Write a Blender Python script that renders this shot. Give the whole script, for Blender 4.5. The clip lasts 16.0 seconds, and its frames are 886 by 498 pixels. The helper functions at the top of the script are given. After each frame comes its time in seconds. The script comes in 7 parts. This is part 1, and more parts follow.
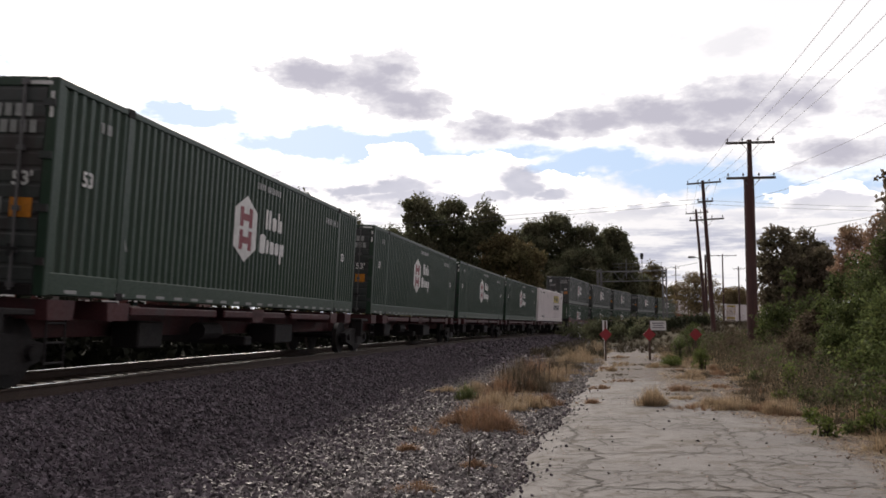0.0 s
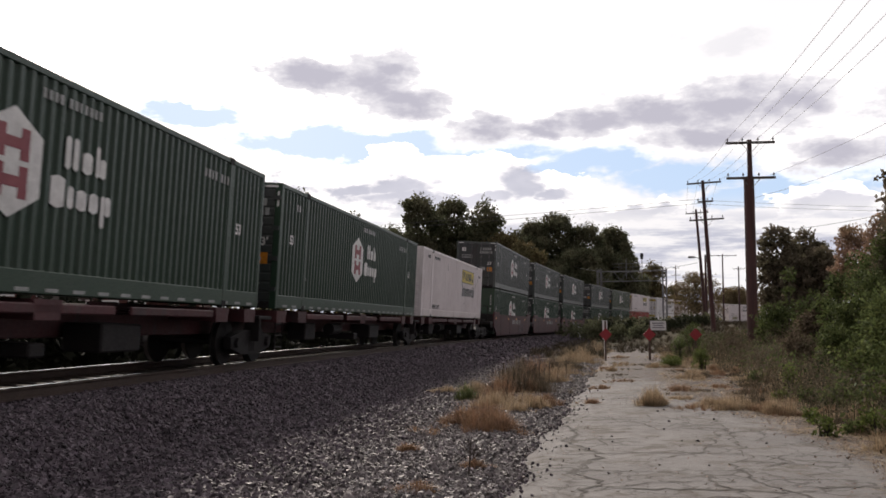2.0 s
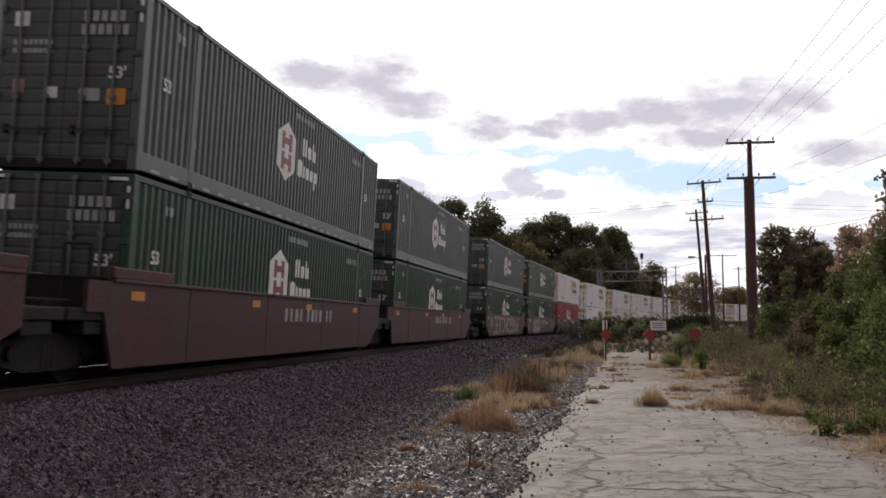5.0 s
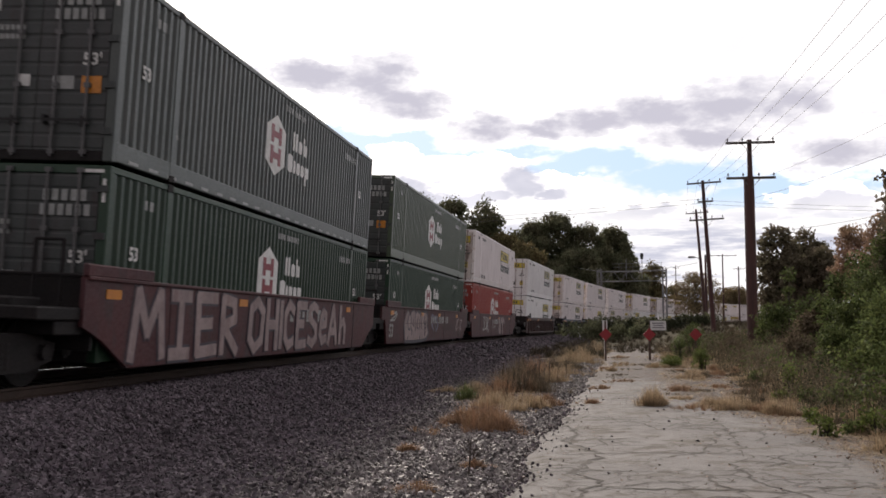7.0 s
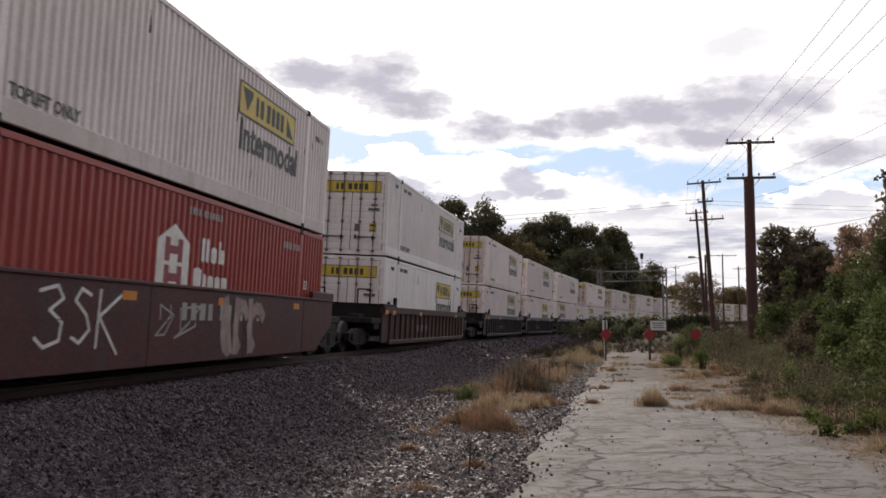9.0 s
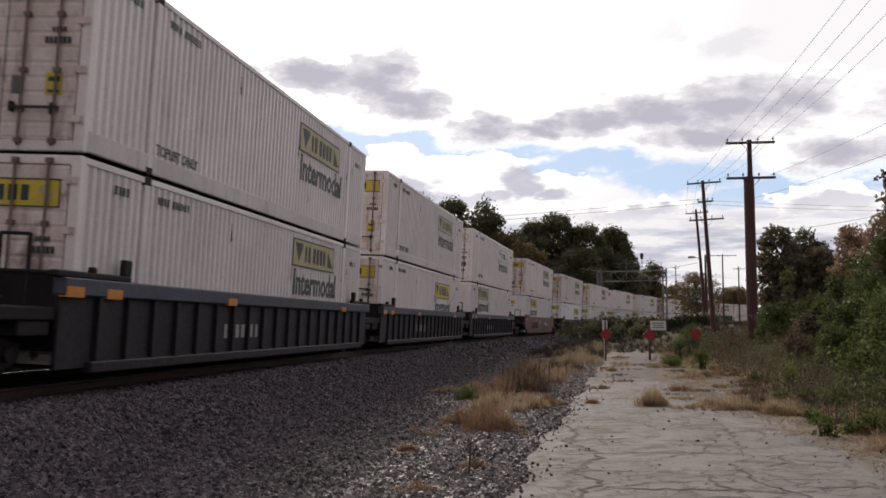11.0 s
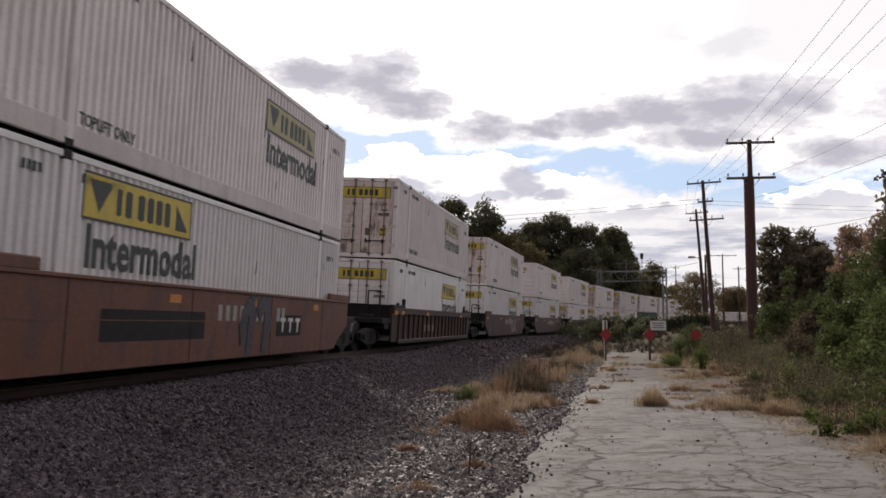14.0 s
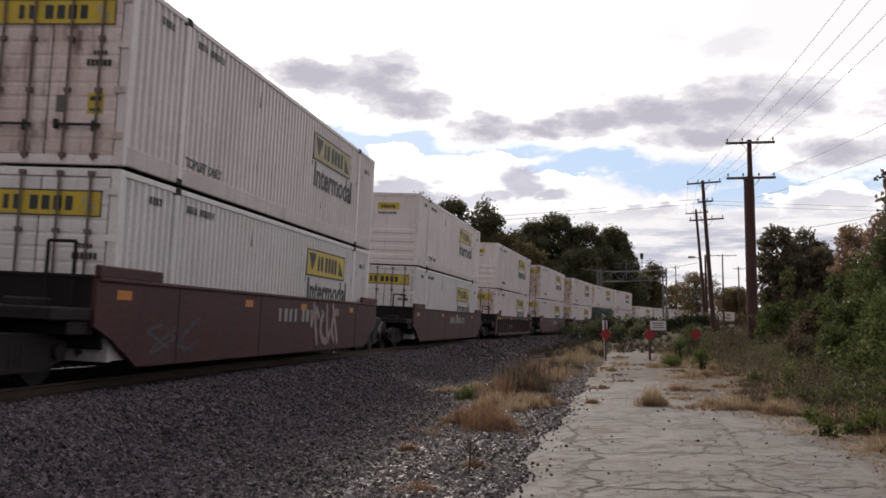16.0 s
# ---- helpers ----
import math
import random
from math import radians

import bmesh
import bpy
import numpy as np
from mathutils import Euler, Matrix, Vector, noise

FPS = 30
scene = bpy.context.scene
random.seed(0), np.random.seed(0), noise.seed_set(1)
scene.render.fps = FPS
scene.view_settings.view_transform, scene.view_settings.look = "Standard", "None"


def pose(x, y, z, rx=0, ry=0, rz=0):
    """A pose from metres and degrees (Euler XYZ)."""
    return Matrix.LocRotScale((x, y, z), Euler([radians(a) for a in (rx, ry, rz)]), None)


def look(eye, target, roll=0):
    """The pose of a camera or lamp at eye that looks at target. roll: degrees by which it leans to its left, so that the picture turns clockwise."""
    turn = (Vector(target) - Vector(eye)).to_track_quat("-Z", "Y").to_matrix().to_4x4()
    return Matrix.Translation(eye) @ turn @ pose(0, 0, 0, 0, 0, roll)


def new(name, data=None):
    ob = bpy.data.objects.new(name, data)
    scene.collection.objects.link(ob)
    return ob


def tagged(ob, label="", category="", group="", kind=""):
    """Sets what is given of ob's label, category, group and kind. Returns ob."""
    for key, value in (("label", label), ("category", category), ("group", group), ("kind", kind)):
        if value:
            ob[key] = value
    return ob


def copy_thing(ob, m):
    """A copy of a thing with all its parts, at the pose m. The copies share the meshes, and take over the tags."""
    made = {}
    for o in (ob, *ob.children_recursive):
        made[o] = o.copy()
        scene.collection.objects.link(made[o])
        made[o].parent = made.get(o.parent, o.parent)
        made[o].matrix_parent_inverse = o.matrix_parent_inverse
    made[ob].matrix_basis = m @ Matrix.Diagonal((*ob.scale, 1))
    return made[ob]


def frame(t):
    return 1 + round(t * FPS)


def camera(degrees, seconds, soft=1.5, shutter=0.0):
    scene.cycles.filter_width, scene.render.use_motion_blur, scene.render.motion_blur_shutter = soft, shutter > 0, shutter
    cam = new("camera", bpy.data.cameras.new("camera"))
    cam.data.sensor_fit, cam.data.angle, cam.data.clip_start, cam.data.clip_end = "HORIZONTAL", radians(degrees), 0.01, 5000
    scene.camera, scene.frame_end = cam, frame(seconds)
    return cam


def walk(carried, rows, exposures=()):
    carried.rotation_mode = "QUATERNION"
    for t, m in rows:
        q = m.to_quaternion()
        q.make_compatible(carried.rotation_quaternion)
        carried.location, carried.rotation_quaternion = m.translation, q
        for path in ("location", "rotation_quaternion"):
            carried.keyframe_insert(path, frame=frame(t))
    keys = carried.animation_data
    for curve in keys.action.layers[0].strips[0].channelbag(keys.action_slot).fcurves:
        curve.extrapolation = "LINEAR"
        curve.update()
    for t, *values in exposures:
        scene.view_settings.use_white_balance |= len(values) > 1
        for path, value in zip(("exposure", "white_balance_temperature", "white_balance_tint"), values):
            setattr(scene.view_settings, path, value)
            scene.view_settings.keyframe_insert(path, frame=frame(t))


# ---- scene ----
# ---- camera: on a tripod at the road's edge, still ----
cam = camera(50.84, 16.0, soft=1.65, shutter=0.1)
EYE = (0.0, 0.0, 1.5)
walk(cam, [(0.0, pose(0, 0, 1.5, 94.683, 0, 0)), (16.0, pose(0, 0, 1.5, 94.683, 0, 0))],
     exposures=[(0.0, 0.18, 6800, 13), (2.6, 0.18, 6800, 13), (3.6, 0.25, 6800, 13), (4.4, 0.36, 6800, 13), (6.5, 0.36, 6800, 13), (8.0, 0.28, 6800, 13), (9.2, 0.2, 6800, 13), (11.3, 0.1, 6800, 13), (16.0, 0.14, 6800, 13)])

# ---- the track: a right-hand curve, arc length s from abreast of the camera ----
RAIL_Z = 0.713
BANK = 2.9


def heading(s):
    s = max(s, 0.0)
    if s > 300:
        return heading(300)
    return radians(6.751) + 0.001768 * s - 0.0000055 * s * s + 2.601e-8 * s ** 3


STEP = 2.0
TRACK = {0: (-8.112, 0.0)}
for i in range(0, 420):
    a = heading((i + 0.5) * STEP)
    x, y = TRACK[i]
    TRACK[i + 1] = (x + STEP * math.sin(a), y + STEP * math.cos(a))
for i in range(0, -240, -1):
    a = heading(0)
    x, y = TRACK[i]
    TRACK[i - 1] = (x - STEP * math.sin(a), y - STEP * math.cos(a))


def track_at(s):
    i = math.floor(s / STEP)
    k = s / STEP - i
    p, q = TRACK[i], TRACK[i + 1]
    return p[0] + (q[0] - p[0]) * k, p[1] + (q[1] - p[1]) * k


def beside(s, lateral, z):
    """A place beside the track, lateral metres to its right."""
    x, y = track_at(s)
    a = heading(s)
    return x + lateral * math.cos(a), y - lateral * math.sin(a), z


def on_track(s, length=16.15):
    """The pose of a thing whose two ends lie on the track's middle, leaning into the curve."""
    p, q = track_at(s), track_at(s + length)
    a = math.atan2(q[0] - p[0], q[1] - p[1])
    return Matrix.Translation((p[0], p[1], RAIL_Z)) @ Matrix.Rotation(-a, 4, "Z") @ Matrix.Rotation(radians(BANK), 4, "Y")


def gone(t):
    """The way that the train has gone at t seconds."""
    return 21.9888 * t - 0.01582 * t * t


# ---- world, sun ----
SUN_AZ, SUN_EL = radians(-12.1), radians(28.6)
world = bpy.data.worlds.new("sky")
scene.world = world
world.use_nodes = True


class Nodes:
    """Short hand for building node trees."""

    def __init__(self, tree):
        self.tree = tree

    def add(self, kind, operation="", data_type="", blend_type="", interpolation_type="", sky_type="", attribute_name=""):
        n = self.tree.nodes.new(kind)
        if operation:
            n.operation = operation
        if data_type:
            n.data_type = data_type
        if blend_type:
            n.blend_type = blend_type
        if interpolation_type:
            n.interpolation_type = interpolation_type
        if sky_type:
            n.sky_type = sky_type
        if attribute_name:
            n.attribute_name = attribute_name
        return n

    def link(self, a, b):
        self.tree.links.new(a, b)

    def math(self, op, a, b=0.0, c=0.0):
        n = self.add("ShaderNodeMath", operation=op)
        for i, v in enumerate((a, b, c)):
            if isinstance(v, (int, float)):
                n.inputs[i].default_value = v
            else:
                self.link(v, n.inputs[i])
        return n.outputs[0]

    def mix(self, fac, a, b):
        n = self.add("ShaderNodeMix", data_type="RGBA")
        for i, v in ((0, fac), (6, a), (7, b)):
            if isinstance(v, (int, float)):
                n.inputs[i].default_value = v
            elif isinstance(v, tuple):
                n.inputs[i].default_value = (*v, 1)
            else:
                self.link(v, n.inputs[i])
        return n.outputs[2]

    def noise(self, vector, scale, detail=4.0, rough=0.55, distortion=0.0):
        n = self.add("ShaderNodeTexNoise")
        n.inputs["Scale"].default_value = scale
        n.inputs["Detail"].default_value = detail
        n.inputs["Roughness"].default_value = rough
        n.inputs["Distortion"].default_value = distortion
        if vector is not None:
            self.link(vector, n.inputs["Vector"])
        return n.outputs["Fac"]

    def ramp(self, fac, lo, hi, a=0.0, b=1.0):
        n = self.add("ShaderNodeMapRange", interpolation_type="SMOOTHSTEP")
        self.link(fac, n.inputs["Value"])
        for key, v in (("From Min", lo), ("From Max", hi), ("To Min", a), ("To Max", b)):
            n.inputs[key].default_value = v
        return n.outputs[0]


def build_sky():
    w = Nodes(world.node_tree)
    world.node_tree.nodes.clear()
    out = w.add("ShaderNodeOutputWorld")
    bg = w.add("ShaderNodeBackground")
    w.link(bg.outputs[0], out.inputs[0])
    sky = w.add("ShaderNodeTexSky", sky_type="NISHITA")
    sky.sun_disc, sky.sun_elevation, sky.sun_rotation = False, SUN_EL, SUN_AZ
    way = w.add("ShaderNodeTexCoord").outputs["Generated"]
    xyz = w.add("ShaderNodeSeparateXYZ")
    w.link(way, xyz.inputs[0])
    az = w.math("ARCTAN2", xyz.outputs[0], xyz.outputs[1])
    el = w.math("ARCSINE", xyz.outputs[2])
    # flattened cloud space: wide and low towards the horizon
    comb = w.add("ShaderNodeCombineXYZ")
    w.link(az, comb.inputs[0])
    w.link(w.math("MULTIPLY", el, 2.1), comb.inputs[1])
    flat = comb.outputs[0]
    fine = w.noise(flat, 24.0, 8.0, 0.62)
    coarse = w.noise(flat, 5.0, 5.0, 0.55)
    wob = w.math("MULTIPLY", w.math("SUBTRACT", fine, 0.5), 1.5)

    shove = w.add("ShaderNodeCombineXYZ")
    w.link(w.math("ADD", az, 3.7), shove.inputs[0])
    w.link(w.math("MULTIPLY", el, 2.1), shove.inputs[1])
    az2 = w.math("ADD", az, w.math("MULTIPLY", w.math("SUBTRACT", w.noise(flat, 13.0, 4.0, 0.6), 0.5), radians(5.0)))
    el2 = w.math("ADD", el, w.math("MULTIPLY", w.math("SUBTRACT", w.noise(shove.outputs[0], 13.0, 4.0, 0.6), 0.5), radians(2.8)))

    def blobs(items, rough):
        """The union of soft ellipses (azimuth, elevation, half width, half height in degrees), broken up by noise."""
        total = None
        for a, e, rw, rh in items:
            dx = w.math("MULTIPLY", w.math("SUBTRACT", az2, radians(a)), 1 / radians(rw))
            dy = w.math("MULTIPLY", w.math("SUBTRACT", el2, radians(e)), 1 / radians(rh))
            d = w.math("SUBTRACT", 1.0, w.math("SQRT", w.math("ADD", w.math("MULTIPLY", dx, dx), w.math("MULTIPLY", dy, dy))))
            total = d if total is None else w.math("MAXIMUM", total, d)
        return w.math("ADD", total, w.math("MULTIPLY", wob, rough))

    # veil of thin bright cloud; stretches of blue between
    blue = w.ramp(blobs([(-7.8, 11.0, 6.6, 1.1), (-15.6, 12.5, 3.8, 0.8), (-3.3, 10.9, 5.6, 1.0), (3.4, 10.9, 4.4, 0.9), (9.6, 9.9, 4.8, 1.2), (14.6, 8.8, 5.0, 1.2), (21.3, 8.0, 4.6, 1.1), (24.6, 8.7, 2.0, 1.0), (-21.9, 11.9, 3.8, 1.0), (7.5, 9.5, 2.8, 0.8), (18.5, 7.4, 3.5, 0.7), (36, 12, 10, 4), (-36, 14, 12, 4)], 0.75), -0.15, 0.4)
    high = w.ramp(w.noise(flat, 2.6, 5.0, 0.6), 0.52, 0.66)
    behind = w.ramp(xyz.outputs[1], 0.1, -0.3)
    blue = w.math("MAXIMUM", blue, w.math("MULTIPLY", high, behind))
    nearsun = w.add("ShaderNodeVectorMath", operation="DOT_PRODUCT")
    w.link(way, nearsun.inputs[0])
    nearsun.inputs[1].default_value = (math.cos(SUN_EL) * math.sin(SUN_AZ), math.cos(SUN_EL) * math.cos(SUN_AZ), math.sin(SUN_EL))
    glare = w.ramp(nearsun.outputs["Value"], 0.86, 1.0)
    veil = w.mix(glare, (0.88, 0.89, 0.93), (2.4, 2.35, 2.25))
    veil = w.mix(w.ramp(xyz.outputs[1], 0.55, -0.1), veil, (0.435, 0.403, 0.43))
    clear = w.add("ShaderNodeMix", data_type="RGBA", blend_type="MULTIPLY")
    clear.inputs[0].default_value = 1.0
    w.link(sky.outputs[0], clear.inputs[6])
    clear.inputs[7].default_value = (0.06, 0.06, 0.065, 1)
    pale = w.mix(w.ramp(xyz.outputs[1], 0.2, 0.6, 0.0, 0.75), clear.outputs[2], (0.50, 0.70, 0.98))
    tone = w.mix(blue, veil, pale)
    # sunlit heaps of cumulus low over the trees
    heap = blobs([(-3.3, 10.0, 1.8, 0.95), (2.7, 9.6, 2.2, 1.15), (0.6, 8.9, 3.8, 1.0), (6.7, 8.4, 2.3, 0.9), (-5.0, 8.6, 2.8, 1.0), (-2.2, 8.0, 6.9, 0.9), (4.1, 8.0, 4.5, 0.9), (22.1, 7.2, 3.1, 0.9), (24.9, 6.5, 2.1, 1.05), (11.3, 7.0, 3.8, 0.6), (-16.5, 9.2, 7.0, 1.9), (-22.7, 9.2, 4.6, 1.6)], 1.0)
    tone = w.mix(w.ramp(heap, -0.03, 0.06), tone, w.mix(w.ramp(fine, 0.50, 0.72), (1.35, 1.34, 1.32), (0.88, 0.88, 0.91)))
    under = blobs([(-2.9, 8.3, 2.8, 0.85), (-5.2, 8.2, 1.8, 0.6), (4.7, 8.5, 2.0, 1.25), (2.3, 8.0, 3.1, 0.7), (6.9, 7.9, 1.7, 0.45), (-0.8, 7.6, 6.0, 0.65), (22.4, 6.9, 2.8, 0.55), (11.2, 6.8, 3.8, 0.5), (-11.5, 8.3, 4.2, 0.6)], 0.7)
    tone = w.mix(w.math("MULTIPLY", w.ramp(under, -0.16, 0.5), 0.9), tone, w.mix(w.ramp(coarse, 0.38, 0.65), (0.41, 0.435, 0.54), (0.60, 0.62, 0.72)))
    # grey clouds with bright rims, darker in the middle
    grey = blobs([(-8.4, 15.3, 3.8, 1.5), (-5.3, 15.0, 4.4, 1.9), (-3.2, 15.7, 2.4, 1.6), (-1.6, 13.4, 3.4, 1.3), (-3.8, 14.2, 3.4, 1.3), (3.0, 12.0, 4.0, 1.05), (6.0, 12.2, 3.0, 0.7), (9.6, 12.4, 3.8, 1.05), (13.0, 12.7, 4.4, 1.5), (17.0, 12.8, 4.7, 2.0), (20.8, 12.7, 3.4, 1.75), (15.6, 11.3, 4.7, 1.0), (23.3, 9.8, 3.7, 1.35), (-21.8, 7.3, 2.6, 0.8), (-23.7, 10.0, 1.5, 0.65), (29.4, 12.0, 5.5, 2.1)], 1.0)
    tone = w.mix(w.ramp(grey, -0.45, -0.05, 0.0, 0.5), tone, (1.2, 1.2, 1.2))
    depth = w.math("ADD", grey, w.math("MULTIPLY", w.math("SUBTRACT", coarse, 0.5), 0.9))
    tone = w.mix(w.ramp(grey, -0.06, 0.34), tone, w.mix(w.ramp(depth, 0.05, 0.85), (0.82, 0.83, 0.88), (0.475, 0.48, 0.565)))
    wisp = w.ramp(blobs([(13.1, 17.3, 3.4, 1.1), (17.5, 16.4, 3.0, 0.8)], 0.9), 0.0, 0.7)
    tone = w.mix(w.math("MULTIPLY", wisp, 0.55), tone, (0.68, 0.70, 0.76))
    # low streaks over the horizon
    lowc = w.add("ShaderNodeCombineXYZ")
    w.link(az, lowc.inputs[0])
    w.link(w.math("MULTIPLY", el, 7.0), lowc.inputs[1])
    streak = w.ramp(w.noise(lowc.outputs[0], 8.0, 6.0, 0.62), 0.44, 0.60)
    streak = w.math("MULTIPLY", streak, w.ramp(el, radians(7.6), radians(5.0)))
    low_glow = w.mix(w.ramp(el, radians(8.0), radians(5.5)), tone, (0.84, 0.85, 0.88))
    tone = w.mix(w.ramp(xyz.outputs[1], 0.5, 0.8), tone, low_glow)
    tone = w.mix(w.math("MULTIPLY", streak, 0.95), tone, (0.46, 0.49, 0.60))
    # dim ground half
    tone = w.mix(w.ramp(xyz.outputs[2], 0.0, -0.02), tone, (0.10, 0.10, 0.09))
    w.link(tone, bg.inputs[0])
    bg.inputs[1].default_value = 1.0


build_sky()
sun = new("sun", bpy.data.lights.new("sun", "SUN"))
sun.data.energy, sun.data.angle, sun.data.color = 2.6, radians(1.2), (1.0, 0.93, 0.84)
sun.matrix_world = look((math.cos(SUN_EL) * math.sin(SUN_AZ) * 60, math.cos(SUN_EL) * math.cos(SUN_AZ) * 60, math.sin(SUN_EL) * 60), (0, 0, 0))


# ---- materials ----
def material(name, base, second=None, rough=0.6, metal=0.0, scale=3.0, grain=40.0, bump=0.0, dirt=None, dirt_amount=0.0,
             random_tone=0.0, island=0.0, stretch=(1, 1, 1), coat=0.0, translucent=0.0, dirt_from=0.50, spec=0.5, blotch=None):
    """A surface with variation at two scales, optional dirt in streaks, and tone that differs from object to object or piece to piece."""
    m = bpy.data.materials.new(name)
    m.use_nodes = True
    n = Nodes(m.node_tree)
    bsdf = m.node_tree.nodes["Principled BSDF"]
    co = n.add("ShaderNodeTexCoord").outputs["Object"]
    if random_tone:
        # stains differ from object to object
        shift = n.add("ShaderNodeVectorMath", operation="ADD")
        n.link(co, shift.inputs[0])
        n.link(n.math("MULTIPLY", n.add("ShaderNodeObjectInfo").outputs["Random"], 53.0), shift.inputs[1])
        co = shift.outputs[0]
    mp = n.add("ShaderNodeMapping")
    mp.inputs["Scale"].default_value = stretch
    n.link(co, mp.inputs["Vector"])
    v = mp.outputs[0]
    big = n.noise(v, scale, 5.0, 0.6)
    small = n.noise(v, grain, 3.0, 0.6)
    second = second or tuple(c * 0.75 for c in base)
    col = n.mix(n.ramp(big, 0.35, 0.68), base, second)
    col = n.mix(n.math("MULTIPLY", n.ramp(small, 0.3, 0.75), 0.35), col, tuple(c * 0.55 for c in base))
    if dirt:
        st = n.add("ShaderNodeMapping")
        st.inputs["Scale"].default_value = (2.2, 2.2, 0.35)
        n.link(co, st.inputs["Vector"])
        d = n.ramp(n.noise(st.outputs[0], 1.6, 6.0, 0.68), dirt_from, dirt_from + 0.22)
        col = n.mix(n.math("MULTIPLY", d, dirt_amount), col, dirt)
    if blotch:
        bl = n.add("ShaderNodeMapping")
        bl.inputs["Scale"].default_value = (1.0, 1.0, 0.5)
        n.link(co, bl.inputs["Vector"])
        col = n.mix(n.math("MULTIPLY", n.ramp(n.noise(bl.outputs[0], 2.1, 6.0, 0.62), 0.52, 0.67), 0.85), col, blotch)
    if random_tone or island:
        if island:
            r, amount = n.add("ShaderNodeNewGeometry").outputs["Random Per Island"], island
        else:
            r, amount = n.add("ShaderNodeObjectInfo").outputs["Random"], random_tone
        k = n.math("ADD", n.math("MULTIPLY", r, 2 * amount), 1 - amount)
        hs = n.add("ShaderNodeHueSaturation")
        n.link(k, hs.inputs["Value"])
        n.link(n.math("ADD", n.math("MULTIPLY", n.math("FRACT", n.math("MULTIPLY", r, 7.31)), 0.05 * amount), 0.5 - 0.025 * amount), hs.inputs["Hue"])
        n.link(col, hs.inputs["Color"])
        col = hs.outputs[0]
    n.link(col, bsdf.inputs["Base Color"])
    n.link(n.ramp(small, 0.2, 0.8, max(rough - 0.12, 0.02), min(rough + 0.12, 1)), bsdf.inputs["Roughness"])
    bsdf.inputs["Metallic"].default_value = metal
    bsdf.inputs["Coat Weight"].default_value = coat
    bsdf.inputs["Specular IOR Level"].default_value = spec
    if bump:
        b = n.add("ShaderNodeBump")
        b.inputs["Strength"].default_value = 0.6
        b.inputs["Distance"].default_value = bump
        n.link(n.math("ADD", small, n.math("MULTIPLY", big, 0.6)), b.inputs["Height"])
        n.link(b.outputs[0], bsdf.inputs["Normal"])
    if translucent:
        bsdf.inputs["Specular IOR Level"].default_value = 0.1
        tr = n.add("ShaderNodeBsdfTranslucent")
        n.link(col, tr.inputs[0])
        ms = n.add("ShaderNodeMixShader")
        ms.inputs[0].default_value = translucent
        n.link(bsdf.outputs[0], ms.inputs[1])
        n.link(tr.outputs[0], ms.inputs[2])
        n.link(ms.outputs[0], m.node_tree.nodes["Material Output"].inputs[0])
    return m


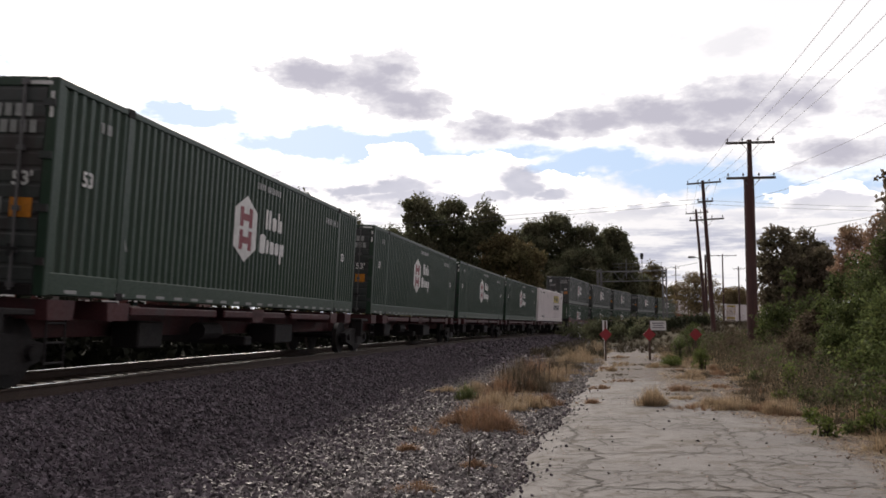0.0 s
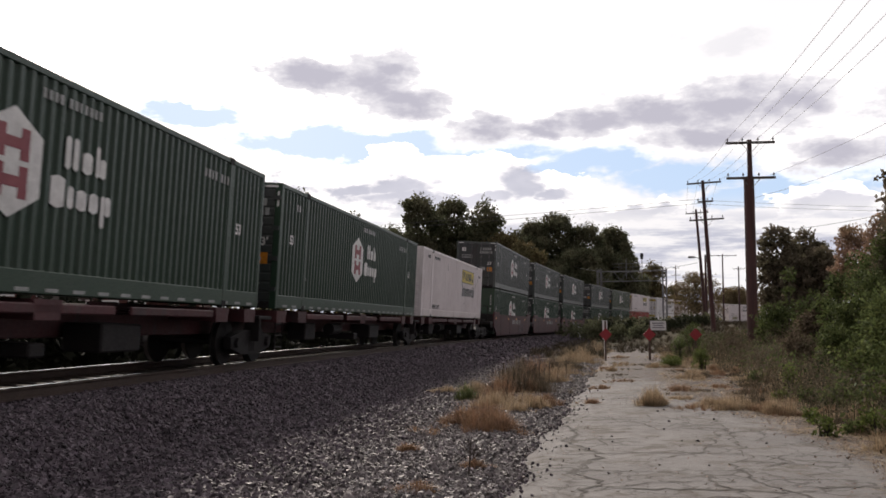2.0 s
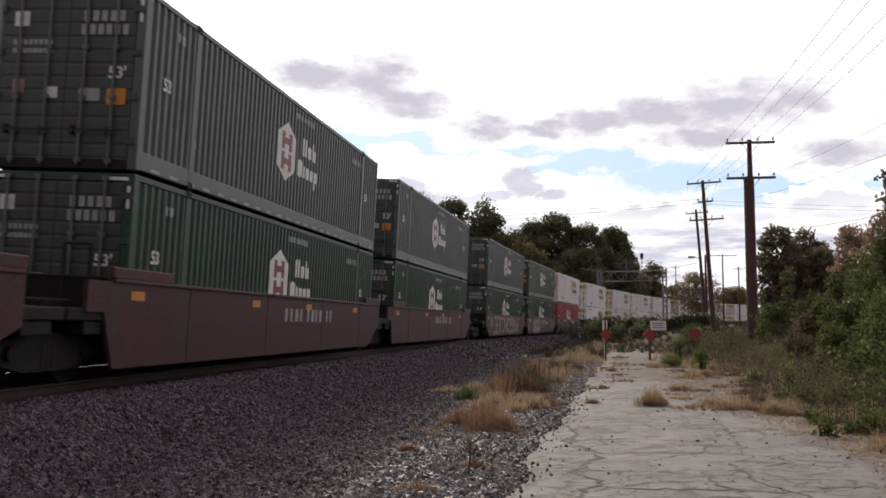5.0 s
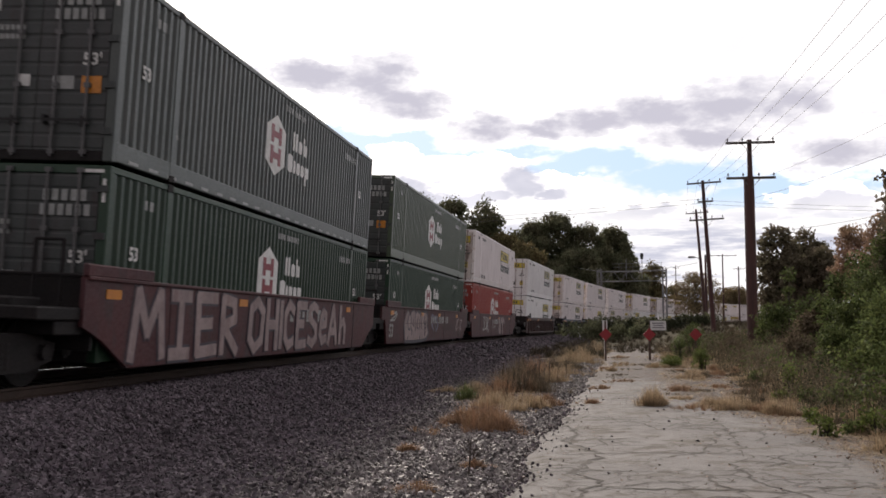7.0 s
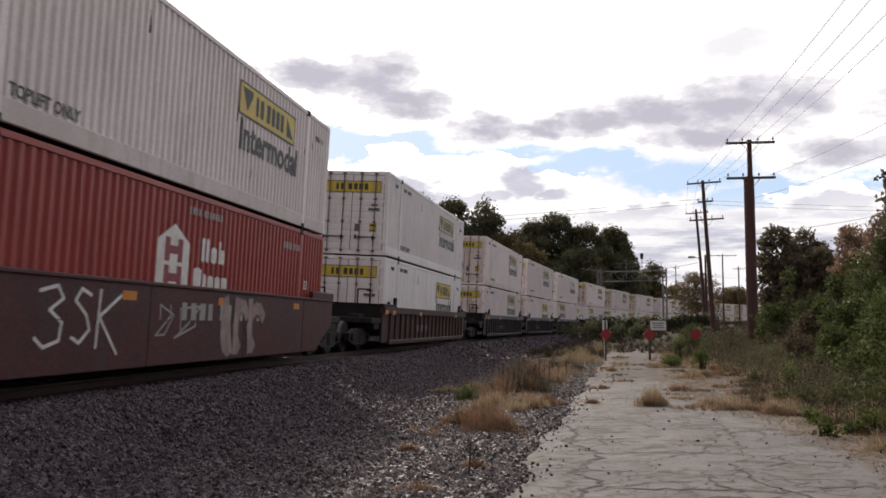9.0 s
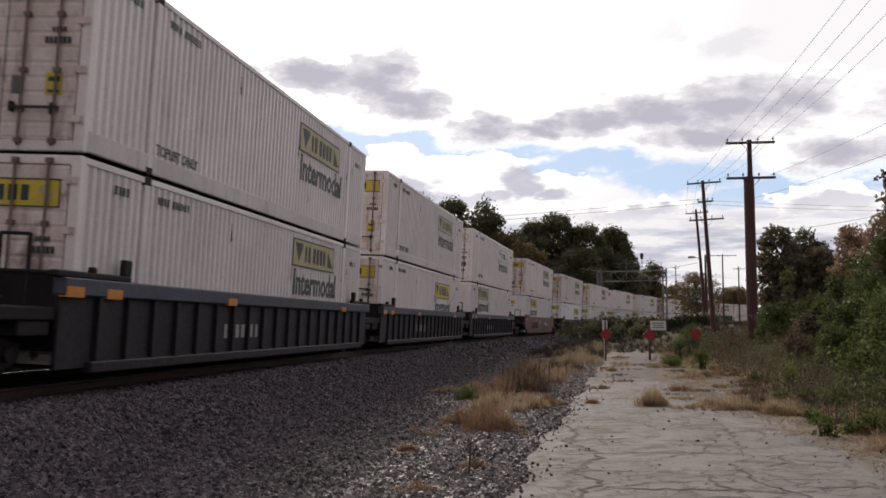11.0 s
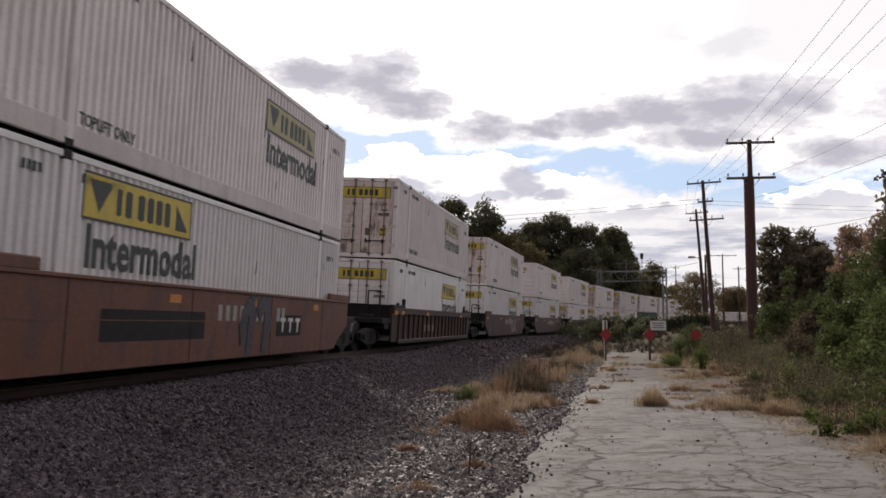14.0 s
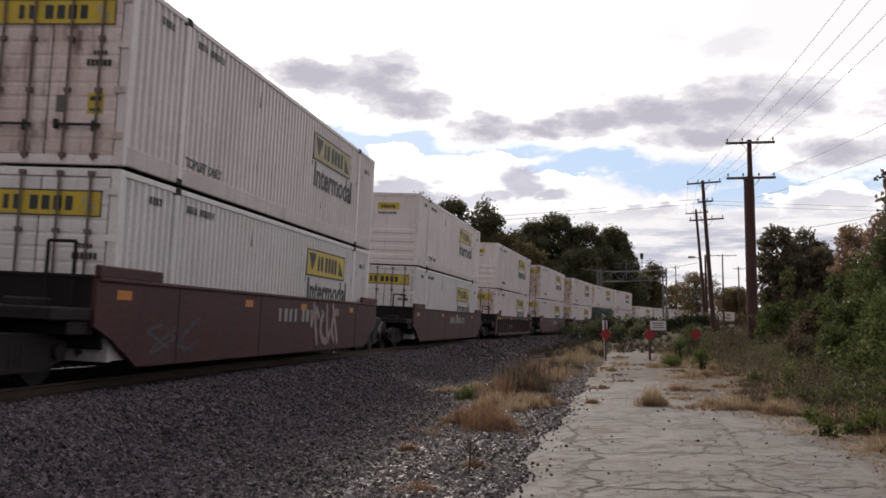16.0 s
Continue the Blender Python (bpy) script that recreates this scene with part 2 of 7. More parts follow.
M = {
    "green": material("green_paint", (0.0084, 0.034, 0.0158), (0.0115, 0.040, 0.020), 0.47, scale=0.7, grain=30, dirt=(0.043, 0.052, 0.041), dirt_amount=0.3, random_tone=0.12, spec=0.5),
    "greygreen": material("faded_green_paint", (0.046, 0.060, 0.054), (0.064, 0.076, 0.070), 0.45, scale=0.7, grain=30, dirt=(0.07, 0.066, 0.06), dirt_amount=0.4, random_tone=0.1, spec=0.6),
    "fadedgreen": material("sun_faded_green_paint", (0.036, 0.061, 0.030), (0.050, 0.070, 0.038), 0.42, scale=0.7, grain=30, dirt=(0.07, 0.072, 0.05), dirt_amount=0.4, spec=0.6),
    "darkdoor": material("dark_green_doors", (0.030, 0.038, 0.036), (0.042, 0.046, 0.045), 0.5, scale=1.0, grain=30, dirt=(0.035, 0.028, 0.028), dirt_amount=0.6, random_tone=0.1, blotch=(0.028, 0.02, 0.02)),
    "white": material("white_paint", (0.80, 0.75, 0.745), (0.71, 0.66, 0.655), 0.45, scale=0.6, grain=25, dirt=(0.38, 0.34, 0.31), dirt_amount=0.40, random_tone=0.08),
    "railwhite": material("grimy_white_rails", (0.62, 0.57, 0.555), (0.52, 0.47, 0.455), 0.55, scale=1.2, grain=25, dirt=(0.25, 0.2, 0.17), dirt_amount=0.4),
    "clean": material("clean_white_paint", (0.77, 0.76, 0.755), (0.69, 0.68, 0.675), 0.42, scale=0.6, grain=25, dirt=(0.38, 0.36, 0.34), dirt_amount=0.45, random_tone=0.05),
    "dirtywhite": material("stained_white_doors", (0.70, 0.63, 0.60), (0.58, 0.49, 0.45), 0.55, scale=1.3, grain=18, dirt=(0.20, 0.11, 0.08), dirt_amount=0.7, dirt_from=0.50, random_tone=0.1, blotch=(0.11, 0.06, 0.05)),
    "red": material("red_paint", (0.289, 0.02975, 0.02125), (0.323, 0.0425, 0.02975), 0.45, scale=0.7, grain=30, dirt=(0.18, 0.06, 0.05), dirt_amount=0.35),
    "rodgrey": material("galvanised_rods", (0.12, 0.12, 0.12), None, 0.55, 0.2, 4, 40),
    "grimyrod": material("rust_stained_rods", (0.17, 0.13, 0.115), (0.12, 0.09, 0.08), 0.65, 0.1, 4, 30),
    "rubber": material("black_gasket", (0.012, 0.012, 0.012), None, 0.7),
    "mark": material("white_lettering", (0.72, 0.72, 0.70), (0.55, 0.55, 0.53), 0.6, scale=4, grain=30),
    "markdim": material("grey_lettering", (0.33, 0.34, 0.33), (0.25, 0.26, 0.25), 0.6, scale=4, grain=30),
    "markdark": material("dark_lettering", (0.022, 0.030, 0.029), (0.035, 0.042, 0.041), 0.6, scale=4, grain=30),
    "yellow": material("yellow_banner", (0.62, 0.47, 0.03), (0.50, 0.38, 0.05), 0.5, scale=3, grain=25, dirt=(0.3, 0.25, 0.12), dirt_amount=0.4),
    "faded": material("faded_yellow_banner", (0.39, 0.3432, 0.156), (0.4524, 0.4056, 0.2496), 0.6, scale=3, grain=25),
    "orange": material("orange_reflector", (0.60, 0.22, 0.02), None, 0.4, scale=6),
    "maroon": material("maroon_logo", (0.20, 0.012, 0.025), (0.24, 0.03, 0.04), 0.5),
    "brown": material("red_brown_car_paint", (0.082, 0.028, 0.030), (0.062, 0.024, 0.027), 0.58, scale=0.8, grain=20, dirt=(0.045, 0.031, 0.030), dirt_amount=0.7, random_tone=0.12, spec=0.25, blotch=(0.05, 0.035, 0.036)),
    "rust": material("orange_brown_car_paint", (0.165, 0.066, 0.040), (0.13, 0.054, 0.034), 0.6, scale=0.7, grain=20, dirt=(0.075, 0.04, 0.034), dirt_amount=0.6, random_tone=0.05, spec=0.35, blotch=(0.085, 0.045, 0.04)),
    "darkbrown": material("dark_brown_car_paint", (0.062, 0.031, 0.027), (0.046, 0.027, 0.025), 0.6, scale=0.8, grain=20, dirt=(0.028, 0.02, 0.02), dirt_amount=0.6, random_tone=0.1, spec=0.25),
    "slate": material("slate_blue_car_paint", (0.0190, 0.0158, 0.0195), (0.0155, 0.013, 0.016), 0.6, scale=0.8, grain=20, dirt=(0.033, 0.027, 0.029), dirt_amount=0.6, random_tone=0.1, spec=0.25),
    "chordblue": material("faded_blue_chord_paint", (0.04, 0.0496, 0.076), (0.032, 0.036, 0.052), 0.6, scale=0.8, grain=20, dirt=(0.03, 0.03, 0.035), dirt_amount=0.6),
    "steel": material("grimy_steel", (0.011, 0.0098, 0.0102), (0.016, 0.013, 0.0125), 0.75, 0.05, 3, 30, bump=0.003, spec=0.3),
    "polished": material("worn_wheel_tread", (0.12, 0.115, 0.11), None, 0.4, 1.0, 5, 60),
    "graffiti": material("pale_spray_paint", (0.32, 0.245, 0.235), (0.21, 0.155, 0.155), 0.6, scale=2.5, grain=14, dirt=(0.16, 0.08, 0.07), dirt_amount=0.5),
    "sprayblue": material("grey_blue_spray_paint", (0.13, 0.14, 0.20), (0.09, 0.09, 0.13), 0.6, scale=2.5, grain=14),
    "graffitidark": material("dark_spray_paint", (0.035, 0.03, 0.045), (0.06, 0.05, 0.06), 0.6, scale=2.5, grain=14),
    "rail": material("rusty_rail", (0.054, 0.033, 0.024), None, 0.7, 0.2, 4, 40),
    "railtop": material("polished_rail_head", (0.62, 0.61, 0.60), None, 0.18, 1.0, 3, 60),
    "tie": material("creosoted_timber", (0.045, 0.036, 0.030), (0.07, 0.06, 0.052), 0.85, scale=4, grain=25, bump=0.006, random_tone=0.25, stretch=(0.4, 3, 3)),
    "stone": material("grey_ballast_stone", (0.098, 0.081, 0.092), (0.057, 0.047, 0.055), 0.7, scale=9, grain=60, bump=0.004, island=0.75, spec=0.2),
    "palestone": material("pale_gravel", (0.180, 0.162, 0.158), (0.095, 0.084, 0.083), 0.6, scale=9, grain=60, bump=0.004, island=0.8, spec=0.25),
    "timber": material("weathered_pole_timber", (0.082, 0.036, 0.032), (0.050, 0.027, 0.026), 0.85, scale=1.5, grain=22, bump=0.006, stretch=(6, 6, 0.4), random_tone=0.1),
    "greytimber": material("grey_crossarm_timber", (0.10, 0.085, 0.075), (0.075, 0.065, 0.06), 0.85, scale=2, grain=22, stretch=(0.5, 4, 4)),
    "glassy": material("dark_glazed_insulator", (0.07, 0.06, 0.06), None, 0.2),
    "wire": material("weathered_wire", (0.10, 0.10, 0.11), None, 0.6, 0.2),
    "signred": material("faded_red_sign", (0.33, 0.022, 0.028), (0.27, 0.026, 0.034), 0.55, scale=5, grain=40),
    "signwhite": material("white_sign", (0.72, 0.72, 0.72), (0.62, 0.62, 0.62), 0.5, scale=5, grain=40),
    "signblack": material("dull_sign_lettering", (0.16, 0.16, 0.17), None, 0.6),
    "post": material("rusty_sign_post", (0.10, 0.055, 0.04), (0.07, 0.05, 0.04), 0.7, 0.3, 5, 40),
    "galv": material("galvanised_steel", (0.195, 0.195, 0.2015), (0.1495, 0.1495, 0.156), 0.55, 0.3, 2, 30),
    "brick": material("dark_red_brick", (0.102, 0.033, 0.027), (0.072, 0.027, 0.0228), 0.85, scale=2, grain=20, bump=0.005, random_tone=0.2),
    "shingle": material("grey_shingles", (0.10, 0.10, 0.11), (0.075, 0.075, 0.08), 0.85, scale=2, grain=15, bump=0.01),
    "trimwhite": material("white_house_trim", (0.75, 0.75, 0.74), (0.68, 0.68, 0.66), 0.55, scale=2, grain=20),
    "pane": material("dark_window_glass", (0.02, 0.025, 0.03), None, 0.08),
    "bark": material("grey_brown_bark", (0.065, 0.05, 0.04), (0.04, 0.032, 0.027), 0.9, scale=2, grain=12, bump=0.02, stretch=(3, 3, 0.6)),
    "leafdark": material("dark_green_leaves", (0.105, 0.118, 0.068), (0.142, 0.132, 0.082), 0.85, scale=0.25, grain=1.2, island=0.4, translucent=0.42),
    # darker copy of the green leaves, a hedge's shaded side put into the colour
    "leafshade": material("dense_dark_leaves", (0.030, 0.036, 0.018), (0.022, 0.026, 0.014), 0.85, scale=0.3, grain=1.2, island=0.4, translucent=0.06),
    "leafolive": material("olive_autumn_leaves", (0.125, 0.117, 0.058), (0.15, 0.115, 0.062), 0.85, scale=0.25, grain=1.2, island=0.4, translucent=0.38),
    "leafrust": material("rust_brown_leaves", (0.30, 0.195, 0.14), (0.22, 0.165, 0.095), 0.85, scale=0.3, grain=1.2, island=0.4, translucent=0.45),
    "leafbrown": material("brown_green_leaves", (0.135, 0.11, 0.08), (0.105, 0.10, 0.06), 0.85, scale=0.3, grain=1.2, island=0.45, translucent=0.45),
    "leafpale": material("pale_autumn_leaves", (0.21, 0.165, 0.095), (0.155, 0.12, 0.065), 0.85, scale=0.3, grain=1.2, island=0.4, translucent=0.4),
    # near-black: the shade seen beneath the cars is painted into this leaf colour
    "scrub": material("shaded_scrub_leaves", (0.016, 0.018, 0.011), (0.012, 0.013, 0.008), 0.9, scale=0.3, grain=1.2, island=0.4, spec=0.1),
    "darkweed": material("dull_dark_weeds", (0.085, 0.068, 0.048), (0.055, 0.050, 0.030), 0.9, scale=0.3, grain=2, island=0.5, translucent=0.15),
    "leafvine": material("green_vine_leaves", (0.105, 0.130, 0.046), (0.052, 0.068, 0.030), 0.7, scale=0.35, grain=1.5, island=0.6, translucent=0.40),
    "leafbright": material("bright_green_leaves", (0.125, 0.158, 0.046), (0.092, 0.112, 0.036), 0.7, scale=0.5, grain=2, island=0.5, translucent=0.34),
    "weed": material("brown_green_weeds", (0.150, 0.115, 0.082), (0.086, 0.080, 0.050), 0.9, scale=0.22, grain=2, island=0.55, translucent=0.25),
    "straw": material("dry_straw_grass", (0.42, 0.325, 0.215), (0.32, 0.235, 0.15), 0.7, scale=0.8, grain=3, island=0.45, translucent=0.3),
    "rustgrass": material("rust_red_dry_grass", (0.30, 0.19, 0.12), (0.22, 0.13, 0.08), 0.7, scale=0.8, grain=3, island=0.45, translucent=0.3),
    "litter": material("fallen_leaf_litter", (0.22, 0.135, 0.095), (0.115, 0.075, 0.058), 0.8, scale=1, grain=4, island=0.6),
}


def ground_material():
    """Earth: dark ballast grit beside the track, grey gravel, then grass and dry soil to the horizon."""
    m = bpy.data.materials.new("earth_and_grit")
    m.use_nodes = True
    n = Nodes(m.node_tree)
    bsdf = m.node_tree.nodes["Principled BSDF"]
    co = n.add("ShaderNodeTexCoord").outputs["Object"]
    vor = n.add("ShaderNodeTexVoronoi")
    vor.inputs["Scale"].default_value = 16.0
    n.link(co, vor.inputs["Vector"])
    big = n.noise(co, 0.35, 5.0, 0.6)
    grit = n.mix(n.ramp(vor.outputs["Distance"], 0.1, 0.55), (0.088, 0.079, 0.083), (0.034, 0.030, 0.032))
    soil = n.mix(n.ramp(n.noise(co, 1.7, 6.0, 0.65), 0.35, 0.7), (0.075, 0.058, 0.038), (0.036, 0.040, 0.020))
    att = n.add("ShaderNodeAttribute", attribute_name="grit")
    mixed = n.mix(n.ramp(n.math("ADD", att.outputs["Fac"], n.math("MULTIPLY", n.math("SUBTRACT", big, 0.5), 0.7)), 0.35, 0.65), soil, grit)
    n.link(mixed, bsdf.inputs["Base Color"])
    bsdf.inputs["Roughness"].default_value = 0.9
    bsdf.inputs["Specular IOR Level"].default_value = 0.06
    b = n.add("ShaderNodeBump")
    b.inputs["Distance"].default_value = 0.03
    n.link(vor.outputs["Distance"], b.inputs["Height"])
    n.link(b.outputs[0], bsdf.inputs["Normal"])
    return m


def road_material():
    """Old pale road surface, worn, stained and crazed."""
    m = bpy.data.materials.new("worn_pale_asphalt")
    m.use_nodes = True
    n = Nodes(m.node_tree)
    bsdf = m.node_tree.nodes["Principled BSDF"]
    co = n.add("ShaderNodeTexCoord").outputs["Object"]
    big = n.noise(co, 0.6, 6.0, 0.62)
    mid = n.noise(co, 4.0, 6.0, 0.7)
    agg = n.noise(co, 110.0, 2.0, 0.7)
    col = n.mix(n.ramp(big, 0.35, 0.7), (0.175, 0.165, 0.157), (0.130, 0.122, 0.117))
    col = n.mix(n.math("MULTIPLY", n.ramp(mid, 0.5, 0.75), 0.6), col, (0.104, 0.095, 0.091))
    col = n.mix(n.math("MULTIPLY", n.ramp(agg, 0.45, 0.7), 0.5), col, (0.225, 0.212, 0.208))
    vor = n.add("ShaderNodeTexVoronoi")
    vor.feature = "DISTANCE_TO_EDGE"
    vor.inputs["Scale"].default_value = 1.5
    wob = n.add("ShaderNodeTexNoise")
    wob.inputs["Scale"].default_value = 2.2
    wob.inputs["Detail"].default_value = 6.0
    n.link(co, wob.inputs["Vector"])
    ad = n.add("ShaderNodeVectorMath", operation="ADD")
    n.link(co, ad.inputs[0])
    n.link(wob.outputs["Color"], ad.inputs[1])
    n.link(ad.outputs[0], vor.inputs["Vector"])
    craze = n.math("MULTIPLY", n.ramp(vor.outputs["Distance"], 0.045, 0.012), n.ramp(big, 0.36, 0.56))
    col = n.mix(n.math("MULTIPLY", craze, 0.8), col, (0.05, 0.043, 0.037))
    soil = n.ramp(n.math("ADD", n.noise(co, 1.1, 7.0, 0.7), n.math("MULTIPLY", n.math("SUBTRACT", mid, 0.5), 0.4)), 0.50, 0.64)
    col = n.mix(n.math("MULTIPLY", soil, 0.6), col, (0.085, 0.068, 0.050))
    drift = n.add("ShaderNodeAttribute", attribute_name="drift")
    spread = n.ramp(n.math("ADD", drift.outputs["Fac"], n.math("MULTIPLY", n.math("SUBTRACT", n.noise(co, 1.6, 7.0, 0.7), 0.5), 1.3)), 0.42, 0.62)
    col = n.mix(n.math("MULTIPLY", spread, 0.82), col, n.mix(n.ramp(n.noise(co, 30.0, 3.0, 0.7), 0.35, 0.65), (0.098, 0.075, 0.062), (0.044, 0.034, 0.030)))
    n.link(col, bsdf.inputs["Base Color"])
    n.link(n.ramp(mid, 0.3, 0.7, 0.75, 0.95), bsdf.inputs["Roughness"])
    bsdf.inputs["Specular IOR Level"].default_value = 0.3
    b = n.add("ShaderNodeBump")
    b.inputs["Distance"].default_value = 0.008
    n.link(n.math("ADD", agg, n.math("MULTIPLY", mid, 1.5)), b.inputs["Height"])
    n.link(b.outputs[0], bsdf.inputs["Normal"])
    return m


M["ground"], M["road"] = ground_material(), road_material()
M["crack"] = material("dirt_filled_crack", (0.036, 0.029, 0.024), (0.065, 0.055, 0.040), 0.9, scale=5, grain=40)


# ---- mesh helpers ----
def mesh_of(name, bm, mat):
    me = bpy.data.meshes.new(name)
    bm.normal_update()
    bm.to_mesh(me)
    bm.free()
    me.materials.append(mat)
    return me


SMALL = {"owner_name", "code_mark", "scuff", "notice_text", "reflective_tape", "graffiti", "plate_joint", "woody_base"}


def part(name, bm, mat, parent, label=""):
    """One mesh object under a thing or a part."""
    ob = new(name, mesh_of(name, bm, mat) if isinstance(bm, bmesh.types.BMesh) else bm)
    ob.parent = parent
    if name in SMALL:
        ob["kind"] = "stuff"
    return tagged(ob, label)


def thing(name, label, category, group="", kind="", m=None):
    """An Empty at a thing's base, which parents its parts."""
    ob = new(name)
    ob.empty_display_size = 0.2
    if m is not None:
        ob.matrix_world = m
    return tagged(ob, label, category, group, kind)


def solid(name, bm, mat, label="", category="", group="", kind="", m=None):
    """A thing of one mesh."""
    ob = new(name, mesh_of(name, bm, mat) if isinstance(bm, bmesh.types.BMesh) else bm)
    if m is not None:
        ob.matrix_world = m
    return tagged(ob, label, category, group, kind)


def box(bm, x0, x1, y0, y1, z0, z1, bevel=0.0):
    v = [bm.verts.new((x, y, z)) for x in (x0, x1) for y in (y0, y1) for z in (z0, z1)]
    fs = [bm.faces.new([v[i] for i in q]) for q in ((0, 1, 3, 2), (4, 6, 7, 5), (0, 4, 5, 1), (2, 3, 7, 6), (0, 2, 6, 4), (1, 5, 7, 3))]
    if bevel:
        bmesh.ops.bevel(bm, geom=list({e for f in fs for e in f.edges}), offset=bevel, segments=1, affect="EDGES")
    return bm


def boxes(*items, bevel=0.0):
    bm = bmesh.new()
    for it in items:
        box(bm, *it, bevel=bevel)
    return bm


def rod(bm, p, q, r0, r1=None, n=8):
    """A round bar from p to q, tapering from r0 to r1."""
    p, q = Vector(p), Vector(q)
    r1 = r0 if r1 is None else r1
    d = (q - p).normalized()
    a = d.orthogonal().normalized()
    b = d.cross(a)
    rings = []
    for c, r in ((p, r0), (q, r1)):
        rings.append([bm.verts.new(c + a * (r * math.cos(2 * math.pi * i / n)) + b * (r * math.sin(2 * math.pi * i / n))) for i in range(n)])
    for i in range(n):
        bm.faces.new((rings[0][i], rings[0][(i + 1) % n], rings[1][(i + 1) % n], rings[1][i]))
    bm.faces.new(rings[0][::-1])
    bm.faces.new(rings[1])
    return bm


def prism(bm, outline, x0, x1):
    """An outline of (y, z) pairs, run out from x0 to x1."""
    a = [bm.verts.new((x0, y, z)) for y, z in outline]
    b = [bm.verts.new((x1, y, z)) for y, z in outline]
    n = len(outline)
    bm.faces.new(a)
    bm.faces.new(b[::-1])
    for i in range(n):
        bm.faces.new((a[(i + 1) % n], a[i], b[i], b[(i + 1) % n]))
    bmesh.ops.recalc_face_normals(bm, faces=bm.faces)
    return bm


def strokes(lines, width, x0, x1):
    """Brush strokes of even width on a side wall: lines of (y, z) points."""
    bm = bmesh.new()
    for pts in lines:
        for (y0, z0), (y1, z1) in zip(pts, pts[1:]):
            l = math.hypot(y1 - y0, z1 - z0) or 1
            ny, nz = -(z1 - z0) / l * width / 2, (y1 - y0) / l * width / 2
            ey, ez = (y1 - y0) / l * width * 0.3, (z1 - z0) / l * width * 0.3
            prism(bm, [(y0 + ny - ey, z0 + nz - ez), (y0 - ny - ey, z0 - nz - ez), (y1 - ny + ey, z1 - nz + ez), (y1 + ny + ey, z1 + nz + ez)], x0, x1)
            x1 += 0.0003
    return bm


LETTERS = {}


def lettering(words, size, mat):
    """The mesh of a line of words in the built-in font, in the plane y (along), z (up), facing +x."""
    key = (words, size, mat.name)
    if key not in LETTERS:
        cu = bpy.data.curves.new("words", "FONT")
        cu.body, cu.size, cu.extrude, cu.resolution_u = words, size, 0.002, 2
        cu.offset = size * 0.025
        ob = bpy.data.objects.new("words", cu)
        scene.collection.objects.link(ob)
        dg = bpy.context.evaluated_depsgraph_get()
        me = bpy.data.meshes.new_from_object(ob.evaluated_get(dg))
        bpy.data.objects.remove(ob)
        me.transform(Matrix(((0, 0, 1, 0), (1, 0, 0, 0), (0, 1, 0, 0), (0, 0, 0, 1))))
        me.materials.clear()
        me.materials.append(mat)
        me.name = "lettering"
        LETTERS[key] = me
    return LETTERS[key]


def words(text, size, mat, parent, x, y, z, turn=None, label=""):
    ob = part("lettering", lettering(text, size, mat), mat, parent, label or 'lettering that reads "%s"' % text)
    ob.matrix_local = Matrix.Translation((x, y, z)) @ (turn or Matrix())
    return ob


def fast_mesh(name, verts, faces, mat):
    me = bpy.data.meshes.new(name)
    me.from_pydata(verts.tolist() if hasattr(verts, "tolist") else verts, [], faces.tolist() if hasattr(faces, "tolist") else faces)
    me.update()
    me.materials.append(mat)
    return me


# ---- ground ----
def road_left(y):
    return -1.22 + 0.2 * y + 0.07 * math.sin(y * 0.9) + 0.05 * math.sin(y * 2.7 + 1)


def road_right(y):
    return -1.08 + 0.2 * y + 4.0 + 0.25 * math.sin(y * 0.5 + 2) + 0.08 * math.sin(y * 2.1) - 1.6 * min(max((y - 36) / 12, 0), 1)


def clean_right(y):
    """Where drifted soil and litter begin to cover the lane's far side."""
    return road_left(y) + float(np.interp(y, (8, 11, 13.7, 17, 21, 25, 40, 60), (3.7, 3.9, 3.5, 2.7, 2.2, 2.2, 2.3, 2.3)))


TX = np.array([TRACK[i][0] for i in range(-60, 300)])
TY = np.array([TRACK[i][1] for i in range(-60, 300)])
TH = np.array([heading(i * STEP) for i in range(-60, 300)])


def lateral(x, y):
    """How far a place lies to the right of the track's middle."""
    k = int(np.argmin((TX - x) ** 2 + (TY - y) ** 2))
    return (x - TX[k]) * math.cos(TH[k]) - (y - TY[k]) * math.sin(TH[k])


def smooth(a, b, v):
    t = min(max((v - a) / (b - a), 0.0), 1.0)
    return t * t * (3 - 2 * t)


def ground_z(x, y):
    l = lateral(x, y)
    d = abs(l)
    z = 0.50 * (1 - smooth(1.9, 3.9, d))
    if l < 0:
        z = 0.50 * (1 - smooth(1.9, 3.9, d)) + 0.15 * smooth(4, 9, d)
    r = x - (road_right(min(max(y, -30), 60)))
    if l > 0 and r > 0:
        z += 0.95 * smooth(0.2, 11, r) * smooth(8, 40, y) + 0.30 * smooth(0.2, 5, r)
    if l > 0 and y > 44:
        z += 0.35 * smooth(58, 85, y) * smooth(3.5, 9, d)
    z += 0.05 * (noise.noise(Vector((x * 0.35, y * 0.35, 0))) + 0.5 * noise.noise(Vector((x * 1.3, y * 1.3, 3)))) * smooth(1.8, 2.6, d) * (0.3 if -1.0 < x - road_left(y) < 4.5 and -5 < y < 45 else 1.0)
    if -0.3 < x - road_left(y) and x < road_right(y) + 0.3 and y < 66:
        z = min(z, 0.0) - 0.03
    return z


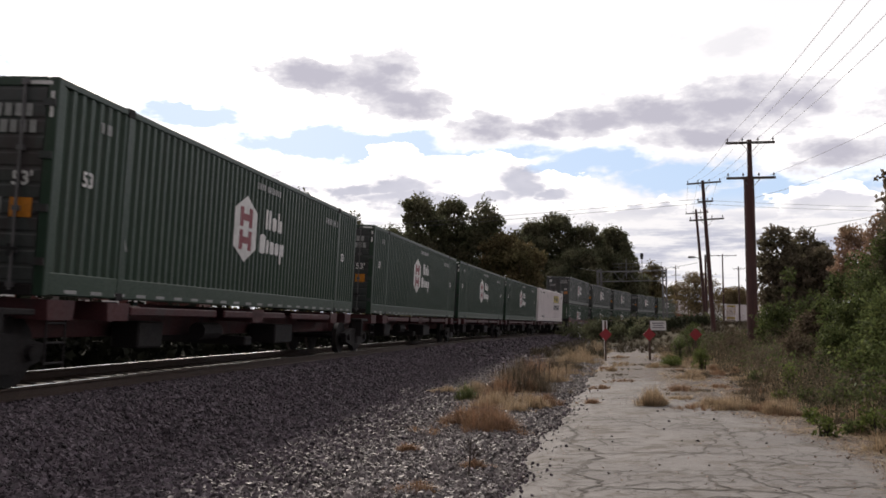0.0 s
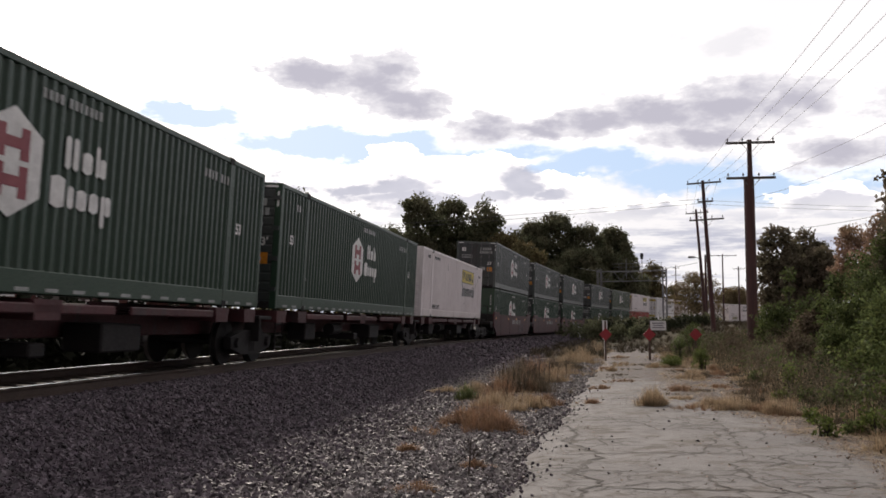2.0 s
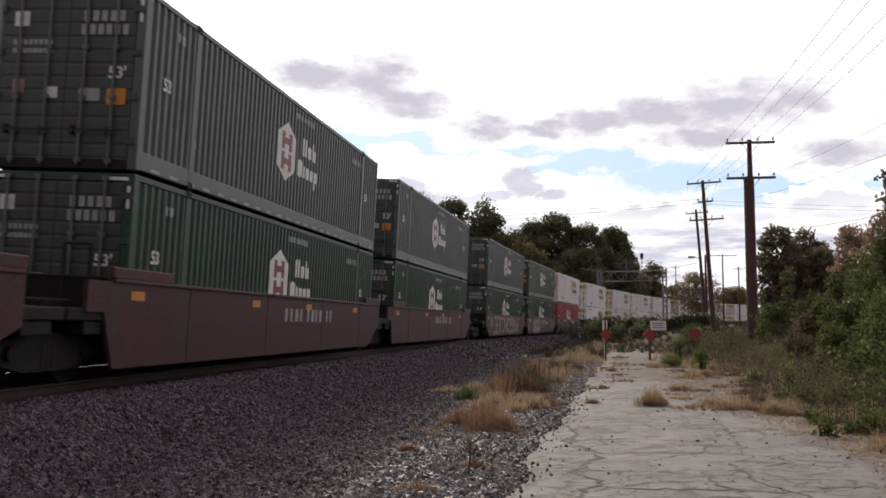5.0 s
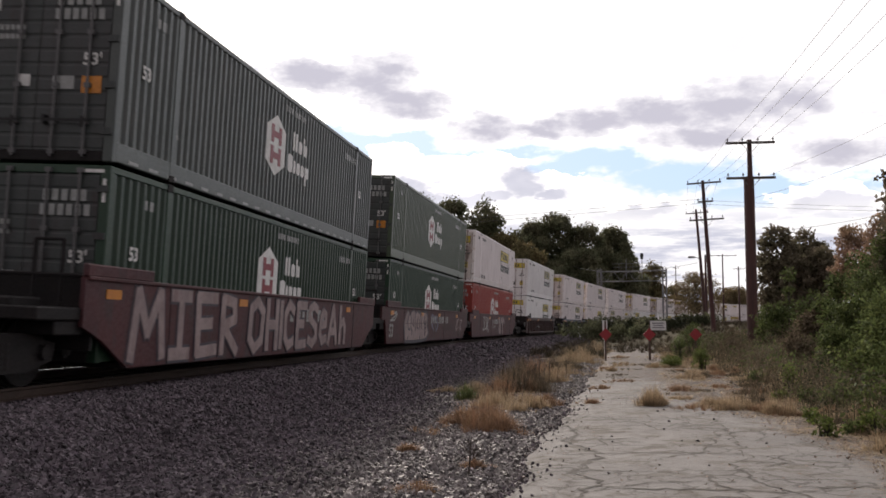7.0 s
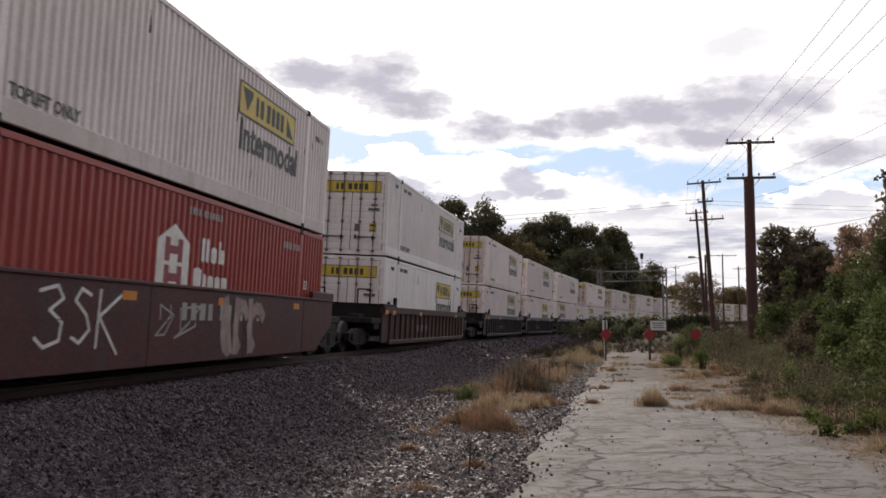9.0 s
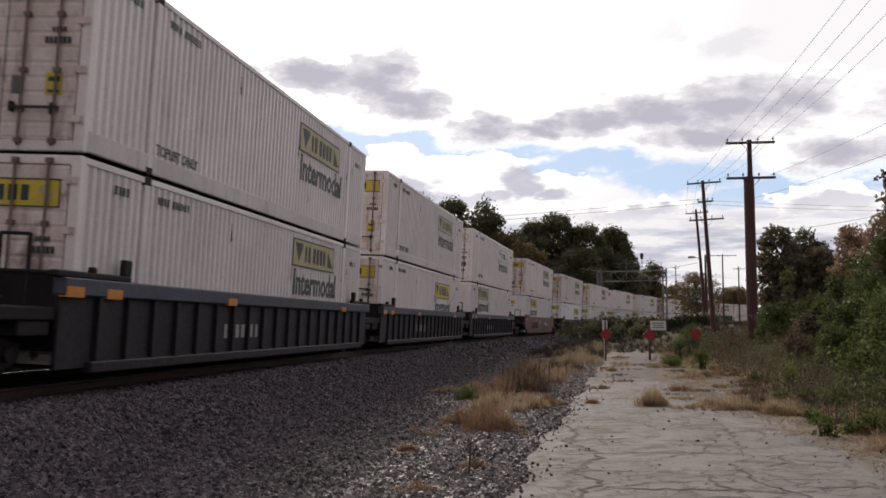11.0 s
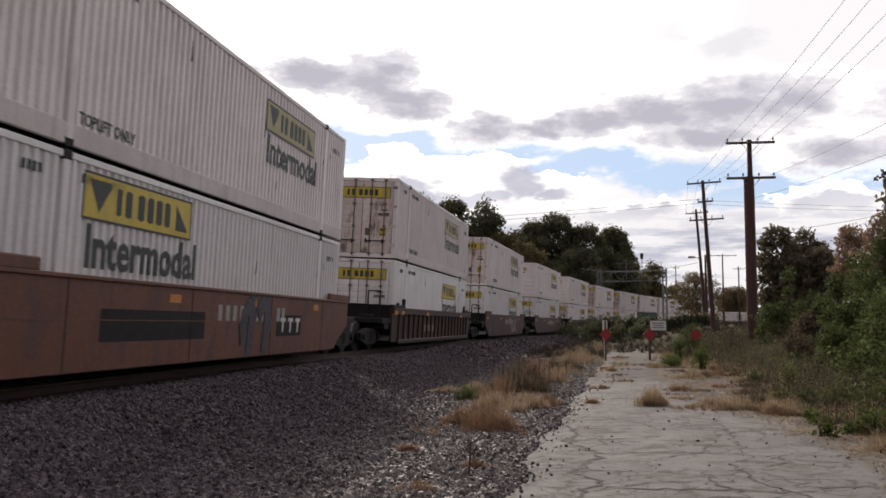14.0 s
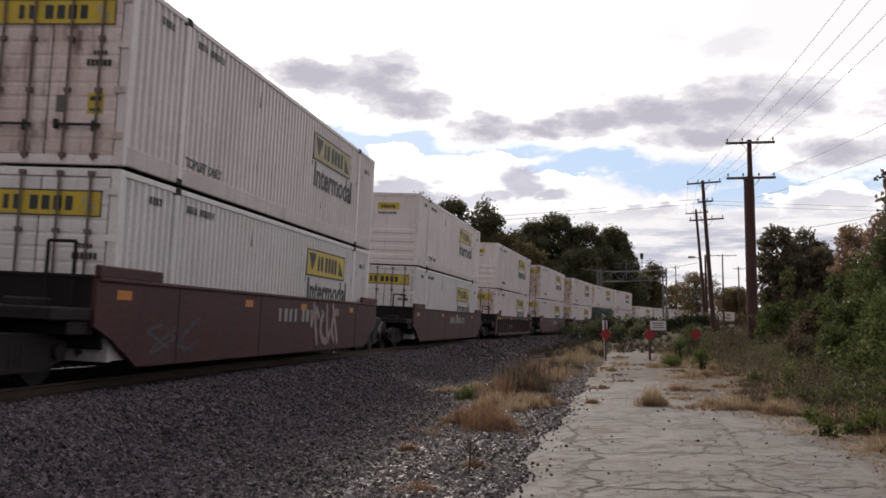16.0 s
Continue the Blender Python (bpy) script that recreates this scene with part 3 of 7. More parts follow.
def build_ground():
    def axis(marks):
        out = []
        for (a, b, n) in marks:
            out += list(np.linspace(a, b, n, endpoint=False))
        return out + [marks[-1][1]]
    xs = axis([(-2500, -300, 8), (-300, -60, 14), (-60, -16, 22), (-16, 14, 100), (14, 60, 46), (60, 300, 24), (300, 2500, 8)])
    ys = axis([(-1500, -100, 6), (-100, -4, 16), (-4, 34, 110), (34, 80, 60), (80, 300, 60), (300, 3500, 10)])
    verts = [(x, y, ground_z(x, y) if abs(x) < 300 and -100 < y < 300 else 0.2) for y in ys for x in xs]
    w = len(xs)
    faces = [(j * w + i, j * w + i + 1, (j + 1) * w + i + 1, (j + 1) * w + i) for j in range(len(ys) - 1) for i in range(w - 1)]
    me = fast_mesh("ground", verts, faces, M["ground"])
    at = me.attributes.new("grit", "FLOAT", "POINT")
    vals = []
    for x, y, z in verts:
        l = lateral(x, y)
        g = 1 - smooth(5.2, 7.5, abs(l)) if abs(l) < 12 else 0.0
        if l > 0 and y < 45:
            g = max(g, 1 - smooth(-0.1, 0.4, x - road_left(y))) if y < 22 else max(g * 0.9, 0)
        vals.append(g)
    at.data.foreach_set("value", vals)
    for p in me.polygons:
        p.use_smooth = True
    tagged(new("ground", me), "gravelly ground rising into weedy bank beside the track", "ground", kind="structure")


build_ground()


def build_road():
    ys = np.linspace(-6, 66, 250)
    n = 16
    verts, faces = [], []
    for y in ys:
        a, b = road_left(y), road_right(y)
        for i in range(n + 1):
            k = i / n
            x = a + (b - a) * k
            z = 0.018 + 0.03 * math.sin(math.pi * k) + 0.004 * noise.noise(Vector((x * 0.8, y * 0.8, 7)))
            if i in (0, n):
                z = -0.035
            verts.append((x, y, z))
    w = n + 1
    for j in range(len(ys) - 1):
        for i in range(n):
            faces.append((j * w + i, j * w + i + 1, (j + 1) * w + i + 1, (j + 1) * w + i))
    me = fast_mesh("road", verts, faces, M["road"])
    me.attributes.new("drift", "FLOAT", "POINT").data.foreach_set("value", [smooth(-0.5, 0.9, x - clean_right(y)) * smooth(9, 12, y) + 1.05 * smooth(18, 33, y) for x, y, z in verts])
    for p in me.polygons:
        p.use_smooth = True
    return tagged(new("road", me), "cracked pale old asphalt lane with crumbling edges", "road", kind="structure")


road = build_road()


def road_z(x, y):
    a, b = road_left(y), road_right(y)
    k = min(max((x - a) / (b - a), 0), 1)
    return 0.018 + 0.03 * math.sin(math.pi * k) + 0.004 * noise.noise(Vector((x * 0.8, y * 0.8, 7)))


def build_cracks():
    """Wandering cracks: thin dark ribbons sunk in ragged lines, lengthwise and across."""
    rnd = random.Random(5)

    def crack(x, y, ang, length, width):
        bm = bmesh.new()
        prev = None
        steps = int(length / 0.12)
        for i in range(steps):
            ww = 1.35 * width * (0.35 + rnd.random()) * (1 if 2 < i < steps - 3 else 0.4)
            nx, ny = -math.sin(ang), math.cos(ang)
            z = max(road_z(x, y), road_z(x + nx * ww, y + ny * ww), road_z(x - nx * ww, y - ny * ww)) + 0.005
            cur = (bm.verts.new((x + nx * ww / 2, y + ny * ww / 2, z)), bm.verts.new((x - nx * ww / 2, y - ny * ww / 2, z)))
            if prev:
                bm.faces.new((prev[0], prev[1], cur[1], cur[0]))
            prev = cur
            a2 = ang + rnd.uniform(-0.8, 0.8)
            x, y = x + 0.12 * math.cos(a2), y + 0.12 * math.sin(a2)
            if x < road_left(y) + 0.05 or x > road_right(y) - 0.05:
                break
        return part("crack", bm, M["crack"], road)
    along = math.atan2(1, 0.2)
    crack(1.15, 7.4, along, 8, 0.035)
    crack(1.9, 14.5, along, 9, 0.03)
    crack(3.3, 7.0, along + 0.05, 9, 0.02)
    crack(4.9, 17.0, along, 12, 0.03)
    crack(2.4, 10.2, along - 0.2, 4, 0.03)
    for i in range(46):
        y = 7.2 + 24 * (i / 46) ** 1.25 + rnd.uniform(-0.15, 0.15)
        x = road_left(y) + 0.08 + rnd.random() * 2.6
        crack(x, y, rnd.uniform(-0.12, 0.2), rnd.uniform(0.8, 2.8), rnd.uniform(0.012, 0.03))
    for i in range(12):
        y = 8 + i * 1.7
        crack(road_left(y) + rnd.uniform(0.5, 3.4), y, along + rnd.uniform(-0.5, 0.5), rnd.uniform(0.8, 2.2), 0.03)
    y = 7.6
    while y < 34:
        k = rnd.random()
        x = road_left(y) + 0.1 + k * 1.2
        crack(x, y, rnd.uniform(-0.08, 0.12), rnd.uniform(1.2, 3.6), rnd.uniform(0.012, 0.035))
        if rnd.random() < 0.5:
            crack(x + 1.4, y + 0.3, rnd.uniform(-0.5, 0.6), rnd.uniform(0.6, 1.6), 0.02)
        y += rnd.uniform(0.35, 1.0) * (1 + y * 0.03)


build_cracks()


# ---- track ----
def build_track():
    track = thing("railway_track", "railway track with polished rails on dark timber ties", "railway track", kind="structure")
    prof_base = [(-0.07, -0.18), (0.07, -0.18), (0.07, -0.165), (0.012, -0.14), (0.012, -0.05), (0.036, -0.035), (0.036, -0.003), (-0.036, -0.003), (-0.036, -0.035), (-0.012, -0.05), (-0.012, -0.14), (-0.07, -0.165)]
    prof_top = [(-0.030, -0.006), (0.030, -0.006), (0.030, 0.0), (-0.030, 0.0)]
    cb, sb = math.cos(radians(BANK)), math.sin(radians(BANK))
    for side in (-0.755, 0.755):
        for nm, prof, mt in (("rail", prof_base, M["rail"]), ("rail_head", prof_top, M["railtop"])):
            verts, faces = [], []
            ss = list(np.arange(-30, 320, 4.0))
            for s in ss:
                for l, z in prof:
                    ll = side + l
                    verts.append(beside(s, ll * cb + z * sb, RAIL_Z + z * cb - ll * sb))
            n = len(prof)
            for j in range(len(ss) - 1):
                for i in range(n):
                    faces.append((j * n + i, j * n + (i + 1) % n, (j + 1) * n + (i + 1) % n, (j + 1) * n + i))
            part(nm, fast_mesh(nm, verts, faces, mt), mt, track, "bright polished running surface" if nm == "rail_head" else "")
    tie = mesh_of("tie", boxes((-1.3, 1.3, -0.11, 0.11, -0.36, -0.185), bevel=0.012), M["tie"])
    rnd = random.Random(2)
    s = 2.0
    while s < 135:
        x, y, z = beside(s, rnd.uniform(-0.03, 0.03), RAIL_Z)
        ob = part("tie", tie, None, track)
        ob.matrix_local = Matrix.Translation((x, y, z)) @ Matrix.Rotation(-heading(s) + rnd.uniform(-0.02, 0.02), 4, "Z") @ Matrix.Rotation(radians(BANK), 4, "Y")
        s += 0.52
    return track


build_track()


# ---- containers: 16.15 m long, 2.59 wide, 2.9 high; local y along the track, the doors or the nose at y = 0 ----
CL, CW, CH = 16.15, 1.295, 2.9
SIDES = {}


def side_mesh(style, mat):
    """A corrugated (or nearly smooth) side wall at x = +CW, between the rails."""
    key = (style, mat.name)
    if key in SIDES:
        return SIDES[key]
    pitch, depth = {"deep": (0.24, 0.046), "fine": (0.225, 0.046), "flat": (1.2, 0.010)}[style]
    outer = CW - 0.012
    ys = []
    y = 0.14
    while y + pitch < CL - 0.14:
        e = 0.18 if style != "flat" else 0.012
        ys += [(y, outer), (y + pitch * (0.5 - e), outer), (y + pitch * 0.5, outer - depth), (y + pitch * (1 - e), outer - depth)]
        y += pitch
    ys += [(y, outer), (CL - 0.12, outer)]
    bm = bmesh.new()
    lo = [bm.verts.new((x, yy, 0.30)) for yy, x in ys]
    hi = [bm.verts.new((x, yy, CH - 0.10)) for yy, x in ys]
    for i in range(len(ys) - 1):
        bm.faces.new((lo[i], lo[i + 1], hi[i + 1], hi[i]))
    inner = [bm.verts.new((CW - 0.06, yy, zz)) for yy, zz in ((0.1, 0.3), (CL - 0.1, 0.3), (CL - 0.1, CH - 0.1), (0.1, CH - 0.1))]
    bm.faces.new(inner[::-1])
    SIDES[key] = mesh_of("side_panel", bm, mat)
    return SIDES[key]


def hexagon(y0, y1, z0, z1, cut):
    c = (y0 + y1) / 2
    return [(c, z0), (y1, z0 + cut), (y1, z1 - cut), (c, z1), (y0, z1 - cut), (y0, z0 + cut)]


def shield_logo(panel, z0, name_mat, low=False):
    """A white six-sided shield with a dark red bar figure, and two lines of plain bars in place of the owner's name."""
    x = CW - 0.010
    part("logo_shield", prism(bmesh.new(), hexagon(6.42, 7.68, z0, z0 + 1.36, 0.30), x - 0.005, x + 0.004), M["mark"], panel, "white six-sided shield emblem")
    c, zc = 7.05, z0 + 0.68
    fig = []
    for zf in (zc + 0.035, zc - 0.435):
        for yf in (c - 0.34, c + 0.16):
            fig.append((x + 0.002, x + 0.009, yf, yf + 0.18, zf, zf + 0.40))
        fig.append((x + 0.002, x + 0.009, c - 0.17, c + 0.17, zf + 0.13, zf + 0.27))
    part("logo_figure", boxes(*fig), M["maroon"], panel, "dark red bars on the emblem")
    bars = bmesh.new()
    for y, wd, zb, h in ((8.22, 0.13, 0.10, 0.46), (8.42, 0.13, 0.10, 0.46), (8.66, 0.26, 0.10, 0.32), (9.02, 0.10, 0.10, 0.46), (9.13, 0.17, 0.10, 0.30),
                         (7.92, 0.34, -0.44, 0.44), (8.34, 0.15, -0.42, 0.32), (8.57, 0.26, -0.42, 0.30), (8.91, 0.24, -0.42, 0.30), (9.23, 0.11, -0.60, 0.48), (9.35, 0.15, -0.42, 0.30)):
        prism(bars, hexagon(y, y + wd, zc + zb, zc + zb + h, 0.04), x - 0.005, x + 0.004)
    part("owner_name", bars, name_mat, panel, "white blocks of the owner's name")


def banner_logo(panel, y0, z1, banner_mat, faded=False):
    """A yellow banner with a dark border and dark bars, over the word below it."""
    x = CW - 0.010
    y1, z0 = y0 + 3.6, z1 - 0.68
    part("banner", boxes((x - 0.005, x + 0.004, y0, y1, z0, z1)), banner_mat, panel, "yellow banner of the owner")
    b = boxes((x, x + 0.007, y0, y1, z1 - 0.035, z1), (x, x + 0.007, y0, y1, z0, z0 + 0.035), (x, x + 0.007, y0, y0 + 0.035, z0, z1), (x, x + 0.007, y1 - 0.035, y1, z0, z1))
    part("banner_border", b, M["markdark"], panel, "thin dark border")
    bars = bmesh.new()
    for y, wd in ((0.95, 0.15), (1.22, 0.20), (1.62, 0.22), (1.94, 0.21), (2.24, 0.22), (2.55, 0.20)):
        prism(bars, hexagon(y0 + y, y0 + y + wd, z0 + 0.13, z0 + 0.55, 0.03), x, x + 0.008)
    prism(bars, [(y0 + 0.15, z1 - 0.1), (y0 + 0.75, z1 - 0.1), (y0 + 0.75, z1 - 0.2), (y0 + 0.45, z0 + 0.12)], x, x + 0.006)
    prism(bars, [(y1 - 0.62, z0 + 0.55), (y1 - 0.12, z0 + 0.12), (y1 - 0.62, z0 + 0.12)], x, x + 0.006)
    part("owner_name", bars, M["markdark"], panel, "dark blocks of the owner's name")
    words("Intermodal", 0.86, M["markdark"], panel, x, y0 + 0.12, z0 - 0.66)


def code_bars(bm, x, y0, z0, n, h, rnd, wd=0.09):
    """A code in plain bars."""
    y = y0
    for i in range(n):
        k = wd * rnd.uniform(0.55, 1.0)
        prism(bm, [(y, z0), (y + k, z0), (y + k, z0 + h), (y, z0 + h)], x - 0.004, x + 0.004)
        y += wd * 1.45 if i != 3 else wd * 2.6


def end_bars(bm, xs, z, h, y=-0.004):
    for x in xs:
        box(bm, x, x + h * 0.55, y - 0.004, y + 0.004, z, z + h)


CONTAINERS = {}


def container(kind, near="doors", banner=(9.55, 2.5), style=None, faded=False):
    """kind: green, greygreen, red, white, clean. near: which end lies at y = 0."""
    key = (kind, near, banner, style, faded)
    if key in CONTAINERS:
        return CONTAINERS[key]
    white = kind in ("white", "clean")
    main = M[kind]
    style = style or ("fine" if white else "deep")
    label = {"green": "dark green corrugated steel freight container with a white shield emblem",
             "fadedgreen": "sun-faded green corrugated freight container with a white shield emblem",
             "greygreen": "faded grey-green corrugated freight container with a white shield emblem",
             "red": "red corrugated freight container with a white shield emblem",
             "white": "dirty white corrugated freight container with a yellow banner",
             "clean": "clean white smooth-sided freight container with a yellow banner"}[kind]
    top = thing("freight_container", label, "container", "containers on the train")
    for sx in (1, -1):
        p = part("side_panel", side_mesh(style, main), main, top)
        if sx < 0:
            p.matrix_local = Matrix.Rotation(math.pi, 4, "Z") @ Matrix.Translation((0, -CL, 0))
            continue
        rnd = random.Random(len(kind))
        if white:
            banner_logo(p, banner[0], banner[1], M["white"] if faded == "plain" else M["faded"] if faded else M["yellow"], faded)
            words("TOPLIFT ONLY", 0.24, M["markdark"], p, CW - 0.010, 2.2, 0.36)
            bm = bmesh.new()
            code_bars(bm, CW - 0.010, 1.0, 2.5, 4, 0.13, rnd, 0.08)
            code_bars(bm, CW - 0.010, 2.4, 2.52, 10, 0.13, rnd, 0.08)
            code_bars(bm, CW - 0.010, 14.9, 2.3, 5, 0.13, rnd, 0.08)
            part("code_mark", bm, M["markdark"], p, "small dark code marks")
            scuff = bmesh.new()
            for i in range(5):
                y, z = rnd.uniform(3, 15), rnd.uniform(0.4, 2.2)
                prism(scuff, [(y, z), (y + rnd.uniform(0.03, 0.09), z + 0.05), (y + rnd.uniform(0.02, 0.07), z + rnd.uniform(0.15, 0.4))], CW - 0.016, CW - 0.008)
            part("scuff", scuff, M["steel"], p, "dark scrapes and patches")
        else:
            shield_logo(p, 0.92, M["mark"])
            bm = bmesh.new()
            code_bars(bm, CW - 0.010, 7.6, 2.52, 11, 0.13, rnd, 0.09)
            code_bars(bm, CW - 0.010, 12.9, 2.35, 7, 0.16, rnd, 0.11)
            code_bars(bm, CW - 0.010, 1.15, 2.38, 2, 0.15, rnd, 0.12)
            part("code_mark", bm, M["markdim"], p, "pale grey code marks")
            words("53", 0.30, M["mark"], p, CW - 0.010, 0.75, 1.45 if kind != "green" else 1.55)
            words("53", 0.30, M["mark"], p, CW - 0.010, 14.6, 1.45)
            words("A", 0.30, M["markdim"], p, CW - 0.010, 1.95, 0.75)
    part("roof", boxes((-CW + 0.02, CW - 0.02, 0.02, CL - 0.02, CH - 0.04, CH - 0.012)), main, top)
    part("floor_pan", boxes((-CW + 0.06, CW - 0.06, 0.05, CL - 0.05, 0.10, 0.16)), M["steel"], top)
    for sx in (1, -1):
        a, b = sorted((sx * CW, sx * (CW - 0.07)))
        part("top_rail", boxes((a, b, 0.12, CL - 0.12, CH - 0.105, CH - 0.005), bevel=0.012), main, top)
        part("bottom_rail", boxes((a, b, 0.12, CL - 0.12, 0.02, 0.32), bevel=0.012), M["railwhite"] if kind == "white" else main, top)
        for y0 in (0.0, CL - 0.14):
            part("corner_post", boxes((*sorted((sx * CW, sx * (CW - 0.16))), y0, y0 + 0.14, 0.0, CH), bevel=0.015), main, top)
        for y0 in (1.90, CL - 2.06):
            c = part("lift_post", boxes((*sorted((sx * (CW + 0.006), sx * (CW - 0.08))), y0, y0 + 0.17, 0.0, CH), bevel=0.015), main, top)
            if sx > 0:
                part("corner_casting", boxes((CW - 0.10, CW + 0.012, y0 - 0.02, y0 + 0.19, CH - 0.13, CH + 0.012), bevel=0.01), M["steel"], c, "dark lifting casting")
                part("lower_casting", boxes((CW - 0.10, CW + 0.012, y0 - 0.02, y0 + 0.19, -0.012, 0.11), bevel=0.01), M["steel"], c, "dark lifting casting")
    if kind in ("green", "greygreen"):
        bm = bmesh.new()
        y = 0.5
        while y < CL - 0.6:
            box(bm, CW - 0.002, CW + 0.005, y, y + 0.30, 0.05, 0.10)
            y += 0.68
        part("reflective_tape", bm, M["markdim"], top, "dashed pale reflective tape")
    doors_at = 0.0 if near == "doors" else CL
    for y0 in (0.0, CL):
        out = -1 if y0 == 0 else 1
        fl = lambda a, b: tuple(sorted((y0 - out * a, y0 - out * b)))
        part("header", boxes((-CW + 0.16, CW - 0.16, *fl(-0.002, 0.10), CH - 0.13, CH), bevel=0.01), main, top)
        part("sill", boxes((-CW + 0.16, CW - 0.16, *fl(-0.002, 0.10), 0.0, 0.15), bevel=0.01), main if white else M["steel"], top)
        if y0 == doors_at:
            dm = M["white"] if faded == "plain" else M["dirtywhite"] if kind == "white" else M["clean"] if kind == "clean" else M["red"] if kind == "red" else M["darkdoor"]
            for sx in (-1, 1):
                xa, xb = sorted((sx * 0.012, sx * (CW - 0.17)))
                skin = [(y0 - out * 0.07, 0.16), (y0 - out * 0.012, 0.16)]
                for k in range(12):
                    zk = 0.19 + k * 0.215
                    skin += [(y0 - out * 0.012, zk), (y0 - out * 0.004, zk + 0.02), (y0 - out * 0.004, zk + 0.165), (y0 - out * 0.012, zk + 0.185)]
                skin += [(y0 - out * 0.012, CH - 0.14), (y0 - out * 0.07, CH - 0.14)]
                bm = prism(bmesh.new(), skin, xa, xb)
                d = part("door", bm, dm, top, "door with pressed panels")
                for k in (0.28, 0.74):
                    xr = xa + (xb - xa) * k
                    r = rod(bmesh.new(), (xr, y0 + out * 0.045, 0.06), (xr, y0 + out * 0.045, CH - 0.05), 0.021, n=6)
                    for zz in (0.10, 0.55, 1.1, 1.9, CH - 0.12):
                        box(r, xr - 0.05, xr + 0.05, *fl(-0.06, 0.01), zz, zz + 0.07)
                    part("lock_rod", r, M["rodgrey"] if not white else M["grimyrod"], d, "upright lock rod with brackets")
                hb = boxes((xa + 0.15, xb - 0.2, *fl(-0.075, -0.055), 0.58, 0.62), (xa + 0.15, xa + 0.2, *fl(-0.08, 0.0), 0.54, 0.68), (xb - 0.34, xb - 0.29, *fl(-0.08, 0.0), 0.50, 0.66))
                part("handle", hb, M["rubber"], d, "dark lock handle")
                for zz in (0.4, 1.1, 1.8, 2.5):
                    part("hinge", boxes((*sorted((sx * (CW - 0.20), sx * (CW - 0.02))), *fl(-0.03, 0.01), zz, zz + 0.10)), dm, d)
            part("door_gasket", boxes((-0.012, 0.012, *fl(0.012, 0.06), 0.16, CH - 0.14), (-CW + 0.155, -CW + 0.172, *fl(0.012, 0.06), 0.16, CH - 0.14), (CW - 0.172, CW - 0.155, *fl(0.012, 0.06), 0.16, CH - 0.14)), M["rubber"], top, "black rubber door seal")
            bx = lambda x0, x1, z0, z1: (x0, x1, *sorted((y0 + out * 0.0, y0 + out * 0.006)), z0, z1)
            if white:
                plain = faded == "plain"
                part("door_banner", boxes(bx(-1.02, 1.02, 2.16, 2.56)), M["clean"] if plain else M["yellow"], top, "white banner across the doors" if plain else "yellow banner across the doors")
                ring = [(-1.02, 1.02, 2.16, 2.18), (-1.02, 1.02, 2.54, 2.56), (-1.02, -1.0, 2.16, 2.56), (1.0, 1.02, 2.16, 2.56)]
                edge = lambda x0, x1, z0, z1: (x0, x1, *sorted((y0 + out * 0.004, y0 + out * 0.010)), z0, z1)
                part("banner_border", boxes(*[edge(*q) for q in ring]), M["markdark"], top, "thin dark border")
                bm = bmesh.new()
                for x0, wd in ((-0.60, 0.09), (-0.43, 0.12), (-0.16, 0.14), (0.04, 0.13), (0.23, 0.14), (0.43, 0.12)):
                    box(bm, *edge(x0, x0 + wd, 2.25, 2.47))
                part("owner_name", bm, M["markdark"], top, "dark blocks of the owner's name")
                part("banner_figure", boxes(edge(0.70, 0.84, 2.36, 2.47), edge(0.78, 0.92, 2.24, 2.36)), M["faded"], top, "faded figure at the banner's end")
                part("code_mark", boxes(*[edge(0.60 + i * 0.07, 0.65 + i * 0.07, 1.52, 1.62) for i in range(6)], *[edge(0.70 + i * 0.06, 0.74 + i * 0.06, 1.69, 1.76) for i in range(4)]), M["markdark"], top, "dark code in plain bars")
                if plain:
                    turn = Matrix.Rotation(-math.pi / 2 if out < 0 else math.pi / 2, 4, "Z")
                    for txt, z, h in (("CAUTION", 1.24, 0.11), ("WIDE", 0.945, 0.095), ("TURNS", 0.835, 0.095)):
                        if txt != "TURNS":
                            part("warning_plate", boxes(bx(0.58, 0.96, z - (0.13 if txt == "WIDE" else 0.02), z + h)), M["rubber"], top, "dark warning plate")
                        words(txt, h * 0.86, M["mark"], top, 0, 0, 0, Matrix.Translation((0.60, y0 + out * 0.008, z + 0.01)) @ turn)
                    for x0 in (0.10, 0.30):
                        part("round_mark", prism(bmesh.new(), [(0.09 * math.cos(k * math.pi / 5), 0.09 * math.sin(k * math.pi / 5)) for k in range(10)], -0.003, 0.003), M["rubber"], top, "dark round mark").matrix_local = Matrix.Translation((x0, y0 + out * 0.004, 0.92)) @ Matrix.Rotation(math.pi / 2, 4, "Z")
                else:
                    part("warning_label", boxes(bx(0.66, 0.92, 0.78, 1.10)), M["yellow"], top, "small yellow notice")
                    part("notice_text", boxes(edge(0.70, 0.88, 0.98, 1.05), edge(0.70, 0.88, 0.82, 0.86)), M["markdark"], top, "dark lines on the notice")
                    part("grey_notice", boxes(bx(0.14, 0.32, 0.80, 1.06)), M["rodgrey"], top, "small grey notice")
            else:
                bm = bmesh.new()
                end_bars(bm, [0.25 + i * 0.15 for i in range(5)], 2.36, 0.17, y0 + out * 0.008)
                end_bars(bm, [0.22 + i * 0.14 for i in range(6)], 2.14, 0.17, y0 + out * 0.008)
                part("code_mark", bm, M["markdim"], top, "grey code marks")
                bm = bmesh.new()
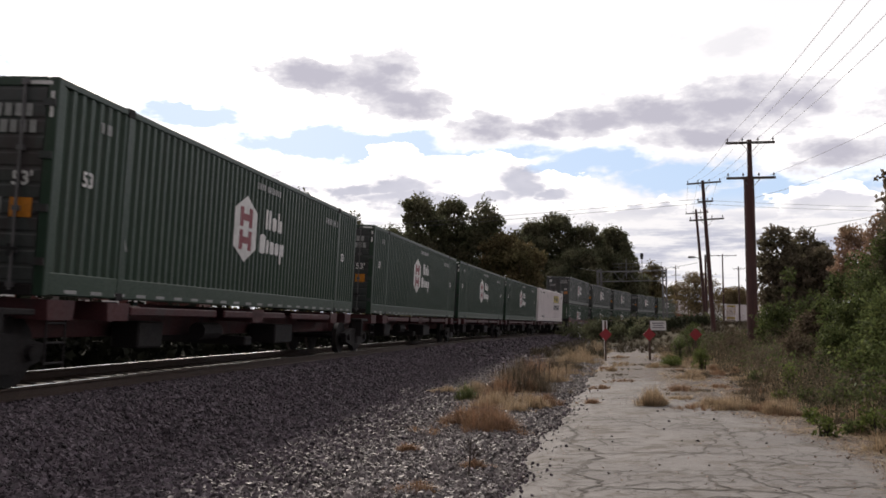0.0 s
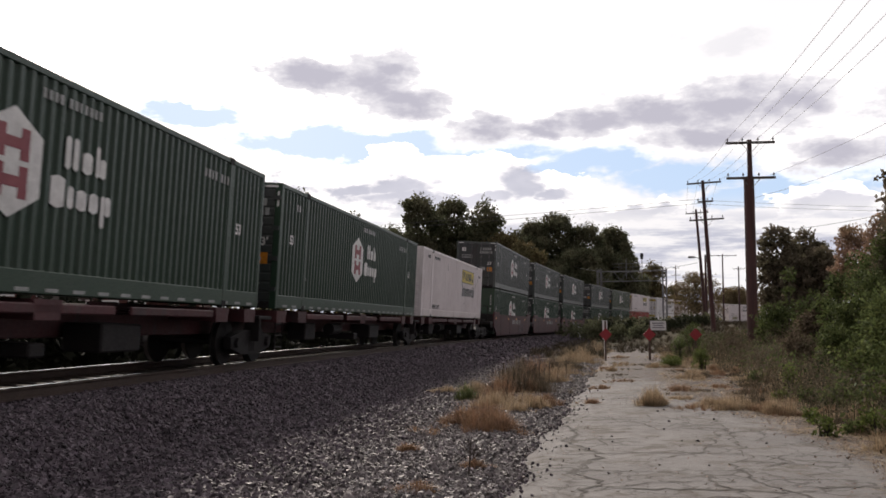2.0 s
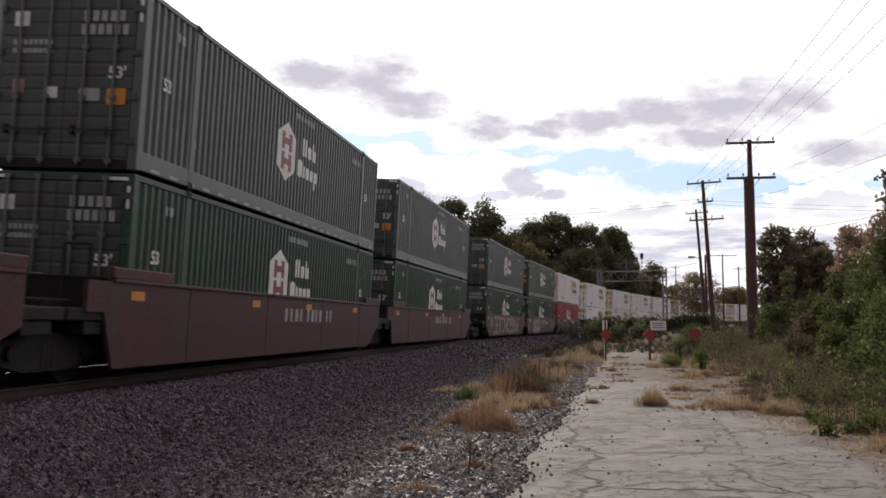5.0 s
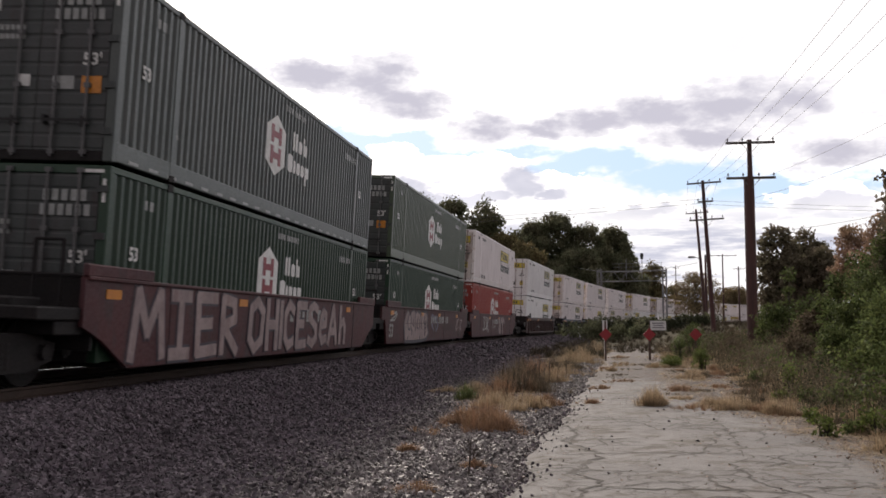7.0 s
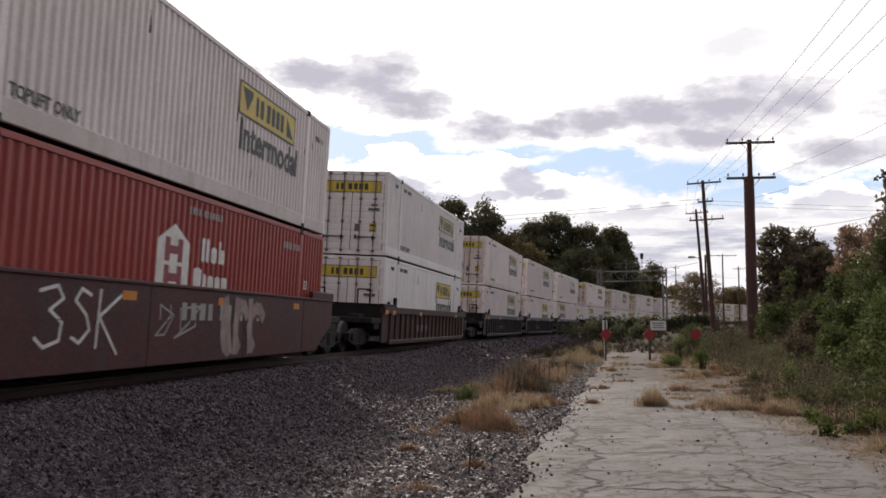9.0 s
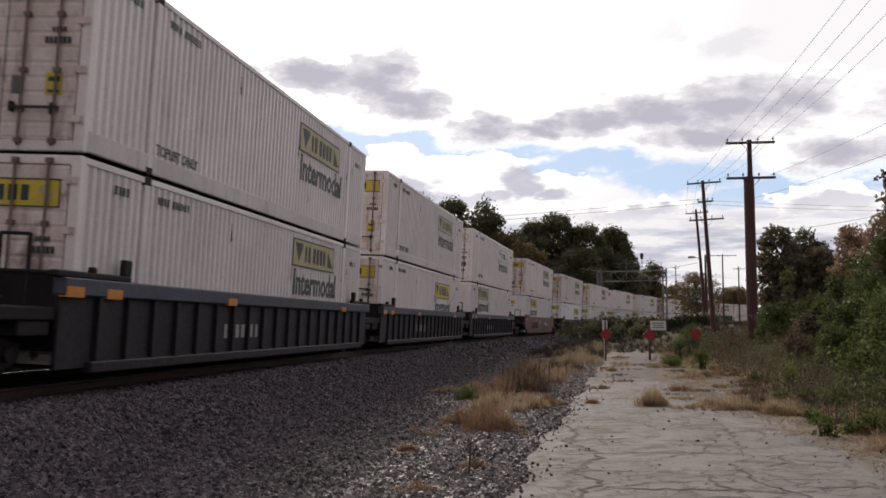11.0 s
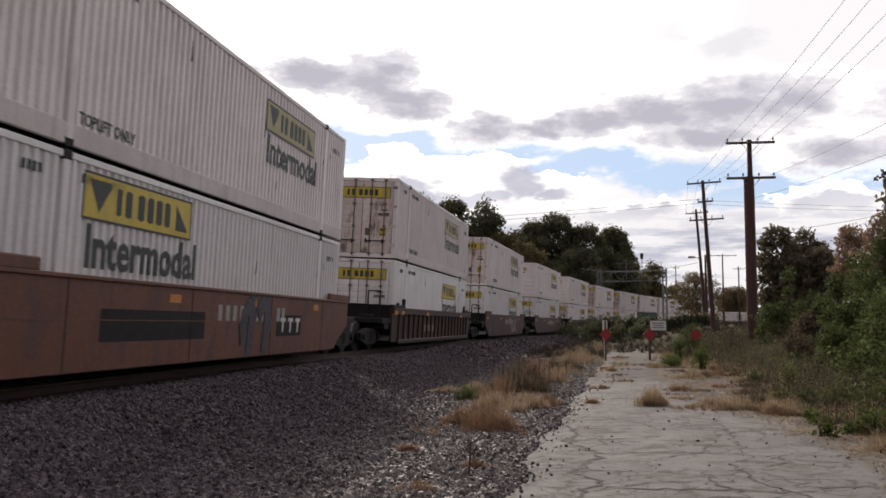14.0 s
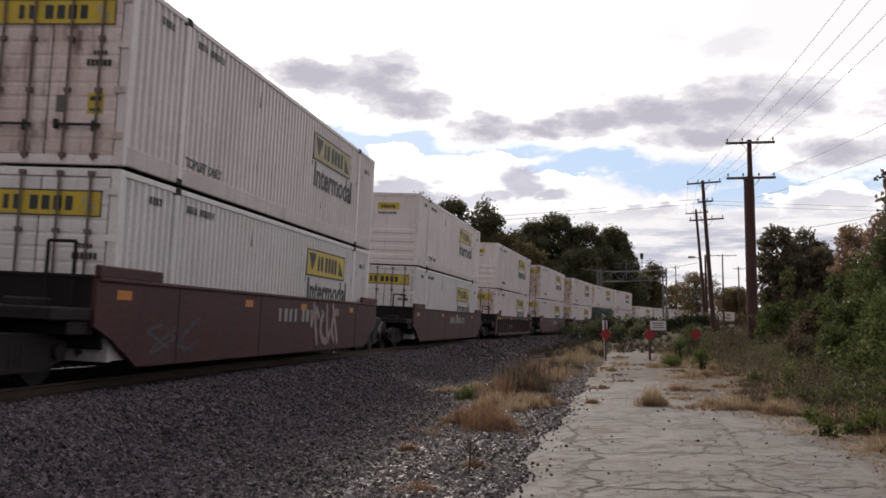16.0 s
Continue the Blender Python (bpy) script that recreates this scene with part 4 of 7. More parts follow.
                for i in range(8):
                    box(bm, -0.95 + i * 0.09, -0.89 + i * 0.09, *sorted((y0, y0 + out * 0.008)), 1.98, 2.06)
                    box(bm, -0.95 + i * 0.09, -0.88 + i * 0.09, *sorted((y0, y0 + out * 0.008)), 1.84, 1.92)
                part("notice_text", bm, M["markdim"], top, "grey notice lines")
                part("emblem", boxes(bx(-0.95, -0.70, 2.28, 2.52)), M["mark"], top, "small pale emblem")
                part("orange_label", boxes(bx(0.72, 1.04, 1.02, 1.28)), M["orange"], top, "orange placard")
                part("notice", boxes(bx(0.25, 0.6, 1.08, 1.28)), M["markdim"], top, "pale notice")
                part("notice", boxes(bx(-0.3, -0.12, 1.12, 1.30)), M["mark"], top, "pale notice")
                part("notice", boxes(bx(-0.9, -0.7, 1.2, 1.42)), M["graffiti"], top, "pinkish notice")
                tm = Matrix.Translation((0.72, y0 + out * 0.008, 1.45)) @ Matrix.Rotation(-math.pi / 2 if out < 0 else math.pi / 2, 4, "Z")
                words("53'", 0.26, M["mark"], top, 0, 0, 0, tm)
                for q in (bx(0.85, 1.20, CH - 0.11, CH - 0.06), bx(-1.2, -0.85, CH - 0.11, CH - 0.06), bx(1.19, 1.24, CH - 0.55, CH - 0.2)):
                    part("corner_mark", boxes(q), M["mark"], top, "white reflective corner mark")
        else:
            skin = [(y0 - out * 0.09, 0.14), (y0 - out * 0.03, 0.14)]
            for za, zb in ((0.2, 0.42), (0.55, 0.77), (0.9, 1.12), (1.25, 1.45)):
                skin += [(y0 - out * 0.03, za), (y0 - out * 0.004, za + 0.03), (y0 - out * 0.004, zb - 0.03), (y0 - out * 0.03, zb)]
            skin += [(y0 - out * 0.03, CH - 0.12), (y0 - out * 0.09, CH - 0.12)]
            bm = prism(bmesh.new(), skin, -CW + 0.15, CW - 0.15)
            nose = part("front_wall", bm, main, top, "plain end wall with pressed ribs")
            bx = lambda x0, x1, z0, z1: (x0, x1, *sorted((y0 - out * 0.03, y0 - out * 0.022)), z0, z1)
            if white:
                part("end_banner", boxes(bx(-0.45, 0.45, 2.22, 2.50)), M["yellow"], nose, "small yellow banner")
                bm = bmesh.new()
                end_bars(bm, [-0.3 + i * 0.1 for i in range(6)], 2.28, 0.13, y0 - out * 0.022)
                part("owner_name", bm, M["markdark"], nose, "dark blocks of the owner's name")
                tm = Matrix.Translation((-0.42, y0 - out * 0.022, 2.04)) @ Matrix.Rotation(-math.pi / 2 if out < 0 else math.pi / 2, 4, "Z")
                words("Intermodal", 0.17, M["markdark"], nose, 0, 0, 0, tm)
            else:
                part("emblem", boxes(bx(-0.95, -0.62, 2.0, 2.35)), M["mark"], nose, "small white emblem")
                bm = bmesh.new()
                end_bars(bm, [-0.5 + i * 0.11 for i in range(3)], 2.19, 0.14, y0 - out * 0.022)
                end_bars(bm, [-0.5 + i * 0.1 for i in range(5)], 2.0, 0.14, y0 - out * 0.022)
                part("owner_name", bm, M["mark"], nose, "white blocks of the owner's name")
                bm = bmesh.new()
                for i in range(9):
                    box(bm, 1.0, 1.09, *sorted((y0 - out * 0.03, y0 - out * 0.022)), 2.35 - i * 0.17 - (0.12 if i > 3 else 0), 2.46 - i * 0.17 - (0.12 if i > 3 else 0))
                part("code_mark", bm, M["markdim"], nose, "upright column of pale code marks")
    CONTAINERS[key] = top
    top.matrix_world = pose(0, -400 - 6 * len(CONTAINERS), 0)
    return top


USED = set()


def place_container(spec, s, z):
    """A container of that make, its near end at s along the track and its floor z over the rails."""
    proto = container(*spec[0], **spec[1])
    if proto.name in USED:
        ob = copy_thing(proto, proto.matrix_basis.copy())
    else:
        ob = proto
        USED.add(proto.name)
    MOVERS.append((ob, s, Matrix.Translation((0, 0, z))))
    return ob


MOVERS = []
WHEELSETS = []


# ---- cars ----
def build_wheelset(parent, y):
    bm = bmesh.new()
    for sx in (-1, 1):
        rod(bm, (sx * 0.69, 0, 0), (sx * 0.80, 0, 0), 0.483, 0.478, n=24)
        rod(bm, (sx * 0.665, 0, 0), (sx * 0.69, 0, 0), 0.51, n=24)
        rod(bm, (sx * 0.80, 0, 0), (sx * 0.84, 0, 0), 0.14, 0.12, n=10)
        for k in range(4):
            a = k * math.pi / 2
            box(bm, sx * 0.80 - 0.006, sx * 0.80 + 0.006, math.cos(a) * 0.27 - 0.05, math.cos(a) * 0.27 + 0.05, math.sin(a) * 0.27 - 0.05, math.sin(a) * 0.27 + 0.05)
    rod(bm, (-0.95, 0, 0), (0.95, 0, 0), 0.075, n=8)
    me = bpy.data.meshes.get("wheelset_mesh")
    if me is None:
        me = mesh_of("wheelset_mesh", bm, M["steel"])
        me.materials.append(M["polished"])
        for p in me.polygons:
            if abs(abs(p.center.x) - 0.745) < 0.02 and p.center.yz.length > 0.40 and abs(p.normal.x) < 0.5:
                p.material_index = 1
    else:
        bm.free()
    w = part("wheelset", me, None, parent, "pair of wheels with bright treads")
    w.matrix_parent_inverse = Matrix.Translation((0, y, 0.483))
    WHEELSETS.append(w)
    return w


def truck_mesh():
    me = bpy.data.meshes.get("truck_mesh")
    if me:
        return me
    bm = bmesh.new()
    for sx in (-1, 1):
        a, b = sorted((sx * 0.90, sx * 1.06))
        prism(bm, [(-1.15, 0.36), (-0.55, 0.22), (0.55, 0.22), (1.15, 0.36), (1.2, 0.60), (0.45, 0.74), (-0.45, 0.74), (-1.2, 0.60)], a, b)
        for k in range(-1, 2):
            rod(bm, (sx * 1.02, k * 0.12, 0.28), (sx * 1.02, k * 0.12, 0.62), 0.06, n=8)
        for yy in (-0.89, 0.89):
            rod(bm, (sx * 1.0, yy, 0.483), (sx * 1.13, yy, 0.483), 0.12, 0.10, n=10)
    box(bm, -1.0, 1.0, -0.2, 0.2, 0.40, 0.62)
    rod(bm, (0, 0, 0.6), (0, 0, 0.80), 0.22, n=10)
    return mesh_of("truck_mesh", bm, M["steel"])


def add_truck(car, y):
    t = part("truck", truck_mesh(), None, car, "grimy cast steel truck")
    t.matrix_local = Matrix.Translation((0, y, 0))
    build_wheelset(t, -0.89)
    build_wheelset(t, 0.89)


def graffiti_on(car, x, y0, y1, z0, z1, seed, mat, width=0.15):
    """Sprayed swollen shapes in a row, with darker hollows; they spell nothing."""
    rnd = random.Random(seed)
    y = y0
    thick, lines = [], []
    while y < y1 - 0.4:
        wd, hh = rnd.uniform(0.7, 1.25), (z1 - z0) * rnd.uniform(0.8, 1.0)
        cy, cz = y + wd / 2, z0 + hh / 2
        if width < 0.1:
            pts = [(cy + wd * 0.45 * math.sin(k * 1.9 + seed), cz + hh * 0.5 * math.cos(k * 1.3 + y)) for k in range(7)]
            lines.append(pts)
        else:
            a = rnd.choice((0.0, 0.6, 1.2, 2.2))
            arc = [(cy + wd * 0.40 * math.cos(a + k * 0.62), cz + hh * 0.46 * math.sin(a + k * 0.62)) for k in range(rnd.choice((5, 6, 7)))]
            bar = [(cy + rnd.uniform(-0.4, 0.4) * wd, z0 + 0.02), (cy + rnd.uniform(-0.4, 0.4) * wd, z1 - 0.02)]
            thick.append(arc)
            thick.append(bar)
        y += wd * rnd.uniform(0.86, 1.0)
    if lines:
        part("graffiti", strokes(lines, width, x - 0.004, x + 0.003), mat, car, "thin sprayed scrawl")
        return
    part("graffiti", strokes(thick, width * 1.75, x - 0.004, x + 0.002), M["graffitidark"], car, "dark outline of sprayed shapes")
    part("graffiti", strokes(thick, width * 1.25, x - 0.004, x + 0.012), mat, car, "thick pale sprayed shapes")


def well_car(s, mat, ribbed, label, ends=(True, True), n=0, sprayed=None, plates=True):
    """One unit: side sills with a deep well between, raised end platforms, trucks where it does not share one. Local y = 0 at the container's end."""
    car = thing("well_car", label, "railway car", "well cars of the train")
    X = 1.44
    lo, hi = 0.22, 1.50
    y0, y1 = -0.25, CL + 0.25
    for sx in (-1, 1):
        a, b = sorted((sx * X, sx * (X - 0.07)))
        if ribbed:
            w = part("side_sill", boxes((a, b, y0 - 0.25, y1 + 0.25, lo + 0.05, hi - 0.1), bevel=0.01), mat, car)
            c = sorted((sx * (X + 0.10), sx * (X - 0.09)))
            part("top_chord", boxes((*c, y0 - 0.3, y1 + 0.3, hi - 0.24, hi), bevel=0.02), M["chordblue"] if mat == M["slate"] else mat, car)
            part("bottom_chord", boxes((*c, y0 + 0.5, y1 - 0.5, lo - 0.02, lo + 0.14), bevel=0.02), mat, car)
            k, nr = y0 + 0.7, 19
            rib = mesh_of("rib", boxes((*sorted((sx * (X + 0.07), sx * (X - 0.01))), -0.045, 0.045, lo + 0.14, hi - 0.24), bevel=0.01), mat)
            for i in range(nr):
                r = part("rib", rib, None, w)
                r.matrix_local = Matrix.Translation((0, k + i * (y1 - y0 - 1.4) / (nr - 1), 0))
        else:
            out = [(y0 - 0.45, hi), (y1 + 0.45, hi), (y1 + 0.45, lo + 0.62), (y1 - 0.1, lo + 0.42), (y1 - 0.9, lo), (y0 + 0.9, lo), (y0 + 0.1, lo + 0.42), (y0 - 0.45, lo + 0.62)]
            if ends[0] == "shared":
                out = [(y0 - 1.1, hi)] + out[1:5] + [(y0 - 0.28, lo), (y0 - 0.62, 1.05), (y0 - 1.1, 1.05)]
            w = part("side_sill", prism(bmesh.new(), out, a, b), mat, car)
            part("top_chord", boxes((*sorted((sx * (X + 0.035), sx * (X - 0.10))), y0 - 0.4, y1 + 0.4, hi - 0.012, hi + 0.05), bevel=0.012), mat, car)
            if sx > 0:
                part("weld_seam", boxes((X - 0.01, X + 0.006, y0 + 0.9, y1 - 0.9, 0.93, 0.945)), mat, car)
                bm = bmesh.new()
                for yy in (2.0, 6.0, 10.2, 14.2):
                    box(bm, X - 0.01, X + 0.006, yy, yy + 0.012, lo, hi)
                part("plate_joint", bm, M["steel"], car, "dark plate joints")
        # raised ends over the trucks
        for ye in (y0 - 0.45, y1 - 1.55):
            if ribbed:
                inner, mid = (ye + 1.82, ye + 0.9) if ye < 0 else (ye + 0.04, ye + 1.0)
                part("end_rail", boxes((*sorted((sx * (X + 0.06), sx * (X - 0.08))), ye, ye + 2.0, hi, hi + 0.09), (*sorted((sx * (X + 0.05), sx * (X - 0.05))), inner - 0.03, inner + 0.19, hi + 0.085, hi + 0.33), (*sorted((sx * (X + 0.05), sx * (X - 0.05))), mid, mid + 0.12, hi + 0.085, hi + 0.17), bevel=0.02), M["steel"], car)
            else:
                part("end_rail", boxes((*sorted((sx * (X + 0.03), sx * (X - 0.06))), ye, ye + 2.0, hi + 0.04, hi + 0.22), bevel=0.02), mat, car)
    part("well_floor", boxes((-1.35, 1.35, y0 + 0.9, y1 - 0.9, 0.20, 0.28)), M["steel"], car)
    for ye in (-1.75, CL + 0.32):
        part("end_platform", boxes((-1.40, 1.40, ye, ye + 1.43, 0.92, 1.10), (-0.5, 0.5, ye - 0.1, ye + 1.53, 0.62, 0.92), (-1.36, 1.36, ye + 0.5, ye + 1.2, 0.72, 0.92), bevel=0.02), M["steel"], car, "dark end platform")
        part("bulkhead", boxes((-1.38, 1.38, *((ye + 1.38, ye + 1.44) if ye < 0 else (ye - 0.01, ye + 0.05)), 0.5, 1.54)), M["steel"], car)
        hr = bmesh.new()
        yh = ye + (1.2 if ye < 0 else 0.2)
        for xx in (-1.05, -0.62, 0.55, 0.98):
            rod(hr, (xx, yh, 1.0), (xx, yh, 2.05), 0.03, n=6)
        rod(hr, (-1.05, yh, 2.05), (-0.62, yh, 2.05), 0.025, n=6)
        rod(hr, (0.55, yh, 2.05), (0.98, yh, 2.05), 0.025, n=6)
        rod(hr, (-1.36, yh, 1.55), (1.36, yh, 1.55), 0.03, n=6)
        part("handrail", hr, M["steel"], car)
        for q in ((-0.75, -0.2, ye + 0.3, ye + 0.8, 1.02, 1.4), (0.55, 0.9, ye + 0.2, ye + 0.9, 1.02, 1.22)):
            part("brake_box", boxes(q, bevel=0.03), M["steel"], car)
    if ends[1] is True:
        wy = CL + 0.95
        wheel = bmesh.new()
        ring = [(0.55 + 0.27 * math.cos(k * math.pi / 8), wy, 1.86 + 0.27 * math.sin(k * math.pi / 8)) for k in range(16)]
        for k in range(16):
            rod(wheel, ring[k], ring[(k + 1) % 16], 0.02, n=5)
            if k % 4 == 0:
                rod(wheel, (0.55, wy, 1.86), ring[k], 0.014, n=4)
        part("brake_wheel", wheel, M["steel"], car, "spoked hand brake wheel")
        part("brake_stand", boxes((0.46, 0.64, wy + 0.03, wy + 0.25, 1.05, 1.98), (0.2, 0.36, wy, wy + 0.3, 1.05, 1.5), bevel=0.03), M["steel"], car, "dark brake gear housing")
    refl = mesh_of("reflector", boxes((X - 0.01, X + 0.105 if ribbed else X + 0.008, -0.22, 0.22, 1.24, 1.38)), M["orange"])
    for yy in (-0.3, 0.75, 5.3, 13.6) if ribbed else (0.1, 5.3, 9.0, 13.6):
        r = part("reflector", refl, None, car, "dull orange reflector plate")
        r.matrix_local = Matrix.Translation((0, yy, 0))
    if plates and not ribbed:
        bm = bmesh.new()
        code_bars(bm, X, 7.2, 0.95, 4, 0.30, random.Random(n), 0.26)
        code_bars(bm, X, 8.9, 0.95, 6, 0.30, random.Random(n + 1), 0.24)
        part("code_mark", bm, M["markdim"], car, "pale car code in plain bars")
    elif plates:
        bm = bmesh.new()
        code_bars(bm, X, 5.2, 0.62, 6, 0.26, random.Random(n), 0.2)
        part("code_mark", bm, M["markdim"], car, "pale car code in plain bars")
    if sprayed:
        for (ya, yb, za, zb, seed, mt, wd) in sprayed:
            graffiti_on(car, X, ya, yb, za, zb, seed, M[mt], wd)
    if ends[0]:
        add_truck(car, -1.9 if ends[0] != "shared" else -1.6)
    if ends[1]:
        add_truck(car, CL + 1.9)
    # couplers between separate cars
    for e, ye in ((ends[0], -2.6), (ends[1], CL + 2.6)):
        if e is True:
            part("coupler", boxes((-0.16, 0.16, ye - 1.1 if ye < 0 else ye - 0.2, ye + 0.2 if ye < 0 else ye + 1.1, 0.74, 0.98), (-0.42, 0.42, ye - 0.12, ye + 0.12, 0.68, 1.05), bevel=0.03), M["steel"], car)
            part("air_hose", rod(rod(bmesh.new(), (0.4, ye, 0.75), (0.35, ye + (-0.5 if ye < 0 else 0.5), 0.38), 0.025, n=6), (0.35, ye + (-0.5 if ye < 0 else 0.5), 0.38), (0.25, ye + (-0.95 if ye < 0 else 0.95), 0.5), 0.025, n=6), M["rubber"], car)
    MOVERS.append((car, s, Matrix()))
    return car


def spine_car(s, last=False):
    """A skeleton unit: one centre beam with cross arms, carrying a single container."""
    car = thing("spine_car", "grimy red-brown skeleton spine car carrying one container", "railway car", "spine cars of the train")
    part("centre_beam", boxes((-0.34, 0.34, -0.9, CL + 0.9, 0.62, 1.02), (-0.5, 0.5, -0.9, CL + 0.9, 1.02, 1.06), bevel=0.02), M["brown"], car)
    arm = mesh_of("cross_arm", prism(bmesh.new(), [(-0.3, 0.92), (0.3, 0.92), (0.34, 1.19), (-0.34, 1.19)], -1.30, 1.30), M["brown"])
    for yy in (0.45, 2.0, CL / 2, CL - 2.0, CL - 0.45):
        a = part("cross_arm", arm, None, car)
        a.matrix_local = Matrix.Translation((0, yy, 0))
    for sx in (-1, 1):
        for ya, yb in ((2.4, 5.8), (6.2, 9.9), (10.4, 13.7)):
            part("side_guide", boxes((*sorted((sx * 1.30, sx * 1.24)), ya, yb, 1.00, 1.14), bevel=0.02), M["brown"], car)
    part("brake_reservoir", rod(bmesh.new(), (-0.62, 5.6, 0.7), (-0.62, 7.1, 0.7), 0.2, n=12), M["steel"], car)
    part("brake_reservoir", rod(bmesh.new(), (0.75, 6.2, 0.72), (0.75, 7.1, 0.72), 0.17, n=12), M["steel"], car)
    for bx in ((0.45, 0.95, 3.4, 4.3, 0.45, 0.9), (0.40, 1.05, 10.0, 11.3, 0.42, 0.86), (-1.0, 1.0, 8.2, 8.6, 0.40, 0.6)):
        part("under_box", boxes(bx, bevel=0.03), M["steel"], car, "dark equipment box under the beam")
    part("platform", boxes((-1.25, 1.25, -0.85, -0.05, 0.98, 1.06), (0.9, 1.25, -0.8, -0.7, 0.5, 1.0), bevel=0.015), M["steel"], car)
    st = bmesh.new()
    for z in (0.35, 0.62, 0.88):
        rod(st, (1.26, 0.2, z), (1.26, 0.65, z), 0.018, n=6)
    rod(st, (1.26, 0.2, 0.3), (1.26, 0.2, 1.2), 0.018, n=6)
    rod(st, (1.26, 0.65, 0.3), (1.26, 0.65, 1.2), 0.018, n=6)
    part("ladder", st, M["steel"], car)
    add_truck(car, -0.7)
    if last:
        add_truck(car, CL + 0.9)
    MOVERS.append((car, s, Matrix()))
    return car


G_, GG, R_ = ("green",), ("greygreen",), ("red",)
W_, C_ = ("white",), ("clean",)
NOSE = {"near": "nose"}
MID = {"banner": (2.45, 2.72)}
TRAIN = [
    # kind of car, near end of the container at the start, car paint, ribbed, ends, lower and upper container
    ("spine", -5.6, (G_, {})), ("spine", 12.38, (G_, {})), ("spine", 30.88, (G_, {})), ("spine", 48.26, (G_, {})), ("spine", 65.61, (G_, {})), ("spine", 83.11, (W_, NOSE)),
    ("well", 104.43, "brown", False, (True, False), (G_, NOSE), (GG, {})),
    ("well", 124.19, "brown", False, ("shared", False), (G_, {}), (GG, {})),
    ("well", 143.75, "brown", False, ("shared", True), (G_, {}), (GG, {})),
    ("well", 167.04, "brown", False, (True, False), (G_, {}), (GG, {})),
    ("well", 186.49, "brown", False, ("shared", False), (G_, {}), (("fadedgreen",), {})),
    ("well", 205.69, "brown", False, ("shared", True), (R_, {}), (W_, {})),
    ("well", 229.16, "darkbrown", True, (True, True), (C_, {"banner": (9.55, 2.46), "style": "flat"}), (C_, {"faded": True})),
    ("well", 253.03, "slate", True, (True, False), (W_, {"banner": (9.55, 2.66), "faded": True}), (W_, {"faded": True})),
    ("well", 272.26, "slate", True, ("shared", False), (W_, {"banner": (9.55, 2.46)}), (W_, {"faded": True})),
    ("well", 291.71, "slate", True, ("shared", True), (W_, {"near": "nose", "banner": (2.45, 2.72), "faded": True}), (W_, {"faded": "plain"})),
    ("well", 315.43, "rust", False, (True, True), (C_, {"near": "nose", "banner": (2.45, 2.72), "style": "fine"}), (W_, {"faded": True})),
    ("well", 338.73, "darkbrown", True, (True, True), (C_, {"banner": (9.55, 2.46), "style": "flat"}), (W_, {"faded": True})),
    ("well", 361.98, "brown", False, (True, True), (C_, {"style": "fine"}), (W_, {"faded": True})),
    ("well", 385.67, "brown", False, (True, True), (C_, {"banner": (9.55, 2.46)}), (W_, NOSE)),
    ("well", 408.82, "darkbrown", True, (True, True), (W_, {}), (W_, NOSE)),
    ("well", 431.88, "brown", False, (True, True), (W_, {}), (W_, {})),
    ("well", 454.94, "darkbrown", True, (True, False), (W_, {}), (W_, {})),
    ("well", 474.09, "brown", False, ("shared", False), (G_, {}), (W_, {})),
    ("well", 492.58, "brown", False, ("shared", True), (W_, {}), (W_, {})),
    ("spine", 513.0, (W_, {})), ("spine", 531.0, (W_, {})), ("spine", 548.5, (W_, NOSE)), ("spine", 566.0, (W_, {})), ("spine", 583.5, (W_, {})),
]
SPRAY = {
    104.43: [(10.5, 12.6, 0.40, 1.0, 3, "graffitidark", 0.05)],
    205.69: [(9.0, 11.8, 0.35, 1.35, 31, "graffiti", 0.2), (6.2, 8.2, 0.65, 1.30, 32, "markdim", 0.035)],
    315.43: [(8.4, 9.8, 0.35, 1.42, 41, "graffitidark", 0.24)],
    361.98: [(9.6, 12.6, 0.40, 1.40, 51, "graffiti", 0.15), (0.8, 2.4, 0.4, 1.0, 52, "graffitidark", 0.06)],
}
LABELS = {"brown": "red-brown well car with smooth sprayed sides", "rust": "orange-brown well car with smooth sides",
          "darkbrown": "rusty dark brown well car with upright ribs", "slate": "slate-blue well car with upright ribs, very grimy"}
